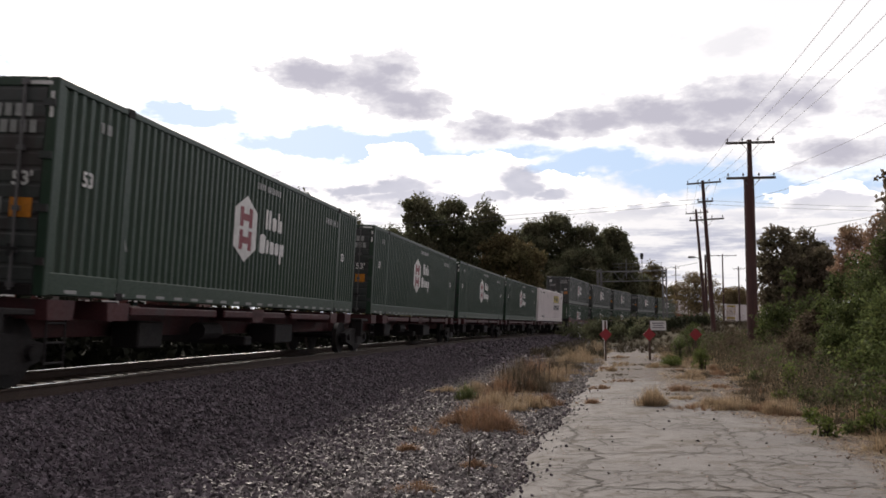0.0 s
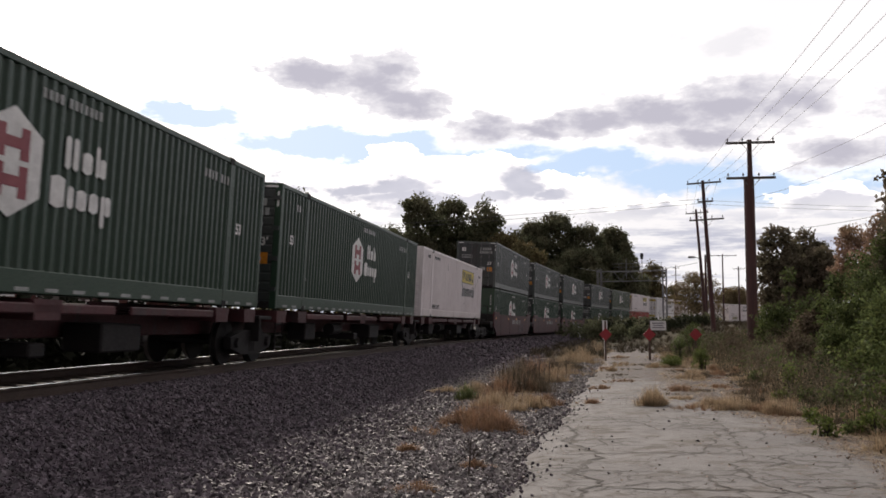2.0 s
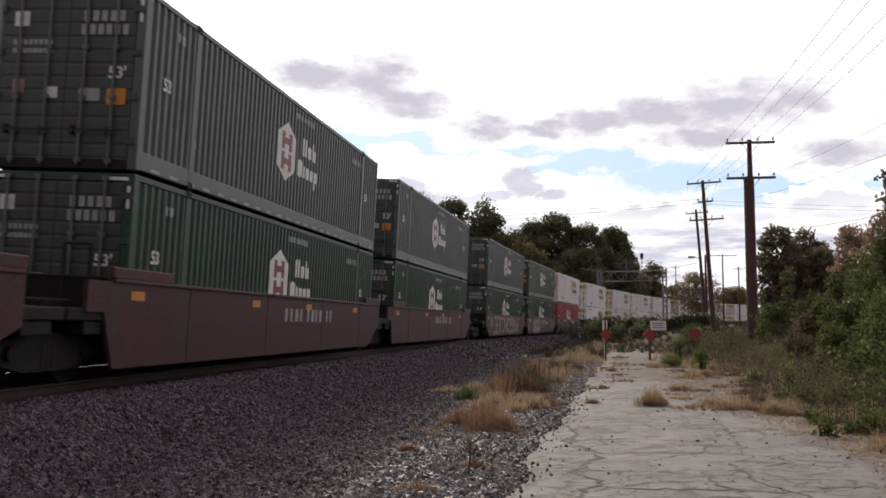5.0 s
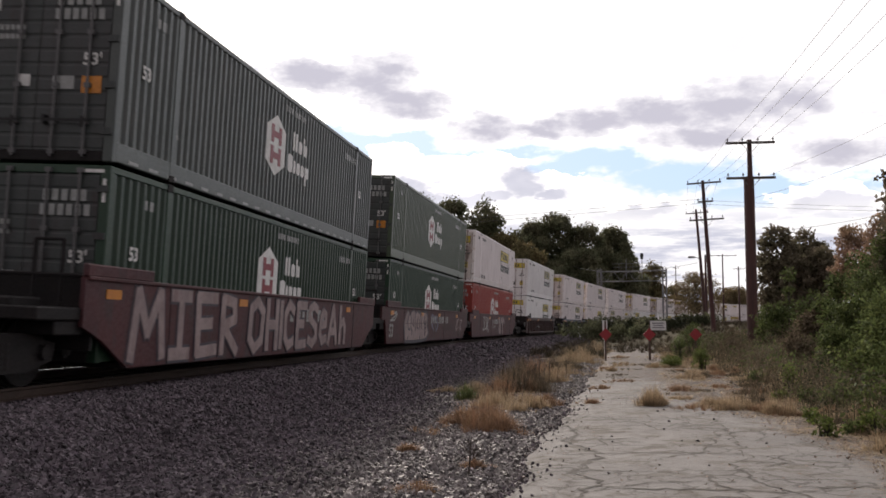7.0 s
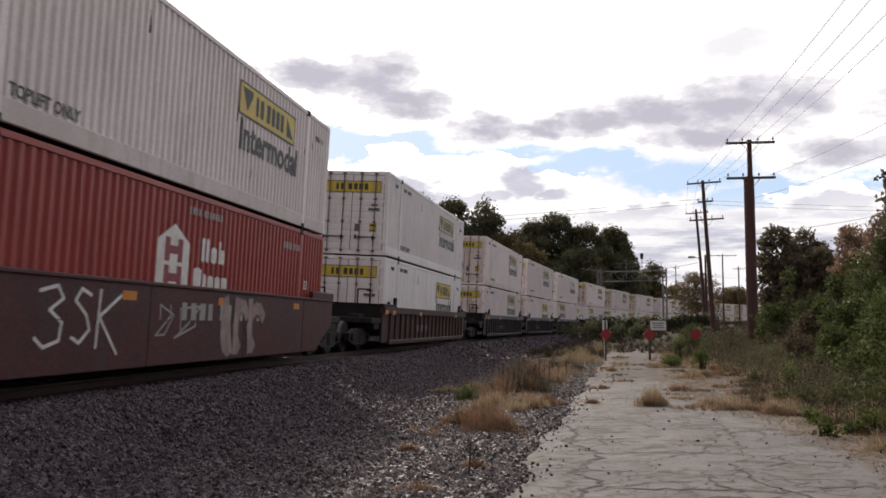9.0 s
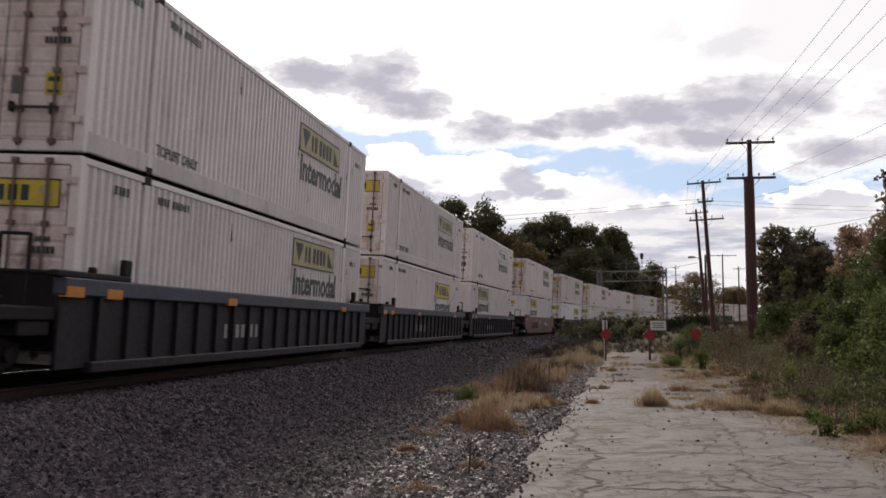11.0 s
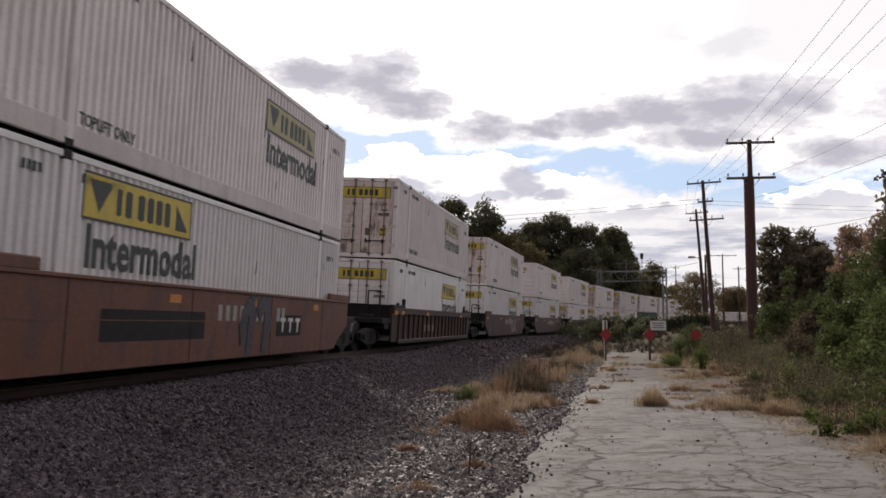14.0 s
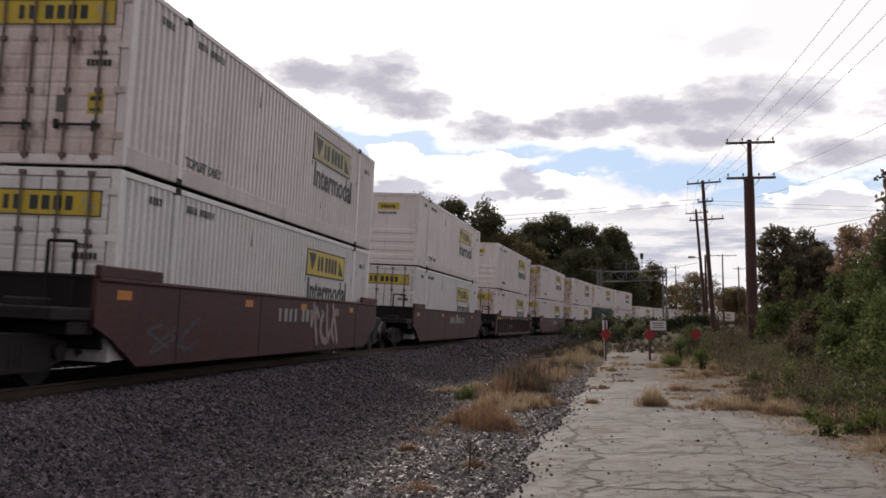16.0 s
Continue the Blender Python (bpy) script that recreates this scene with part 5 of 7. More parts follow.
for i, row in enumerate(TRAIN):
    if row[0] == "spine":
        spine_car(row[1], last=(row[1] in (83.11, 583.5)))
        place_container(row[2], row[1], 4.13 - 2.9)
    else:
        car = well_car(row[1], M[row[2]], row[3], LABELS[row[2]], row[4], i, SPRAY.get(row[1]))
        place_container(row[5], row[1], 0.30)
        place_container(row[6], row[1], 3.255)
        if row[1] == 205.69:
            part("graffiti", strokes([[(2.95, 1.30), (3.35, 1.38), (3.5, 1.22), (3.2, 1.06), (3.5, 0.9), (3.45, 0.66), (3.1, 0.58), (2.9, 0.70)],
                                 [(4.2, 1.28), (3.95, 1.36), (3.8, 1.2), (4.1, 1.0), (4.2, 0.8), (3.95, 0.62), (3.75, 0.7)],
                                 [(4.45, 1.36), (4.4, 0.55)], [(5.05, 1.3), (4.45, 0.98), (5.0, 0.45)]], 0.05, 1.434, 1.443), M["mark"], car, "white sprayed tag of three strokes")
        if row[1] == 167.04:
            sprayed = [[(10.5, 1.25), (10.2, 1.36), (9.85, 1.25), (9.85, 1.05), (10.4, 0.82), (10.45, 0.55), (10.15, 0.40), (9.8, 0.5)],
                       [(10.8, 0.85), (11.3, 0.9), (11.3, 1.12), (11.05, 1.2), (10.85, 1.05), (10.8, 0.65), (11.0, 0.45), (11.35, 0.52)],
                       [(11.6, 0.40), (12.0, 1.36), (12.4, 0.40)], [(11.75, 0.7), (12.25, 0.7)],
                       [(12.75, 1.36), (12.75, 0.40)], [(12.75, 0.85), (13.1, 0.98), (13.25, 0.8), (13.25, 0.40)],
                       [(0.7, 0.36), (0.85, 1.38), (1.2, 0.75), (1.6, 1.38), (1.75, 0.38)], [(2.05, 1.36), (2.75, 1.36)], [(2.4, 1.36), (2.4, 0.38), (2.05, 0.38), (2.75, 0.38)],
                       [(3.9, 1.36), (3.1, 1.36), (3.15, 0.38), (3.95, 0.42)], [(3.12, 0.88), (3.7, 0.9)], [(4.25, 0.36), (4.25, 1.36), (4.8, 1.3), (4.85, 0.98), (4.3, 0.85), (5.0, 0.36)],
                       [(6.1, 1.36), (5.75, 1.2), (5.7, 0.6), (6.0, 0.38), (6.4, 0.55), (6.45, 1.15), (6.1, 1.36)], [(6.75, 1.38), (6.75, 0.38)], [(7.35, 1.38), (7.35, 0.38)], [(6.75, 0.88), (7.35, 0.88)],
                       [(7.65, 1.36), (7.65, 0.40)], [(8.55, 1.2), (8.2, 1.36), (7.95, 1.1), (7.95, 0.6), (8.2, 0.4), (8.55, 0.5)], [(9.5, 1.34), (8.85, 1.34), (8.85, 0.4), (9.5, 0.42)], [(8.85, 0.9), (9.3, 0.9)]]
            part("graffiti", strokes(sprayed, 0.30, 1.436, 1.441), M["graffitidark"], car, "dark outline of sprayed letters")
            part("graffiti", strokes(sprayed, 0.21, 1.436, 1.451), M["graffiti"], car, "row of pale sprayed letters")
        if row[1] == 186.49:
            edge = [(2.0, 0.9), (2.35, 1.25), (2.6, 1.42), (3.0, 1.22), (3.3, 1.38), (3.75, 1.42), (4.05, 1.30), (4.4, 1.44), (4.85, 1.36), (5.2, 1.30), (5.6, 1.43), (6.1, 1.44), (6.4, 1.22),
                    (6.35, 0.85), (6.7, 0.55), (6.3, 0.30), (5.2, 0.24), (3.6, 0.23), (2.3, 0.25), (2.15, 0.55)]
            part("graffiti", strokes([edge + edge[:1]], 0.13, 1.436, 1.4405), M["graffitidark"], car, "dark outline round the sprayed block")
            part("graffiti", prism(bmesh.new(), edge, 1.436, 1.4425), M["graffiti"], car, "pale block of sprayed swollen shapes")
            part("graffiti", strokes([[(2.85, 1.30), (2.6, 1.0), (2.75, 0.72), (3.1, 0.70)], [(3.1, 1.32), (3.3, 1.0), (3.15, 0.78), (3.45, 0.66), (3.4, 0.50)], [(3.65, 1.05), (3.55, 0.9), (3.75, 0.84)],
                                      [(4.0, 1.30), (3.95, 0.95), (4.05, 0.68)], [(4.4, 1.12), (4.35, 0.80), (4.6, 0.72)], [(4.85, 1.36), (4.8, 1.05), (4.9, 0.70)], [(5.2, 1.30), (5.15, 0.98), (5.3, 0.70)],
                                      [(5.75, 1.20), (5.65, 0.98), (5.85, 0.90)], [(6.1, 1.02), (5.8, 0.72), (5.9, 0.45)], [(2.75, 0.42), (2.65, 0.25)], [(4.9, 0.40), (4.92, 0.25)]], 0.075, 1.436, 1.4445), M["graffitidark"], car, "dark inner lines of the sprayed shapes")
            graffiti_on(car, 1.44, 7.0, 8.6, 0.62, 1.42, 61, M["sprayblue"], 0.085)
            graffiti_on(car, 1.44, -0.2, 1.0, 1.0, 1.42, 62, M["markdim"], 0.06)
            graffiti_on(car, 1.44, 13.3, 14.7, 0.6, 1.3, 63, M["graffiti"], 0.06)
            part("patch", boxes((1.434, 1.4425, 9.8, 12.4, 0.62, 0.98)), M["darkbrown"], car, "dull brown painted-over patch")
            words("53", 0.62, M["markdim"], car, 1.4425, -0.25, 0.47)
        if row[1] == 315.43:
            for ya, yb in ((2.9, 6.6), (10.6, 12.4)):
                part("logo_plate", boxes((1.434, 1.443, ya, yb, 0.62, 1.10)), M["steel"], car, "dark painted panel behind the code")
            for yy in (10.85, 11.4, 11.95):
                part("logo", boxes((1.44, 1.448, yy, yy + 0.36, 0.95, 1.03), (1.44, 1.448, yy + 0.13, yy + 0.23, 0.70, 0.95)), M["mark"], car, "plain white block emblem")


# ---- poles and wires ----
def utility_pole(x, y, z, height, r, lean, arms, upper=None, label="tall weathered wooden utility pole with crossarms"):
    """arms: (height, half width, turn) of each crossarm. upper: height from which a thinner pole is spliced on."""
    p = thing("utility_pole", label, "utility pole", "poles along the lane", m=Matrix.Translation((x, y, z)) @ Matrix.Rotation(radians(lean), 4, "Y"))
    if upper:
        part("pole", rod(bmesh.new(), (0, 0, -0.5), (0, 0, upper), r, r * 0.93, n=14), M["timber"], p, "thick reddish lower pole")
        part("pole_extension", rod(bmesh.new(), (0.07, 0, upper - 1.2), (0.07, 0, height), r * 0.52, r * 0.40, n=12), M["timber"], p, "thin upper pole bolted on")
    else:
        part("pole", rod(bmesh.new(), (0, 0, -0.5), (0, 0, height), r, r * 0.62, n=12), M["timber"], p)
    for h, half, turn in arms:
        a = part("crossarm", boxes((-half, half, -0.06, 0.06, -0.06, 0.06), bevel=0.01), M["greytimber"], p)
        a.matrix_local = Matrix.Translation((0.05, -r * 0.7, h)) @ Matrix.Rotation(radians(turn), 4, "Z")
        br = bmesh.new()
        for sx in (-1, 1):
            rod(br, (sx * half * 0.38, -0.07, -0.03), (0, -0.02, -0.55), 0.016, n=5)
        part("brace", br, M["galv"], a)
        for k in (-0.93, -0.32, 0.32, 0.93):
            ins = bmesh.new()
            rod(ins, (k * half, 0, 0.06), (k * half, 0, 0.13), 0.018, n=6)
            rod(ins, (k * half, 0, 0.13), (k * half, 0, 0.21), 0.055, 0.04, n=8)
            rod(ins, (k * half, 0, 0.21), (k * half, 0, 0.26), 0.04, 0.015, n=8)
            part("insulator", ins, M["glassy"], a)
    return p


PA = (15.5, 46.8, 0.9)
PB = (20.0, 69.0, 0.6)
PC = (28.2, 100.0, 0.6)
utility_pole(*PA, 10.0, 0.28, 0.0, [(9.82, 1.2, -8), (8.02, 1.2, -8)], upper=8.1, label="dark reddish utility pole spliced with a thinner top")
utility_pole(*PB, 11.7, 0.19, -3.0, [(11.5, 1.25, -8), (10.1, 0.55, -8), (8.75, 1.25, -8)])
utility_pole(*PC, 13.4, 0.2, -3.8, [(13.0, 1.2, -8)])
utility_pole(39.5, 140, 0.6, 11.5, 0.22, 0, [(11.2, 0.2, 0)], label="plain dark wooden pole with no wires")
utility_pole(53.5, 178, 0.6, 14.5, 0.19, 0, [(14.2, 2.6, 0)], label="distant wooden utility pole with a wide arm")
utility_pole(63.5, 200, 0.6, 13.5, 0.2, 0, [(13.0, 1.3, 0)], label="distant wooden utility pole with one crossarm")
utility_pole(62.5, 250, 0.6, 17.0, 0.16, 0, [(14.3, 1.2, 0), (16.2, 0.8, 0)], label="far thin pole against the sky")


def wire(p, q, sag, r=0.011):
    """A hanging wire."""
    bm = bmesh.new()
    p, q = Vector(p), Vector(q)
    n = 14
    pts = []
    for i in range(n + 1):
        t = i / n
        c = p.lerp(q, t)
        c.z -= sag * 4 * t * (1 - t)
        pts.append(c)
    rings = [[bm.verts.new(c + Vector((r * math.cos(k * 2.0944), 0.3 * r * math.cos(k * 2.0944), r * math.sin(k * 2.0944)))) for k in range(3)] for c in pts]
    for a, b in zip(rings, rings[1:]):
        for k in range(3):
            bm.faces.new((a[k], a[(k + 1) % 3], b[(k + 1) % 3], b[k]))
    return solid("overhead_wire", bm, M["wire"], "thin dark overhead wire strung between the poles", "wire", "overhead wires")


NEAR = (9.2, 6.0, 0.6)
for k in (-1.1, -0.4, 0.4, 1.1):
    wire((PA[0] + k, PA[1], PA[2] + 10.0), (NEAR[0] + k, NEAR[1], 10.9), 0.5)
    wire((PA[0] + k, PA[1], PA[2] + 10.0), (PB[0] - 0.6 + k, PB[1], PB[2] + 11.7), 0.3)
    wire((PB[0] - 0.6 + k, PB[1], PB[2] + 11.7), (PC[0] - 0.9 + k, PC[1], PC[2] + 13.2), 0.4)
for k in (1.1,):
    wire((PA[0] + k, PA[1], PA[2] + 8.2), (NEAR[0] + 4.5, NEAR[1], 8.9), 0.5, 0.009)
wire((PA[0] + 0.2, PA[1], PA[2] + 7.0), (NEAR[0] + 7.0, NEAR[1] + 2, 8.6), 0.6, 0.010)
wire((PA[0] + 0.2, PA[1], PA[2] + 5.2), (22.6, 30.0, 7.2), 0.4, 0.010)
wire((PB[0] - 0.5, PB[1], PB[2] + 10.3), (-60, 150, 15.2), 0.6, 0.016)
wire((PB[0] - 0.5, PB[1], PB[2] + 10.0), (-60, 150, 14.9), 0.7, 0.016)
wire((PB[0] - 0.5, PB[1], PB[2] + 10.2), (60, 72, 11.0), 0.5, 0.012)
wire((PB[0] - 0.5, PB[1], PB[2] + 9.9), (60, 72, 10.7), 0.5, 0.012)
wire((PC[0] - 0.8, PC[1], PC[2] + 7.6), (24.0, 190, 14.4), 1.5, 0.03)


def street_light():
    lamp = thing("street_lamp", "small grey street lamp on a bracket arm", "street lamp", m=Matrix.Translation((PC[0] - 0.55, PC[1] - 0.2, PC[2] + 8.1)))
    part("arm", rod(bmesh.new(), (0, 0, -0.1), (-0.7, 0, 0.12), 0.04, n=6), M["galv"], lamp)
    part("lamp_head", boxes((-1.35, -0.65, -0.14, 0.14, -0.02, 0.2), bevel=0.05), M["galv"], lamp)


street_light()


# ---- signs at the lane's end ----
def diamond_sign(x, y, post, z=1.12, label="red diamond end-of-road marker on a rusty post"):
    g = ground_z(x, y)
    s = thing("road_marker", label, "road sign", "red diamond markers", m=Matrix.Translation((x, y, g)))
    if post:
        part("post", boxes((-0.035, 0.035, 0, 0.05, -0.3, post), bevel=0.008), M["post"], s)
    else:
        part("post", boxes((-0.03, 0.03, 0, 0.05, -0.3, 1.1), bevel=0.008), M["post"], s)
    h = 0.27
    bm = bmesh.new()
    prism(bm, [(-h, z - g), (0, z - g + h), (h, z - g), (0, z - g - h)], -0.012, 0.0)
    d = part("plate", bm, M["signred"], s)
    d.matrix_local = Matrix.Rotation(math.pi / 2, 4, "Z") @ Matrix.Translation((-0.0, 0, 0))
    return s


diamond_sign(6.79, 39.1, 1.72)
diamond_sign(8.62, 39.1, 1.5)
diamond_sign(10.55, 39.1, 0)


def notice_board():
    s = thing("notice_sign", "white rectangular sign with faint unreadable lines", "sign", m=Matrix.Translation((8.66, 39.16, ground_z(8.62, 39.1))))
    part("post", boxes((-0.03, 0.03, 0.02, 0.06, -0.3, 1.75), bevel=0.006), M["post"], s)
    part("board", boxes((0.02, 0.68, -0.0, 0.015, 1.32, 1.72), bevel=0.004), M["signwhite"], s)
    part("lettering", boxes((0.10, 0.60, -0.004, 0.0, 1.60, 1.645), (0.14, 0.56, -0.004, 0.0, 1.51, 1.55), (0.10, 0.6, -0.004, 0.0, 1.42, 1.46)), M["signblack"], s)


notice_board()
solid("marker_post", boxes((-0.11, 0.11, -0.02, 0.02, 0.9, 1.75), (-0.03, 0.03, 0.02, 0.06, -0.2, 1.7), bevel=0.006), M["signwhite"], "narrow white marker post behind the red marker", "marker post", m=Matrix.Translation((7.35, 42.5, ground_z(7.35, 42.5))))
for s_, l_ in ((98, 3.4), (118, 3.6)):
    solid("track_marker", boxes((-0.2, 0.2, -0.02, 0.02, 0.5, 1.3), (-0.04, 0.04, 0.02, 0.08, -0.2, 1.2), bevel=0.01), M["signwhite"], "small white trackside marker board", "marker post", m=Matrix.Translation(beside(s_, l_, ground_z(*beside(s_, l_, 0)[:2]))))


# ---- signal bridge over the track ----
def signal_bridge(s):
    a = heading(s)
    x, y = track_at(s)
    g = thing("signal_bridge", "galvanised lattice signal bridge spanning the railway", "signal bridge", m=Matrix.Translation((x, y, 0)) @ Matrix.Rotation(-a, 4, "Z"))
    L, R, z0, z1 = -1.7, 8.3, 8.35, 9.9
    for xx in (L, R):
        leg = bmesh.new()
        for dx in (-0.28, 0.28):
            for dy in (-0.5, 0.5):
                rod(leg, (xx + dx, dy, -0.2), (xx + dx, dy, z1 + 0.4), 0.07, n=6)
        for k in range(9):
            z = k * 1.15
            rod(leg, (xx - 0.28, -0.5, z), (xx + 0.28, -0.5, z + 1.15), 0.04, n=4)
            rod(leg, (xx + 0.28, 0.5, z), (xx - 0.28, 0.5, z + 1.15), 0.04, n=4)
        part("leg", leg, M["galv"], g)
    for dy in (-0.5, 0.5):
        for z in (z0, z1):
            part("chord", rod(bmesh.new(), (L - 0.2, dy, z), (R + 0.2, dy, z), 0.06, n=6), M["galv"], g)
        n = 9
        for i in range(n):
            xa, xb = L + (R - L) * i / n, L + (R - L) * (i + 1) / n
            part("brace", rod(bmesh.new(), (xa, dy, z0 if i % 2 else z1), (xb, dy, z1 if i % 2 else z0), 0.022, n=4), M["galv"], g)
    hr = bmesh.new()
    for z in (z1 + 0.6, z1 + 1.15):
        rod(hr, (L + 2.2, -0.7, z), (R - 0.2, -0.7, z), 0.03, n=5)
    for k in range(7):
        xx = L + 3.2 + (R - 0.4 - L - 3.2) * k / 6
        rod(hr, (xx, -0.7, z1), (xx, -0.7, z1 + 1.15), 0.03, n=5)
    part("handrail", hr, M["galv"], g)
    for xx in (2.6, 5.0):
        sg = part("signal_mast", rod(bmesh.new(), (xx, -0.6, z1 - 1.2), (xx, -0.6, z1 + 1.9), 0.06, n=6), M["galv"], g)
        hd = bmesh.new()
        rod(hd, (xx, -0.85, z1 + 2.3), (xx, -0.6, z1 + 2.3), 0.28, n=14)
        box(hd, xx - 0.2, xx + 0.2, -0.7, -0.45, z1 + 1.8, z1 + 2.7)
        part("signal_head", hd, M["rubber"], sg, "black signal head") if xx > 4 else None


signal_bridge(150)


# ---- buildings behind the track ----
def brick_tower():
    b = thing("brick_church", "dark red brick church with an arched louvred window", "building", m=Matrix.Translation((-23.0, 72, 0.1)) @ Matrix.Rotation(radians(8), 4, "Z"))
    part("wall", boxes((0, 4.1, 0, 9, 0, 10.2)), M["brick"], b)
    part("parapet", boxes((-0.15, 1.1, -0.15, 9.1, 10.2, 11.0), (-0.1, 4.2, -0.1, 0.5, 10.2, 10.45)), M["brick"], b)
    part("corner_turret", boxes((-0.3, 1.0, -0.3, 1.0, 0, 11.15), (-0.4, 1.1, -0.4, 1.1, 10.9, 11.15)), M["brick"], b)
    arch = [(1.9 + 0.75 * math.cos(math.pi * k / 10), 6.6 + 1.1 * math.sin(math.pi * k / 10)) for k in range(11)] + [(1.15, 3.6), (2.65, 3.6)]
    w = part("window", prism(bmesh.new(), [(y, z) for y, z in arch], -0.05, 0.03), M["shingle"], b)
    w.matrix_local = Matrix(((0, 1, 0, 0), (1, 0, 0, 0), (0, 0, 1, 0), (0, 0, 0, 1)))
    for k in range(14):
        part("louvre", boxes((1.25, 2.55, -0.12, 0.02, 3.7 + k * 0.2, 3.78 + k * 0.2)), M["trimwhite"], w).matrix_local = w.matrix_local.inverted()
    part("ledge", boxes((0.9, 2.9, -0.2, 0.02, 3.3, 3.55)), M["trimwhite"], b, "pale stone ledge")
    part("downpipe_box", boxes((0.2, 0.7, -0.25, 0.0, 5.9, 6.6)), M["trimwhite"], b)


brick_tower()


def gabled_house(x, y, w, d, h, rise, turn, mats, label, trim=True, chimney=True):
    b = thing("house", label, "house", "houses beyond the track", m=Matrix.Translation((x, y, 0.1)) @ Matrix.Rotation(radians(turn), 4, "Z"))
    wall = bmesh.new()
    ol = [(-w / 2, 0), (w / 2, 0), (w / 2, h), (0, h + rise), (-w / 2, h)]
    prism(wall, ol, 0, d)
    part("wall", wall, M[mats[0]], b).matrix_local = Matrix(((0, 1, 0, 0), (1, 0, 0, 0), (0, 0, 1, 0), (0, 0, 0, 1)))
    for sx in (-1, 1):
        rf = bmesh.new()
        o = [(0.0, h + rise + 0.15), (sx * (w / 2 + 0.4), h - rise * 0.4 / (w / 2) + 0.15), (sx * (w / 2 + 0.4), h - rise * 0.4 / (w / 2)), (0.0, h + rise)]
        prism(rf, o, -0.4, d + 0.4)
        part("roof", rf, M[mats[1]], b).matrix_local = Matrix(((0, 1, 0, 0), (1, 0, 0, 0), (0, 0, 1, 0), (0, 0, 0, 1)))
        if trim:
            tr = bmesh.new()
            o = [(0.0, h + rise + 0.18), (sx * (w / 2 + 0.42), h - rise * 0.42 / (w / 2) + 0.18), (sx * (w / 2 + 0.42), h - rise * 0.42 / (w / 2) - 0.22), (0.0, h + rise - 0.22)]
            prism(tr, o, -0.46, -0.40)
            part("gable_trim", tr, M["trimwhite"], b, "white gable board").matrix_local = Matrix(((0, 1, 0, 0), (1, 0, 0, 0), (0, 0, 1, 0), (0, 0, 0, 1)))
    for xx in (-w / 4, w / 4):
        win = part("window", boxes((xx - 0.5, xx + 0.5, -0.03, 0.02, h * 0.35, h * 0.35 + 1.4)), M["pane"], b)
        part("window_frame", boxes((xx - 0.6, xx + 0.6, -0.06, -0.01, h * 0.35 + 1.4, h * 0.35 + 1.52), (xx - 0.6, xx + 0.6, -0.09, -0.01, h * 0.35 - 0.12, h * 0.35), (xx - 0.6, xx - 0.5, -0.06, -0.01, h * 0.35, h * 0.35 + 1.4), (xx + 0.5, xx + 0.6, -0.06, -0.01, h * 0.35, h * 0.35 + 1.4)), M["trimwhite"], win)
    if chimney:
        part("chimney", boxes((w * 0.25, w * 0.25 + 0.7, d * 0.5, d * 0.5 + 0.7, h, h + rise + 0.9), (w * 0.25 - 0.08, w * 0.25 + 0.78, d * 0.5 - 0.08, d * 0.5 + 0.78, h + rise + 0.75, h + rise + 0.95)), M["brick"], b)


gabled_house(-22.6, 66, 3.7, 7, 4.7, 2.9, 24, ("brick", "shingle"), "low dark brick house with a white gable board", chimney=False)
gabled_house(-29.3, 76, 3.0, 6, 5.6, 2.2, 42, ("greytimber", "shingle"), "narrow pale grey house with a shingle roof", chimney=False)
gabled_house(-52.0, 104, 8, 10, 4.0, 3.0, 20, ("brick", "shingle"), "dark brick house with a grey shingle roof")


def brick_hall():
    """A long flat-roofed brick hall behind the church, with a stepped parapet."""
    b = thing("brick_hall", "long dark brick hall with a stepped flat parapet", "building", m=Matrix.Translation((-36.0, 86, 0.1)) @ Matrix.Rotation(radians(18), 4, "Z"))
    part("wall", boxes((-12, 8.5, 0, 10, 0, 8.6)), M["brick"], b)
    part("coping", boxes((-6.5, 8.7, -0.15, 0.25, 8.6, 8.8)), M["greytimber"], b, "pale stone coping")
    for x0, x1, z1 in ((-12.1, -9.6, 9.9), (-8.6, -6.4, 9.8)):
        part("parapet_block", boxes((x0, x1, -0.12, 0.6, 8.6, z1), (x0 - 0.08, x1 + 0.08, -0.2, 0.68, z1, z1 + 0.12)), M["brick"], b)
    for k in range(6):
        x0 = -10.6 + k * 3.1
        w = part("window", boxes((x0, x0 + 1.1, -0.03, 0.02, 4.2, 6.4)), M["pane"], b)
        part("window_sill", boxes((x0 - 0.1, x0 + 1.2, -0.14, -0.01, 4.02, 4.2)), M["trimwhite"], w)


brick_hall()


# ---- plants ----
def leaf_mesh(name, pts, size, mat, seed, flat=1.0):
    """Many small four-cornered leaves, folded along the middle, at the points given."""
    rg = np.random.default_rng(seed)
    n = len(pts)
    d = rg.normal(size=(n, 3))
    d[:, 2] *= flat
    d /= np.linalg.norm(d, axis=1)[:, None]
    e = np.cross(d, rg.normal(size=(n, 3)))
    e /= np.linalg.norm(e, axis=1)[:, None]
    e[:, 2] *= flat
    f = np.cross(d, e)
    s = (size * rg.uniform(0.6, 1.4, n))[:, None]
    p = np.asarray(pts)
    v = np.stack([p, p + d * s * 0.5 + e * s * 0.34 + f * s * 0.1, p + d * s, p + d * s * 0.5 - e * s * 0.34 + f * s * 0.1], axis=1).reshape(-1, 3)
    i = np.arange(n) * 4
    return fast_mesh(name, v, np.stack([i, i + 1, i + 2, i + 3], axis=1), mat)


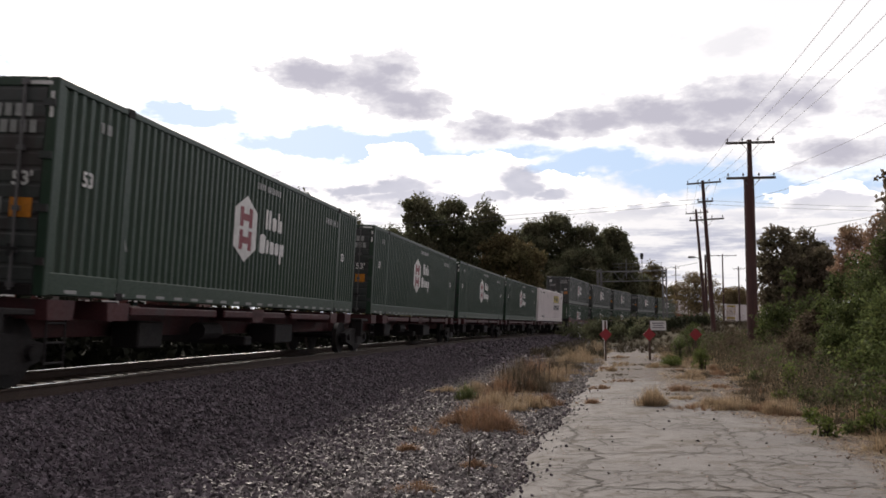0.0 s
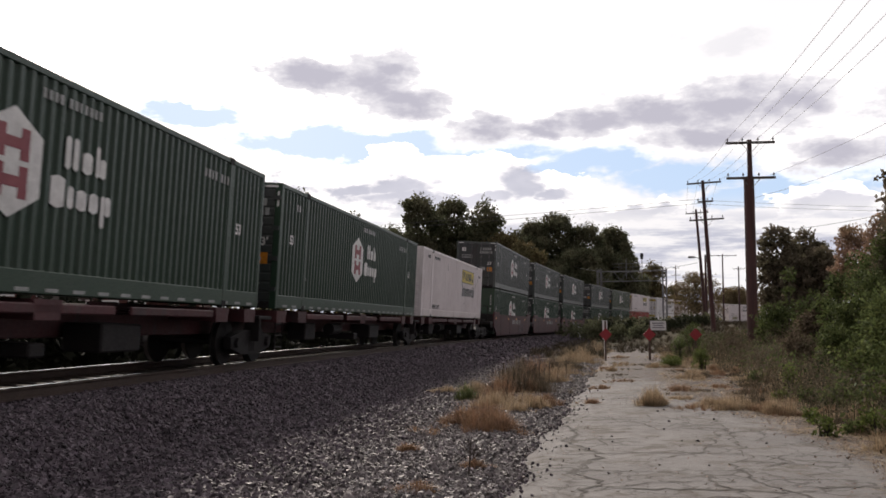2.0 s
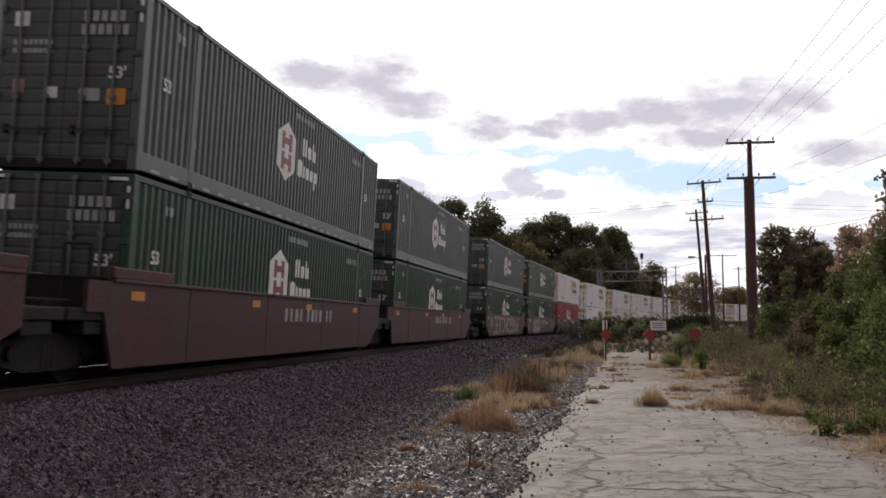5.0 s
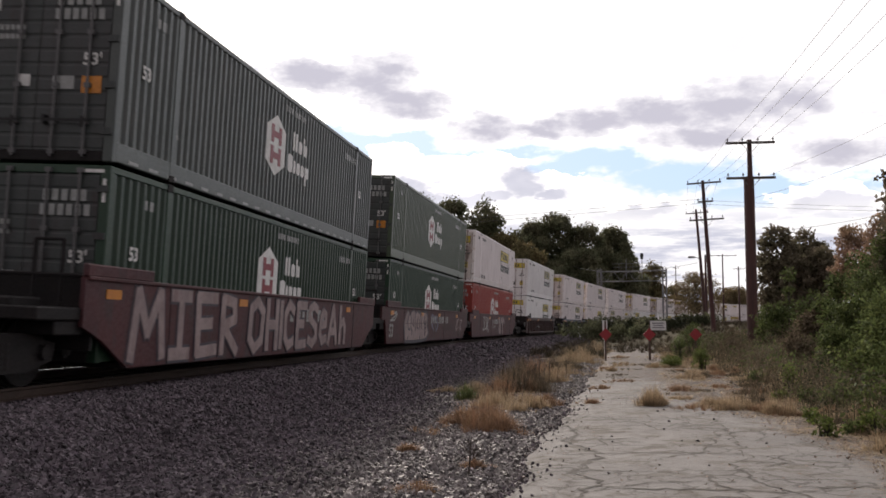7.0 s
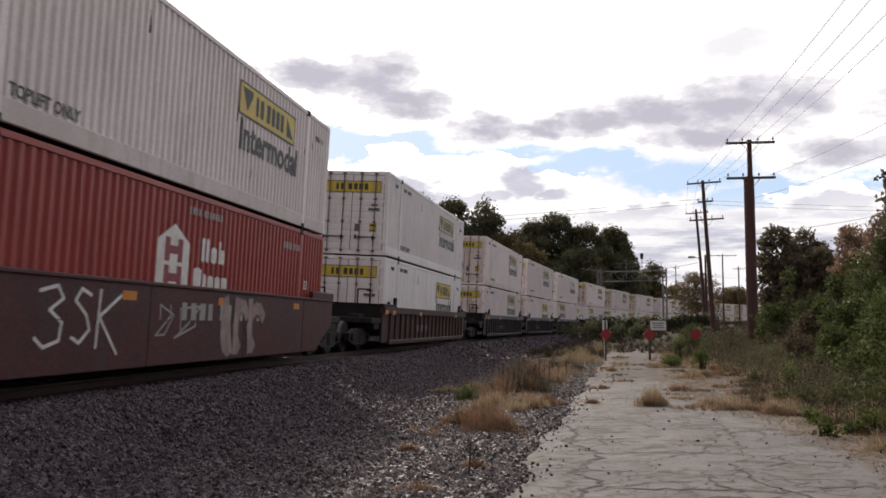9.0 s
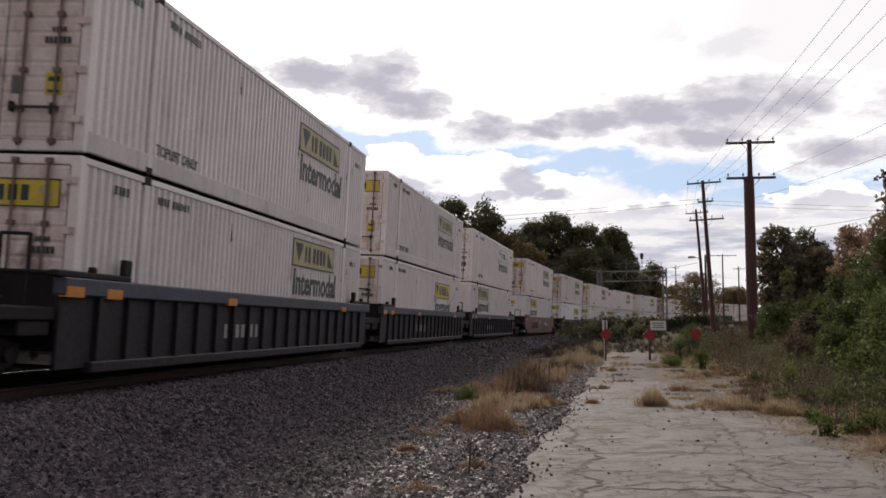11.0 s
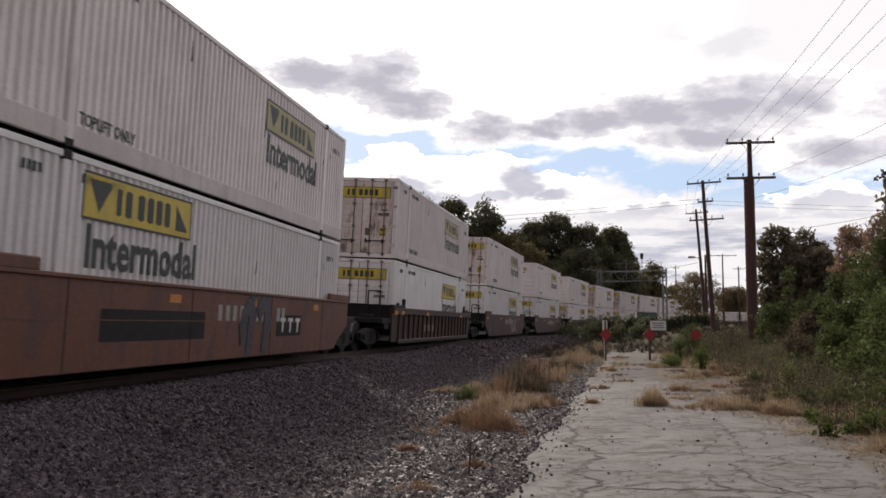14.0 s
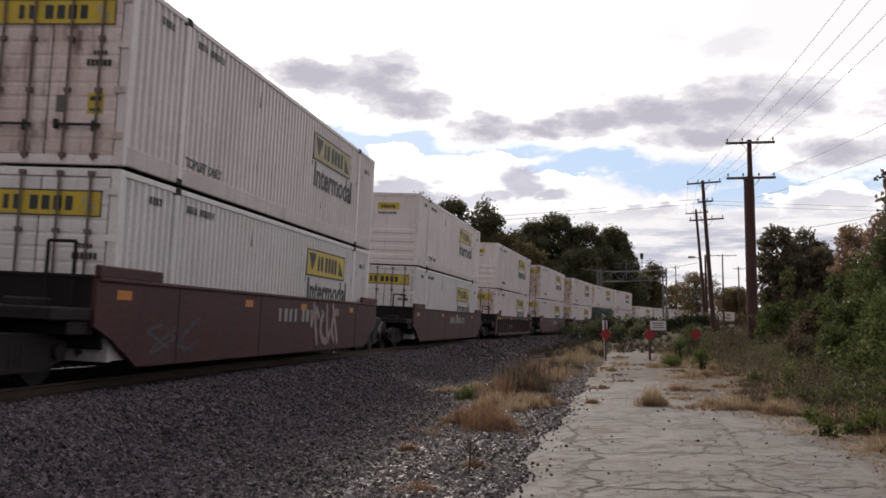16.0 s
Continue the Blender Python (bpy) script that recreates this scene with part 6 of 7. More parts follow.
def puff_points(puffs, per, rg, hollow=0.55):
    out = []
    for c, r in puffs:
        n = max(8, int(per * r[0] * r[2]))
        d = rg.normal(size=(n, 3))
        d /= np.linalg.norm(d, axis=1)[:, None]
        k = rg.uniform(hollow, 1.0, n) ** 0.6 * np.clip(rg.normal(1.0, 0.14, n), 0.5, 1.5)
        out.append(np.array(c) + d * k[:, None] * np.array(r))
    return np.concatenate(out)


def tree(x, y, height, width, mat, seed, label, leaf=0.55, per=70, trunk=0.25, low=0.28, z=None):
    """A tapered trunk with limbs, and an uneven crown of leaf clumps."""
    rg = np.random.default_rng(seed)
    z = 0.2 if z is None else z
    t = thing("tree", label, "tree", "trees", m=Matrix.Translation((x, y, z)))
    tr = bmesh.new()
    top = height * 0.62
    rod(tr, (0, 0, -0.3), (0.1, 0, height * low), trunk, trunk * 0.75, n=9)
    rod(tr, (0.1, 0, height * low), (0, 0.1, top), trunk * 0.75, trunk * 0.3, n=8)
    puffs = []
    k = int(34 + width * 2.0)
    for i in range(k):
        u = rg.uniform(0, 1)
        zz = height * (low + (1 - low) * (0.12 + 0.80 * u))
        rad = width / 2 * math.sqrt(max(0.08, 1 - (2 * (zz / height - low) / (1 - low) - 0.85) ** 2 * 0.85))
        a, q = rg.uniform(0, 2 * math.pi), rad * rg.uniform(0.3, 1.0)
        r = rg.uniform(0.07, 0.17) * width
        c = (q * math.cos(a), q * math.sin(a), min(zz, height - r * 0.7))
        puffs.append((c, (r, r, r * rg.uniform(0.6, 0.9))))
        if i % 2 == 0:
            rod(tr, (0.05, 0.05, height * rg.uniform(low, 0.5)), c, trunk * 0.28, trunk * 0.06, n=5)
    puffs.append(((0, 0, height * 0.78), (width * 0.28, width * 0.28, height * 0.20)))
    puffs.append(((0, 0, height * (low + 0.3)), (width * 0.40, width * 0.40, height * 0.26)))
    part("trunk", tr, M["bark"], t)
    part("crown", leaf_mesh("crown", puff_points(puffs, per, rg), leaf, M[mat], seed + 1), None, t)
    return t


def shrub(x, y, z, puffs, mat, seed, label, leaf=0.16, per=300, name="shrub", category="shrub"):
    rg = np.random.default_rng(seed)
    t = thing(name, label, category, "shrubs", m=Matrix.Translation((x, y, z)))
    st = bmesh.new()
    for c, r in puffs:
        rod(st, (c[0] * 0.3, c[1] * 0.3, -0.1), (c[0], c[1], c[2]), 0.03, 0.01, n=5)
    part("woody_base", st, M["bark"], t)
    part("leaves", leaf_mesh("leaves", puff_points(puffs, per, rg, 0.35), leaf, M[mat], seed), None, t)
    return t


def place_px(px, d):
    """x of a place d metres ahead at that bearing, counted in 1650ths of the distance."""
    return (px - 784) / 1650 * d


DARK, OLIVE, RUSTY = "tall dark green tree against the sky", "olive autumn tree with thin foliage", "rust-brown autumn tree with thinning leaves"
for k, (px, d, top, wpx, mat, lab) in enumerate([
        (745, 150, 340, 105, "leafdark", DARK), (800, 155, 345, 95, "leafdark", DARK), (858, 150, 350, 95, "leafdark", DARK),
        (690, 150, 395, 90, "leafdark", DARK), (625, 140, 372, 60, "leafdark", DARK), (575, 125, 380, 90, "leafdark", DARK), (530, 115, 332, 80, "leafdark", DARK), (465, 120, 372, 100, "leafdark", DARK),
        (390, 110, 372, 90, "leafdark", DARK), (215, 120, 405, 110, "leafdark", DARK), (320, 130, 410, 110, "leafdark", DARK),
        (890, 145, 405, 90, "leafolive", OLIVE), (930, 140, 425, 80, "leafolive", OLIVE),
        (945, 190, 385, 95, "leafdark", DARK), (990, 192, 374, 95, "leafdark", DARK), (1040, 190, 392, 95, "leafdark", DARK), (1085, 194, 402, 90, "leafdark", DARK), (1108, 200, 430, 60, "leafdark", DARK),
        (1020, 180, 440, 110, "leafdark", DARK), (1090, 205, 460, 110, "leafdark", DARK),
        (1155, 225, 462, 52, "leafolive", "dark olive tree beside the signal bridge"), (1135, 230, 480, 70, "leafdark", DARK)]):
    h = (576 - top) / 1650 * d + 1.3
    tree(place_px(px, d), d, h, wpx / 1650 * d, mat, 100 + k, lab, leaf=0.44, per=210, trunk=0.35, low=0.16)
tree(place_px(1232, 150), 150, 9.8, 8.0, "leafpale", 140, "pale olive-brown autumn tree beside the curve", leaf=0.26, per=150, low=0.26)
tree(place_px(1300, 330), 330, 15.0, 16, "leafpale", 141, "pale autumn tree in the distance", leaf=0.5, per=80)
tree(place_px(1195, 260), 260, 12.5, 8, "leafolive", 142, OLIVE, leaf=0.5, per=60)
for k, (px, d, top, wpx, mat, lab) in enumerate([
        (1375, 80, 396, 85, "leafbrown", RUSTY), (1425, 85, 402, 95, "leafbrown", RUSTY), (1460, 78, 432, 80, "leafbrown", RUSTY), (1400, 78, 450, 90, "leafbrown", RUSTY),
        (1512, 56, 392, 84, "leafrust", RUSTY), (1562, 50, 376, 92, "leafrust", RUSTY), (1602, 30, 285, 104, "leafbrown", RUSTY)]):
    h = (576 - top) / 1650 * d + 0.6
    tree(place_px(px, d), d, h, wpx / 1650 * d, mat, 160 + k, lab, leaf=0.30 if d > 60 else 0.16, per=430 if d > 60 else 700, trunk=0.2, low=0.12 if d > 60 else 0.25, z=0.9)


def vine_heap(px, d, top, wpx, seed, mat="leafvine", label="bush smothered in green vines", leaf=0.17, per=330):
    g = ground_z(place_px(px, d), d)
    h = (576 - top) / 1650 * d + 1.5 - g
    w = wpx / 1650 * d
    rnd = random.Random(seed)
    puffs = []
    for i in range(9):
        r = rnd.uniform(0.18, 0.32) * w
        zz = rnd.uniform(0.15, 0.95) * h
        q = w / 2 * (1 - 0.55 * zz / h) * rnd.uniform(0.2, 0.9)
        a = rnd.uniform(0, 6.28)
        puffs.append(((q * math.cos(a), q * math.sin(a) * 0.7, max(min(zz, h - r * 0.7), r * 0.5)), (r, r * 0.8, r * rnd.uniform(0.7, 1.1))))
    return shrub(place_px(px, d), d, g, puffs, mat, seed, label, leaf, per)


for k, (px, d, top, wpx) in enumerate([(1392, 45, 474, 44), (1375, 44, 535, 80), (1440, 42, 512, 100), (1485, 40, 486, 90), (1528, 34, 452, 100), (1572, 30, 420, 120), (1508, 37, 470, 60), (1460, 36, 520, 80), (1550, 29, 470, 90),
                                       (1612, 24, 430, 170), (1500, 30, 535, 120), (1560, 25, 510, 130), (1430, 36, 552, 90), (1545, 20, 610, 150), (1480, 27, 580, 100), (1360, 50, 552, 60), (1640, 18, 500, 220), (1415, 30, 592, 70), (1580, 17, 640, 120)]):
    vine_heap(px, d, top, wpx, 200 + k, mat="weed" if k in (12, 17) else "leafvine", leaf=0.12 if d > 30 else 0.085, per=1000 if d > 30 else 2000)
for k, (px, d, top, wpx, mat) in enumerate([(1243, 31, 604, 44, "leafbright"), (1200, 36, 592, 36, "leafvine"), (1300, 40, 578, 60, "weed"), (1225, 44, 574, 60, "leafvine"),
                                            (1452, 12.5, 738, 56, "leafbright"), (1430, 14.2, 722, 40, "leafbright"), (1500, 12.9, 742, 60, "leafvine"), (1545, 12.8, 720, 70, "leafbright"), (1185, 33, 640, 60, "leafbright"), (1395, 20, 650, 50, "leafbright"),
                                            (1520, 15.5, 688, 90, "leafvine"), (1565, 15, 672, 80, "leafbright"), (1480, 17, 668, 70, "leafvine"), (1375, 18.5, 692, 44, "leafbright"), (1425, 18, 676, 46, "leafvine"), (1330, 24, 655, 40, "leafvine")]):
    vine_heap(px, d, top, wpx, 240 + k, mat, "low leafy weed bush at the lane's edge", 0.05, 3600)
for k in range(14):
    s_ = 92 + k * 8.5
    l_ = 4.6 + 0.5 * math.sin(k * 2.1)
    x_, y_, _ = beside(s_, l_, 0)
    rnd = random.Random(k)
    shrub(x_, y_, ground_z(x_, y_), [((rnd.uniform(-3.5, 3.5), rnd.uniform(-2, 2), rnd.uniform(0.3, 0.9)), (1.6, 1.2, rnd.uniform(0.5, 0.9))) for _ in range(6)], "leafdark", 300 + k, "low dark hedge bush along the track", 0.3, 70)


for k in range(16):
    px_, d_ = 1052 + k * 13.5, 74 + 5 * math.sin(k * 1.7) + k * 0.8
    # two bushes in three take the leaf colour with shade painted in
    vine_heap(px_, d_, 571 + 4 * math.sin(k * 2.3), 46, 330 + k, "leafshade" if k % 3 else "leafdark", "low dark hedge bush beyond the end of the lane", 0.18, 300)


def far_woods():
    """Low woods and scrub that close the horizon, and scrub added on the far side of the track to stand in for shade.
    """
    rg = np.random.default_rng(55)
    pts = []
    for i in range(260):
        a = rg.uniform(-0.75, 0.75)
        d = rg.uniform(330, 420)
        r = rg.uniform(4, 8)
        n = 60
        q = rg.normal(size=(n, 3))
        q /= np.linalg.norm(q, axis=1)[:, None]
        pts.append(np.array((d * math.sin(a), d * math.cos(a), rg.uniform(1, 5))) + q * np.array((r, r, r * 0.55)))
    tagged(new("far_woods", leaf_mesh("far_woods", np.concatenate(pts), 2.6, M["leafolive"], 56)), "distant low woods along the horizon", "woods", kind="stuff")
    # scrub added to darken the gap under the cars; its colour carries the shade
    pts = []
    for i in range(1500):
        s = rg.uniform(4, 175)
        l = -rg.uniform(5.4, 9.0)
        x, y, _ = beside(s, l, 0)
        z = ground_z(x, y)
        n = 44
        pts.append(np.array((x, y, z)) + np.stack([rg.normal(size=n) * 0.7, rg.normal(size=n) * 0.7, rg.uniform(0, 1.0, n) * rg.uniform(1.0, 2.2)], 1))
    tagged(new("trackside_scrub", leaf_mesh("trackside_scrub", np.concatenate(pts), 0.34, M["scrub"], 57)), "added dense scrub beyond the track, shade painted into its leaves", "scrub", kind="stuff")


far_woods()


def blades(pts, height, spread, mat, seed, name, width=0.012, per=40, reach=None):
    """Clumps of thin bent blades, taller in the middle where a reach is given."""
    rg = np.random.default_rng(seed)
    p = np.repeat(np.asarray(pts, float), per, axis=0)
    n = len(p)
    a = rg.uniform(0, 2 * math.pi, n)
    lean = rg.uniform(0.05, 1.0, n) ** 1.3 * spread
    h = height * rg.uniform(0.25, 1.15, n)
    if reach:
        h *= 0.35 + 0.75 * np.exp(-((p[:, 0] / reach) ** 2 + (p[:, 1] / reach) ** 2) * 2.2)
    d = np.stack([np.cos(a), np.sin(a), np.zeros(n)], 1)
    base = p + d * (rg.uniform(0, 0.3, n) * spread)[:, None]
    sd = np.stack([-np.sin(a), np.cos(a), np.zeros(n)], 1) * (width * rg.uniform(0.5, 1.3, n))[:, None]
    up = np.array([0, 0, 1.0])
    mid = base + d * (lean * 0.35)[:, None] + up * (h * 0.62)[:, None]
    tip = base + d * lean[:, None] + up * (h * (1 - 0.45 * rg.uniform(0, 1, n)))[:, None]
    v = np.stack([base - sd, base + sd, mid + sd * 0.7, mid - sd * 0.7, tip], axis=1).reshape(-1, 3)
    i = np.arange(n) * 5
    faces = [(q, q + 1, q + 2, q + 3) for q in i.tolist()] + [(q + 3, q + 2, q + 4) for q in i.tolist()]
    return fast_mesh(name, v, faces, mat)


def grass_clump(x, y, h, w, mat, seed, label, n=14, per=60):
    rnd = random.Random(seed)
    pts = [(rnd.gauss(0, w * 0.30), rnd.gauss(0, w * 0.26), 0) for _ in range(n)]
    ob = tagged(new("grass_clump", blades(pts, h, 0.55 * h + 0.08, M[mat], seed, "grass_clump", 0.0035, per, w * 0.6)), label, "grass clump", "dry grass clumps")
    ob.location = (x, y, max(ground_z(x, y), road_z(x, y) if road_left(y) < x < road_right(y) else -1) - 0.01)


# clumps of grass by bearing, nearness, height and width
def clump_at(px, py, hpx, wpx, mat, seed, label, n=14, per=60):
    d = 1650 * 1.45 / (py - 576)
    x = place_px(px, d)
    grass_clump(x, d, hpx / 1650 * d, wpx / 1650 * d, mat, seed, label, n, per)


STRAW, RUSTG = "tuft of dry straw-coloured grass", "tuft of rust-brown dry grass on the gravel"
# on the gravel between track and lane
for k, (px, py, hp, wp, mt) in enumerate([
        (845, 752, 48, 110, "rustgrass"), (880, 748, 40, 60, "rustgrass"), (810, 742, 34, 50, "rustgrass"), (738, 852, 26, 60, "rustgrass"), (722, 790, 18, 40, "rustgrass"), (840, 815, 20, 40, "rustgrass"),
        (880, 705, 34, 80, "straw"), (930, 710, 34, 60, "straw"), (840, 690, 26, 60, "straw"), (950, 690, 36, 60, "weed"), (900, 680, 34, 90, "rustgrass"), (975, 672, 34, 60, "straw"),
        (1000, 660, 30, 50, "straw"), (940, 660, 36, 70, "rustgrass"), (985, 645, 24, 60, "straw"), (1035, 640, 22, 60, "straw"), (1025, 622, 16, 60, "straw"), (1050, 612, 14, 50, "straw")]):
    clump_at(px, py, hp, wp, mt, 400 + k, STRAW if mt == "straw" else RUSTG, n=26, per=34)
# along and on the lane
for k, (px, py, hp, wp, mt) in enumerate([
        (1000, 625, 16, 50, "straw"), (790, 690, 16, 50, "straw"), (1148, 716, 34, 36, "straw"), (1155, 712, 28, 30, "straw"), (1275, 722, 24, 50, "straw"), (1310, 722, 28, 60, "straw"),
        (1350, 725, 26, 50, "rustgrass"), (1200, 690, 16, 50, "rustgrass"), (1215, 668, 16, 60, "straw"), (1160, 650, 14, 40, "straw"), (1080, 655, 12, 40, "straw"), (1060, 685, 10, 40, "rustgrass"),
        (1045, 710, 12, 26, "rustgrass"), (1100, 645, 10, 50, "straw"), (1240, 650, 22, 70, "straw"), (1180, 632, 16, 60, "straw"), (925, 690, 40, 60, "rustgrass"), (965, 710, 30, 40, "rustgrass")]):
    clump_at(px, py, hp, wp, mt, 440 + k, STRAW if mt == "straw" else RUSTG, n=26, per=34)
for k, (px, py, hp, wp, mt) in enumerate([(905, 690, 62, 60, "weed"), (935, 680, 60, 60, "weed"), (955, 668, 52, 60, "rustgrass"), (975, 655, 40, 50, "weed"), (920, 665, 50, 70, "weed"), (1005, 650, 34, 40, "weed"),
                                          (870, 712, 36, 60, "straw"), (905, 722, 26, 60, "straw"), (945, 716, 30, 50, "straw"), (885, 700, 56, 60, "rustgrass"), (1030, 632, 26, 50, "straw"), (1055, 622, 20, 50, "straw"), (1010, 638, 26, 50, "straw"),
                                          (860, 745, 56, 70, "rustgrass"), (830, 742, 46, 50, "rustgrass"), (885, 752, 44, 40, "rustgrass"), (1150, 714, 44, 34, "straw"), (1290, 716, 34, 60, "straw"), (1330, 718, 38, 60, "weed"), (1365, 728, 34, 50, "straw"), (1250, 716, 22, 40, "straw")]):
    clump_at(px, py, hp, wp, mt, 500 + k, "tall clump of dead brown weeds" if mt == "weed" else STRAW if mt == "straw" else RUSTG, n=26, per=34)
rnd = random.Random(61)
for k in range(84):
    y_ = 10.5 + 34 * (k / 84) ** 1.2
    x_ = clean_right(y_) + rnd.uniform(0.3, 1.0) * (road_right(y_) - clean_right(y_) + 0.8)
    mt = rnd.choice(("straw", "straw", "weed", "rustgrass"))
    grass_clump(x_, y_, rnd.uniform(0.08, 0.34), rnd.uniform(0.3, 0.9), mt, 600 + k, "tuft of dry grass spilling over the lane's edge", 20, 26)
for k in range(46):
    y_ = 15.5 + 29 * (k / 46) ** 1.1
    x_ = road_left(y_) + rnd.uniform(0.35 if y_ > 24 else 1.9, 4.3)
    mt = rnd.choice(("rustgrass", "weed", "weed", "straw"))
    grass_clump(x_, y_, rnd.uniform(0.05, 0.16), rnd.uniform(0.5, 1.3), mt, 700 + k, "low mat of dead brown growth in the lane's cracks", 26, 22)
clump_at(822, 700, 40, 40, "leafvine", 470, "green weed tuft beside the gravel", 12, 50)
# dead upright stalks
for k, (px, py, hp) in enumerate([(828, 830, 62), (834, 812, 30), (888, 690, 50), (925, 700, 40), (905, 700, 46), (1000, 670, 36), (960, 690, 44), (915, 688, 56), (932, 684, 60), (944, 690, 50), (952, 686, 58), (970, 680, 52), (985, 672, 44), (895, 702, 38), (868, 704, 34)]):
    d = 1650 * 1.45 / (py - 576)
    x, h = place_px(px, d), hp / 1650 * d
    rnd = random.Random(k)
    stalk = thing("dead_weed_stalk", "dry dark weed stalk standing in the gravel", "weed", "weed stalks", m=Matrix.Translation((x, d, ground_z(x, d))))
    part("stem", rod(bmesh.new(), (0, 0, -0.05), (0.03, 0, h), 0.010, 0.006, n=5), M["bark"], stalk)
    for i in range(9):
        z = h * rnd.uniform(0.3, 0.97)
        a = rnd.uniform(0, 6.28)
        part("twig", rod(bmesh.new(), (0.03 * z / h, 0, z), (0.03 * z / h + 0.12 * math.cos(a), 0.12 * math.sin(a), z + 0.1), 0.005, 0.003, n=4), M["bark"], stalk)


def weeds():
    """The rank growth on the bank: blades and small leaves."""
    rg = np.random.default_rng(77)
    pts, dry, beyond = [], [], []
    while len(pts) < 3000:
        y = 9 + 45 * rg.uniform() ** 1.4
        r = rg.uniform(0.2, 14)
        x = road_right(y) + r
        patch = noise.noise(Vector((x * 0.55, y * 0.40, 11.0)))
        p = (x, y, ground_z(x, y) - 0.45 * min(max(0.35 - patch, 0.0), 0.8))
        pts.append(p)
        if rg.uniform() < 0.75 * math.exp(-r / 3.0) + 0.12:
            dry.append(p)
    while len(beyond) < 1500:
        y = 44 + 70 * rg.uniform() ** 1.3
        x = track_at(y)[0] + 5 + rg.uniform(0, 26)
        if y < 49 and -0.2 < x - road_left(y) < 2.9:
            continue
        beyond.append((x, y, ground_z(x, y)))
    tagged(new("bank_weeds", blades(pts, 0.75, 0.55, M["weed"], 78, "bank_weeds", 0.006, 18)), "rank brown and green weeds covering the bank", "weeds", kind="stuff")
    tagged(new("dry_bank_grass", blades(dry, 0.5, 0.5, M["straw"], 88, "dry_bank_grass", 0.004, 26)), "dry straw grass at the foot of the bank", "grass", kind="stuff")
    tagged(new("far_weeds", blades(beyond, 0.45, 0.6, M["darkweed"], 89, "far_weeds", 0.02, 22)), "brown weeds beyond the end of the lane", "weeds", kind="stuff")
    n = 24
    lp = np.repeat(np.array(pts), n, axis=0) + rg.normal(size=(len(pts) * n, 3)) * np.array([0.4, 0.4, 0.0]) + np.array([0, 0, 1]) * rg.uniform(0.05, 0.8, (len(pts) * n, 1))
    tagged(new("bank_leaves", leaf_mesh("bank_leaves", lp, 0.06, M["weed"], 79)), "small mixed brownish leaves of the weedy bank", "weeds", kind="stuff")
    leafy = np.array([noise.noise(Vector((q[0] * 0.6, q[1] * 0.45, 21.0))) for q in lp])
    pick = lp[(rg.uniform(size=len(lp)) < np.clip(0.25 + 1.6 * leafy, 0.0, 0.95)) & (lp[:, 0] - 0.2 * lp[:, 1] > 3.2)]
    tagged(new("bank_green_leaves", leaf_mesh("bank_green_leaves", pick, 0.085, M["leafvine"], 80)), "scattered green leaves among the weeds", "weeds", kind="stuff")
    lit = []
    while len(lit) < 14000:
        y = 7 + 36 * rg.uniform() ** 1.4
        x = clean_right(y) + rg.uniform(-0.3, 1.0) * (road_right(y) - clean_right(y) + 0.6) if rg.uniform() < 0.85 else road_left(y) + rg.uniform(-0.3, 4.2)
        if rg.uniform() < 0.3 and y > 18:
            x = road_left(y) + rg.uniform(-0.3, 4.2)
        lit.append((x, y, max(ground_z(x, y), road_z(x, y) if road_left(y) < x < road_right(y) else -1) + 0.012))
    twigs = []
    while len(twigs) < 2300:
        y = 7.5 + 26 * rg.uniform() ** 1.3
        x = clean_right(y) + rg.uniform(-0.1, 1.0) * (road_right(y) - clean_right(y) + 0.5)
        twigs.append((x, y, max(ground_z(x, y), road_z(x, y) if x < road_right(y) else -1) + 0.006))
    tagged(new("dry_twigs", blades(twigs, 0.03, 0.42, M["straw"], 90, "dry_twigs", 0.004, 7)), "flattened straw and twigs along the lane's edge", "twigs", kind="stuff")
    tagged(new("leaf_litter", leaf_mesh("leaf_litter", np.array(lit), 0.032, M["litter"], 81, flat=0.22)), "dry leaf litter and twigs strewn over the lane", "leaf litter", kind="stuff")


weeds()


# ---- loose stones ----
def stones(pts, size, mat, seed, name, label):
    """Angular stones, twelve triangles each."""
    rg = np.random.default_rng(seed)
    n = len(pts)
    cube = np.array([(x, y, z) for x in (-1, 1) for y in (-1, 1) for z in (-1, 1)], float)
    quads = np.array([(0, 1, 3, 2), (4, 6, 7, 5), (0, 4, 5, 1), (2, 3, 7, 6), (0, 2, 6, 4), (1, 5, 7, 3)])
    sc = size * rg.uniform(0.5, 1.3, (n, 1)) * rg.uniform(0.6, 1.2, (n, 3))
    v = cube[None] * (1 + rg.uniform(-0.45, 0.3, (n, 8, 3)))
    v = v * sc[:, None, :] * 0.5
    q = rg.normal(size=(n, 4))
    q /= np.linalg.norm(q, axis=1)[:, None]
    w, x, y, z = q.T
    R = np.stack([np.stack([1 - 2 * (y * y + z * z), 2 * (x * y - z * w), 2 * (x * z + y * w)], -1), np.stack([2 * (x * y + z * w), 1 - 2 * (x * x + z * z), 2 * (y * z - x * w)], -1), np.stack([2 * (x * z - y * w), 2 * (y * z + x * w), 1 - 2 * (x * x + y * y)], -1)], 1)
    v = np.einsum("nij,nkj->nki", R, v) + np.asarray(pts)[:, None, :]
    f = (quads[None] + (np.arange(n) * 8)[:, None, None]).reshape(-1, 4)
    tagged(new(name, fast_mesh(name, v.reshape(-1, 3), f, mat)), label, "gravel", kind="stuff")


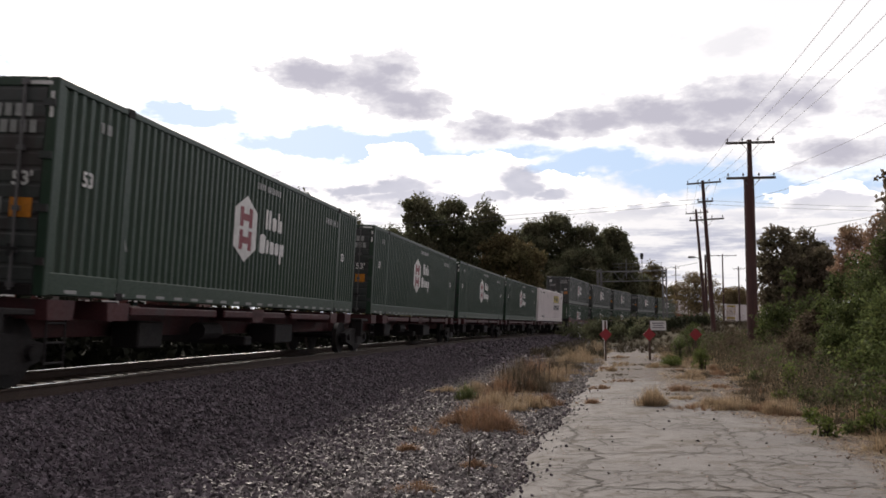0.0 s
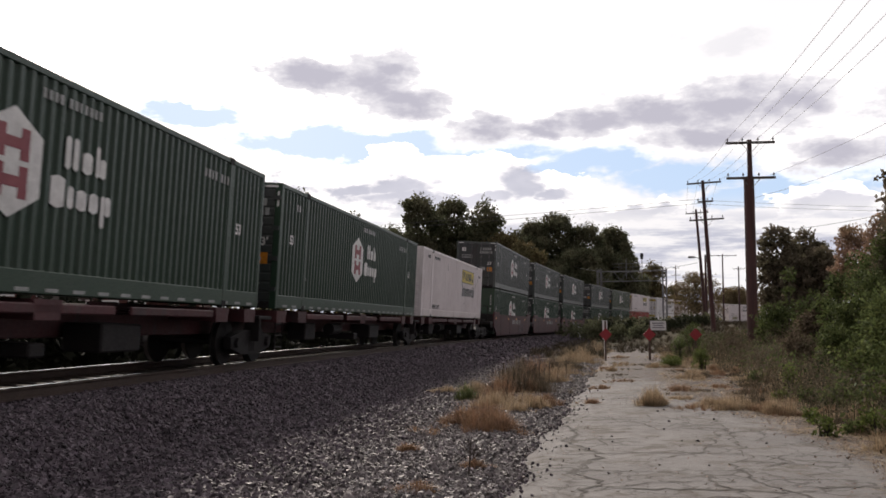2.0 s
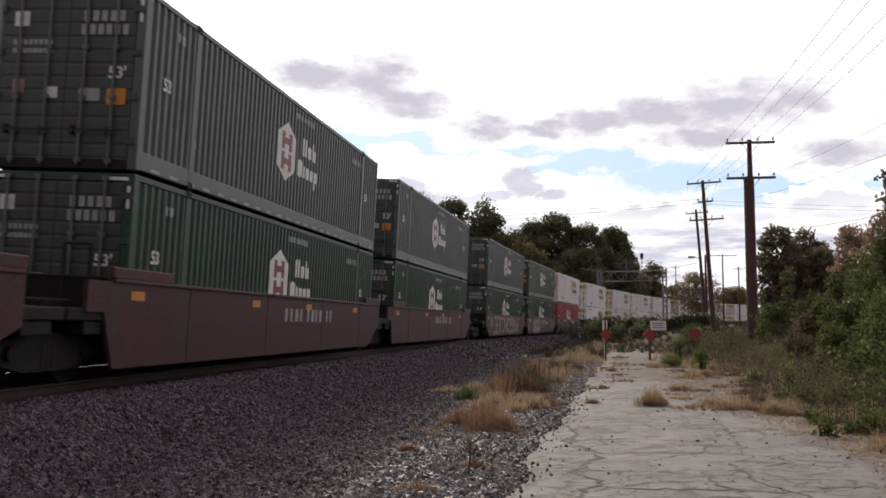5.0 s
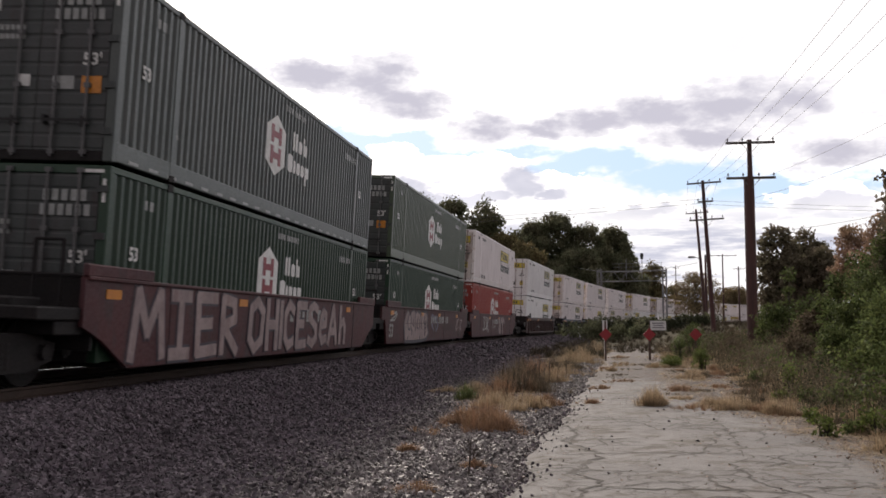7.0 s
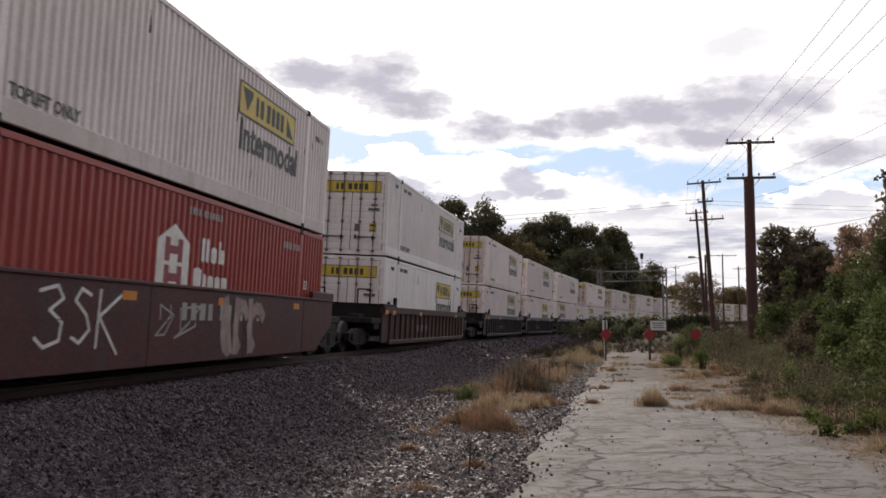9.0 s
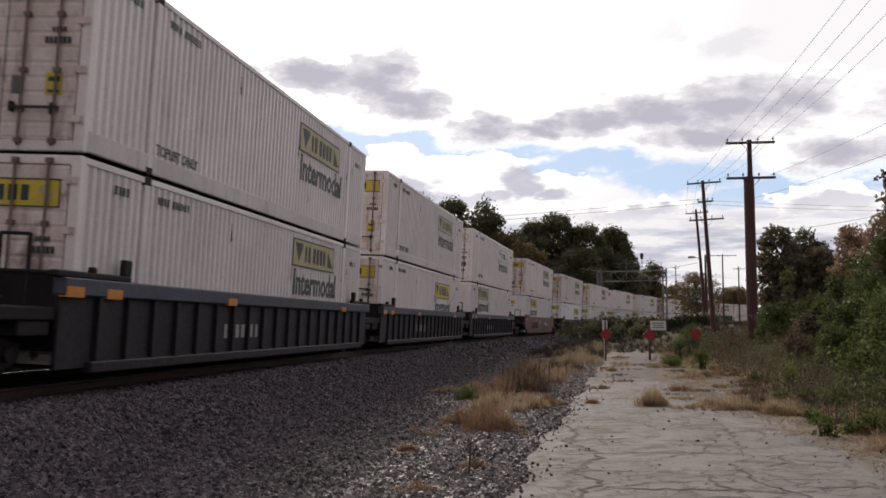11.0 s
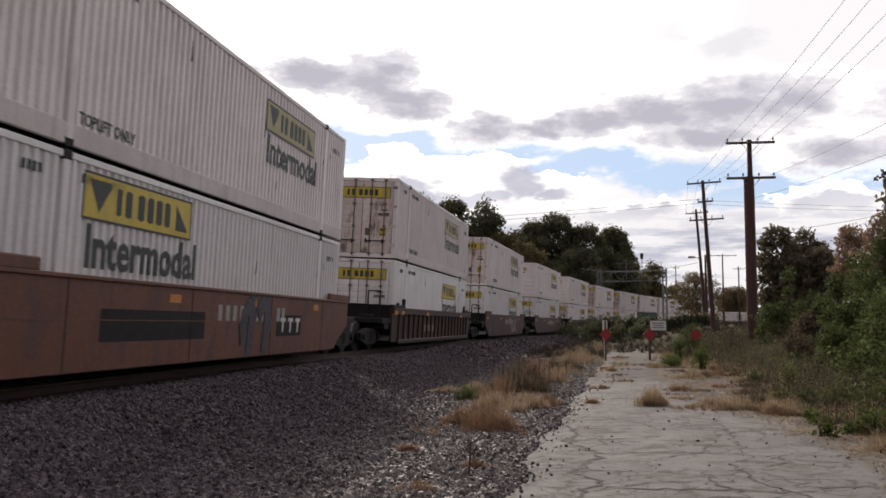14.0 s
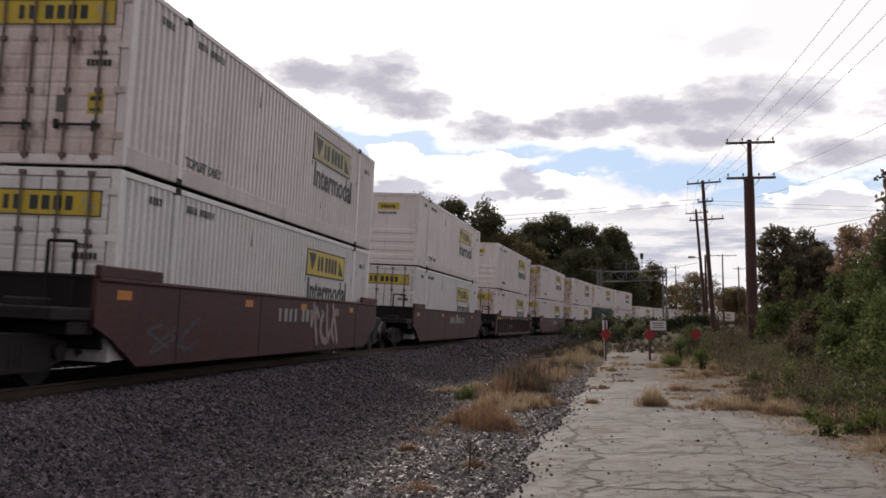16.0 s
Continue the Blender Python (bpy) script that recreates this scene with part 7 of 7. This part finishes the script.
def scatter_stones():
    rg = np.random.default_rng(9)
    pts, pale = [], []
    while len(pts) < 62000:
        y = 6.5 + 36 * rg.uniform() ** 1.9
        a = road_left(y)
        x = a + 0.06 - 10.7 * rg.uniform()
        if x / y < -0.52 or x < -9:
            continue
        l = lateral(x, y)
        if l < 1.0:
            continue
        if l < 5.0 + rg.normal() * 0.5:
            pts.append((x, y, ground_z(x, y) + 0.008))
        elif len(pale) < 48000 or y < 13:
            pale.append((x, y, max(ground_z(x, y), -0.03 + 0.21 * max(x - a, -0.05)) + 0.006))
    stones(np.array(pts), 0.046, M["stone"], 10, "ballast_stones", "dark grey crushed stone ballast")
    stones(np.array(pale), 0.036, M["palestone"], 11, "gravel_stones", "pale grey gravel beside the lane")
    far = []
    while len(far) < 9000:
        q = rg.uniform(38, 130)
        l = rg.uniform(1.3, 5.8)
        x, y, _ = beside(q, l, 0)
        far.append((x, y, ground_z(x, y) + 0.01))
    stones(np.array(far), 0.13, M["stone"], 14, "far_ballast_stones", "dark grey ballast along the distant track")
    edge = []
    for i in range(260):
        y = 7 + 16 * rg.uniform() ** 1.3
        x = road_left(y) + abs(rg.normal()) * 0.16
        edge.append((x, y, road_z(x, y) + 0.008))
    for i in range(30):
        y = 7 + 16 * rg.uniform()
        x = road_left(y) + rg.uniform(0.2, 3.8)
        edge.append((x, y, road_z(x, y) + 0.006))
    stones(np.array(edge), 0.024, M["stone"], 12, "road_crumbs", "loose dark crumbs scattered on the lane")


scatter_stones()


# ---- the train runs ----
def motions():
    times = [0.4 * i for i in range(41)]
    for ob, s, offset in MOVERS:
        walk(ob, [(t, on_track(s - gone(t)) @ offset) for t in times])
    first = WHEELSETS[0]
    walk(first, [(i / 30, Matrix.Rotation(gone(i / 30) / 0.483, 4, "X")) for i in range(481)])
    for w in WHEELSETS[1:]:
        w.rotation_mode = "QUATERNION"
        w.animation_data_create()
        w.animation_data.action = first.animation_data.action
        w.animation_data.action_slot = first.animation_data.action_slot


motions()
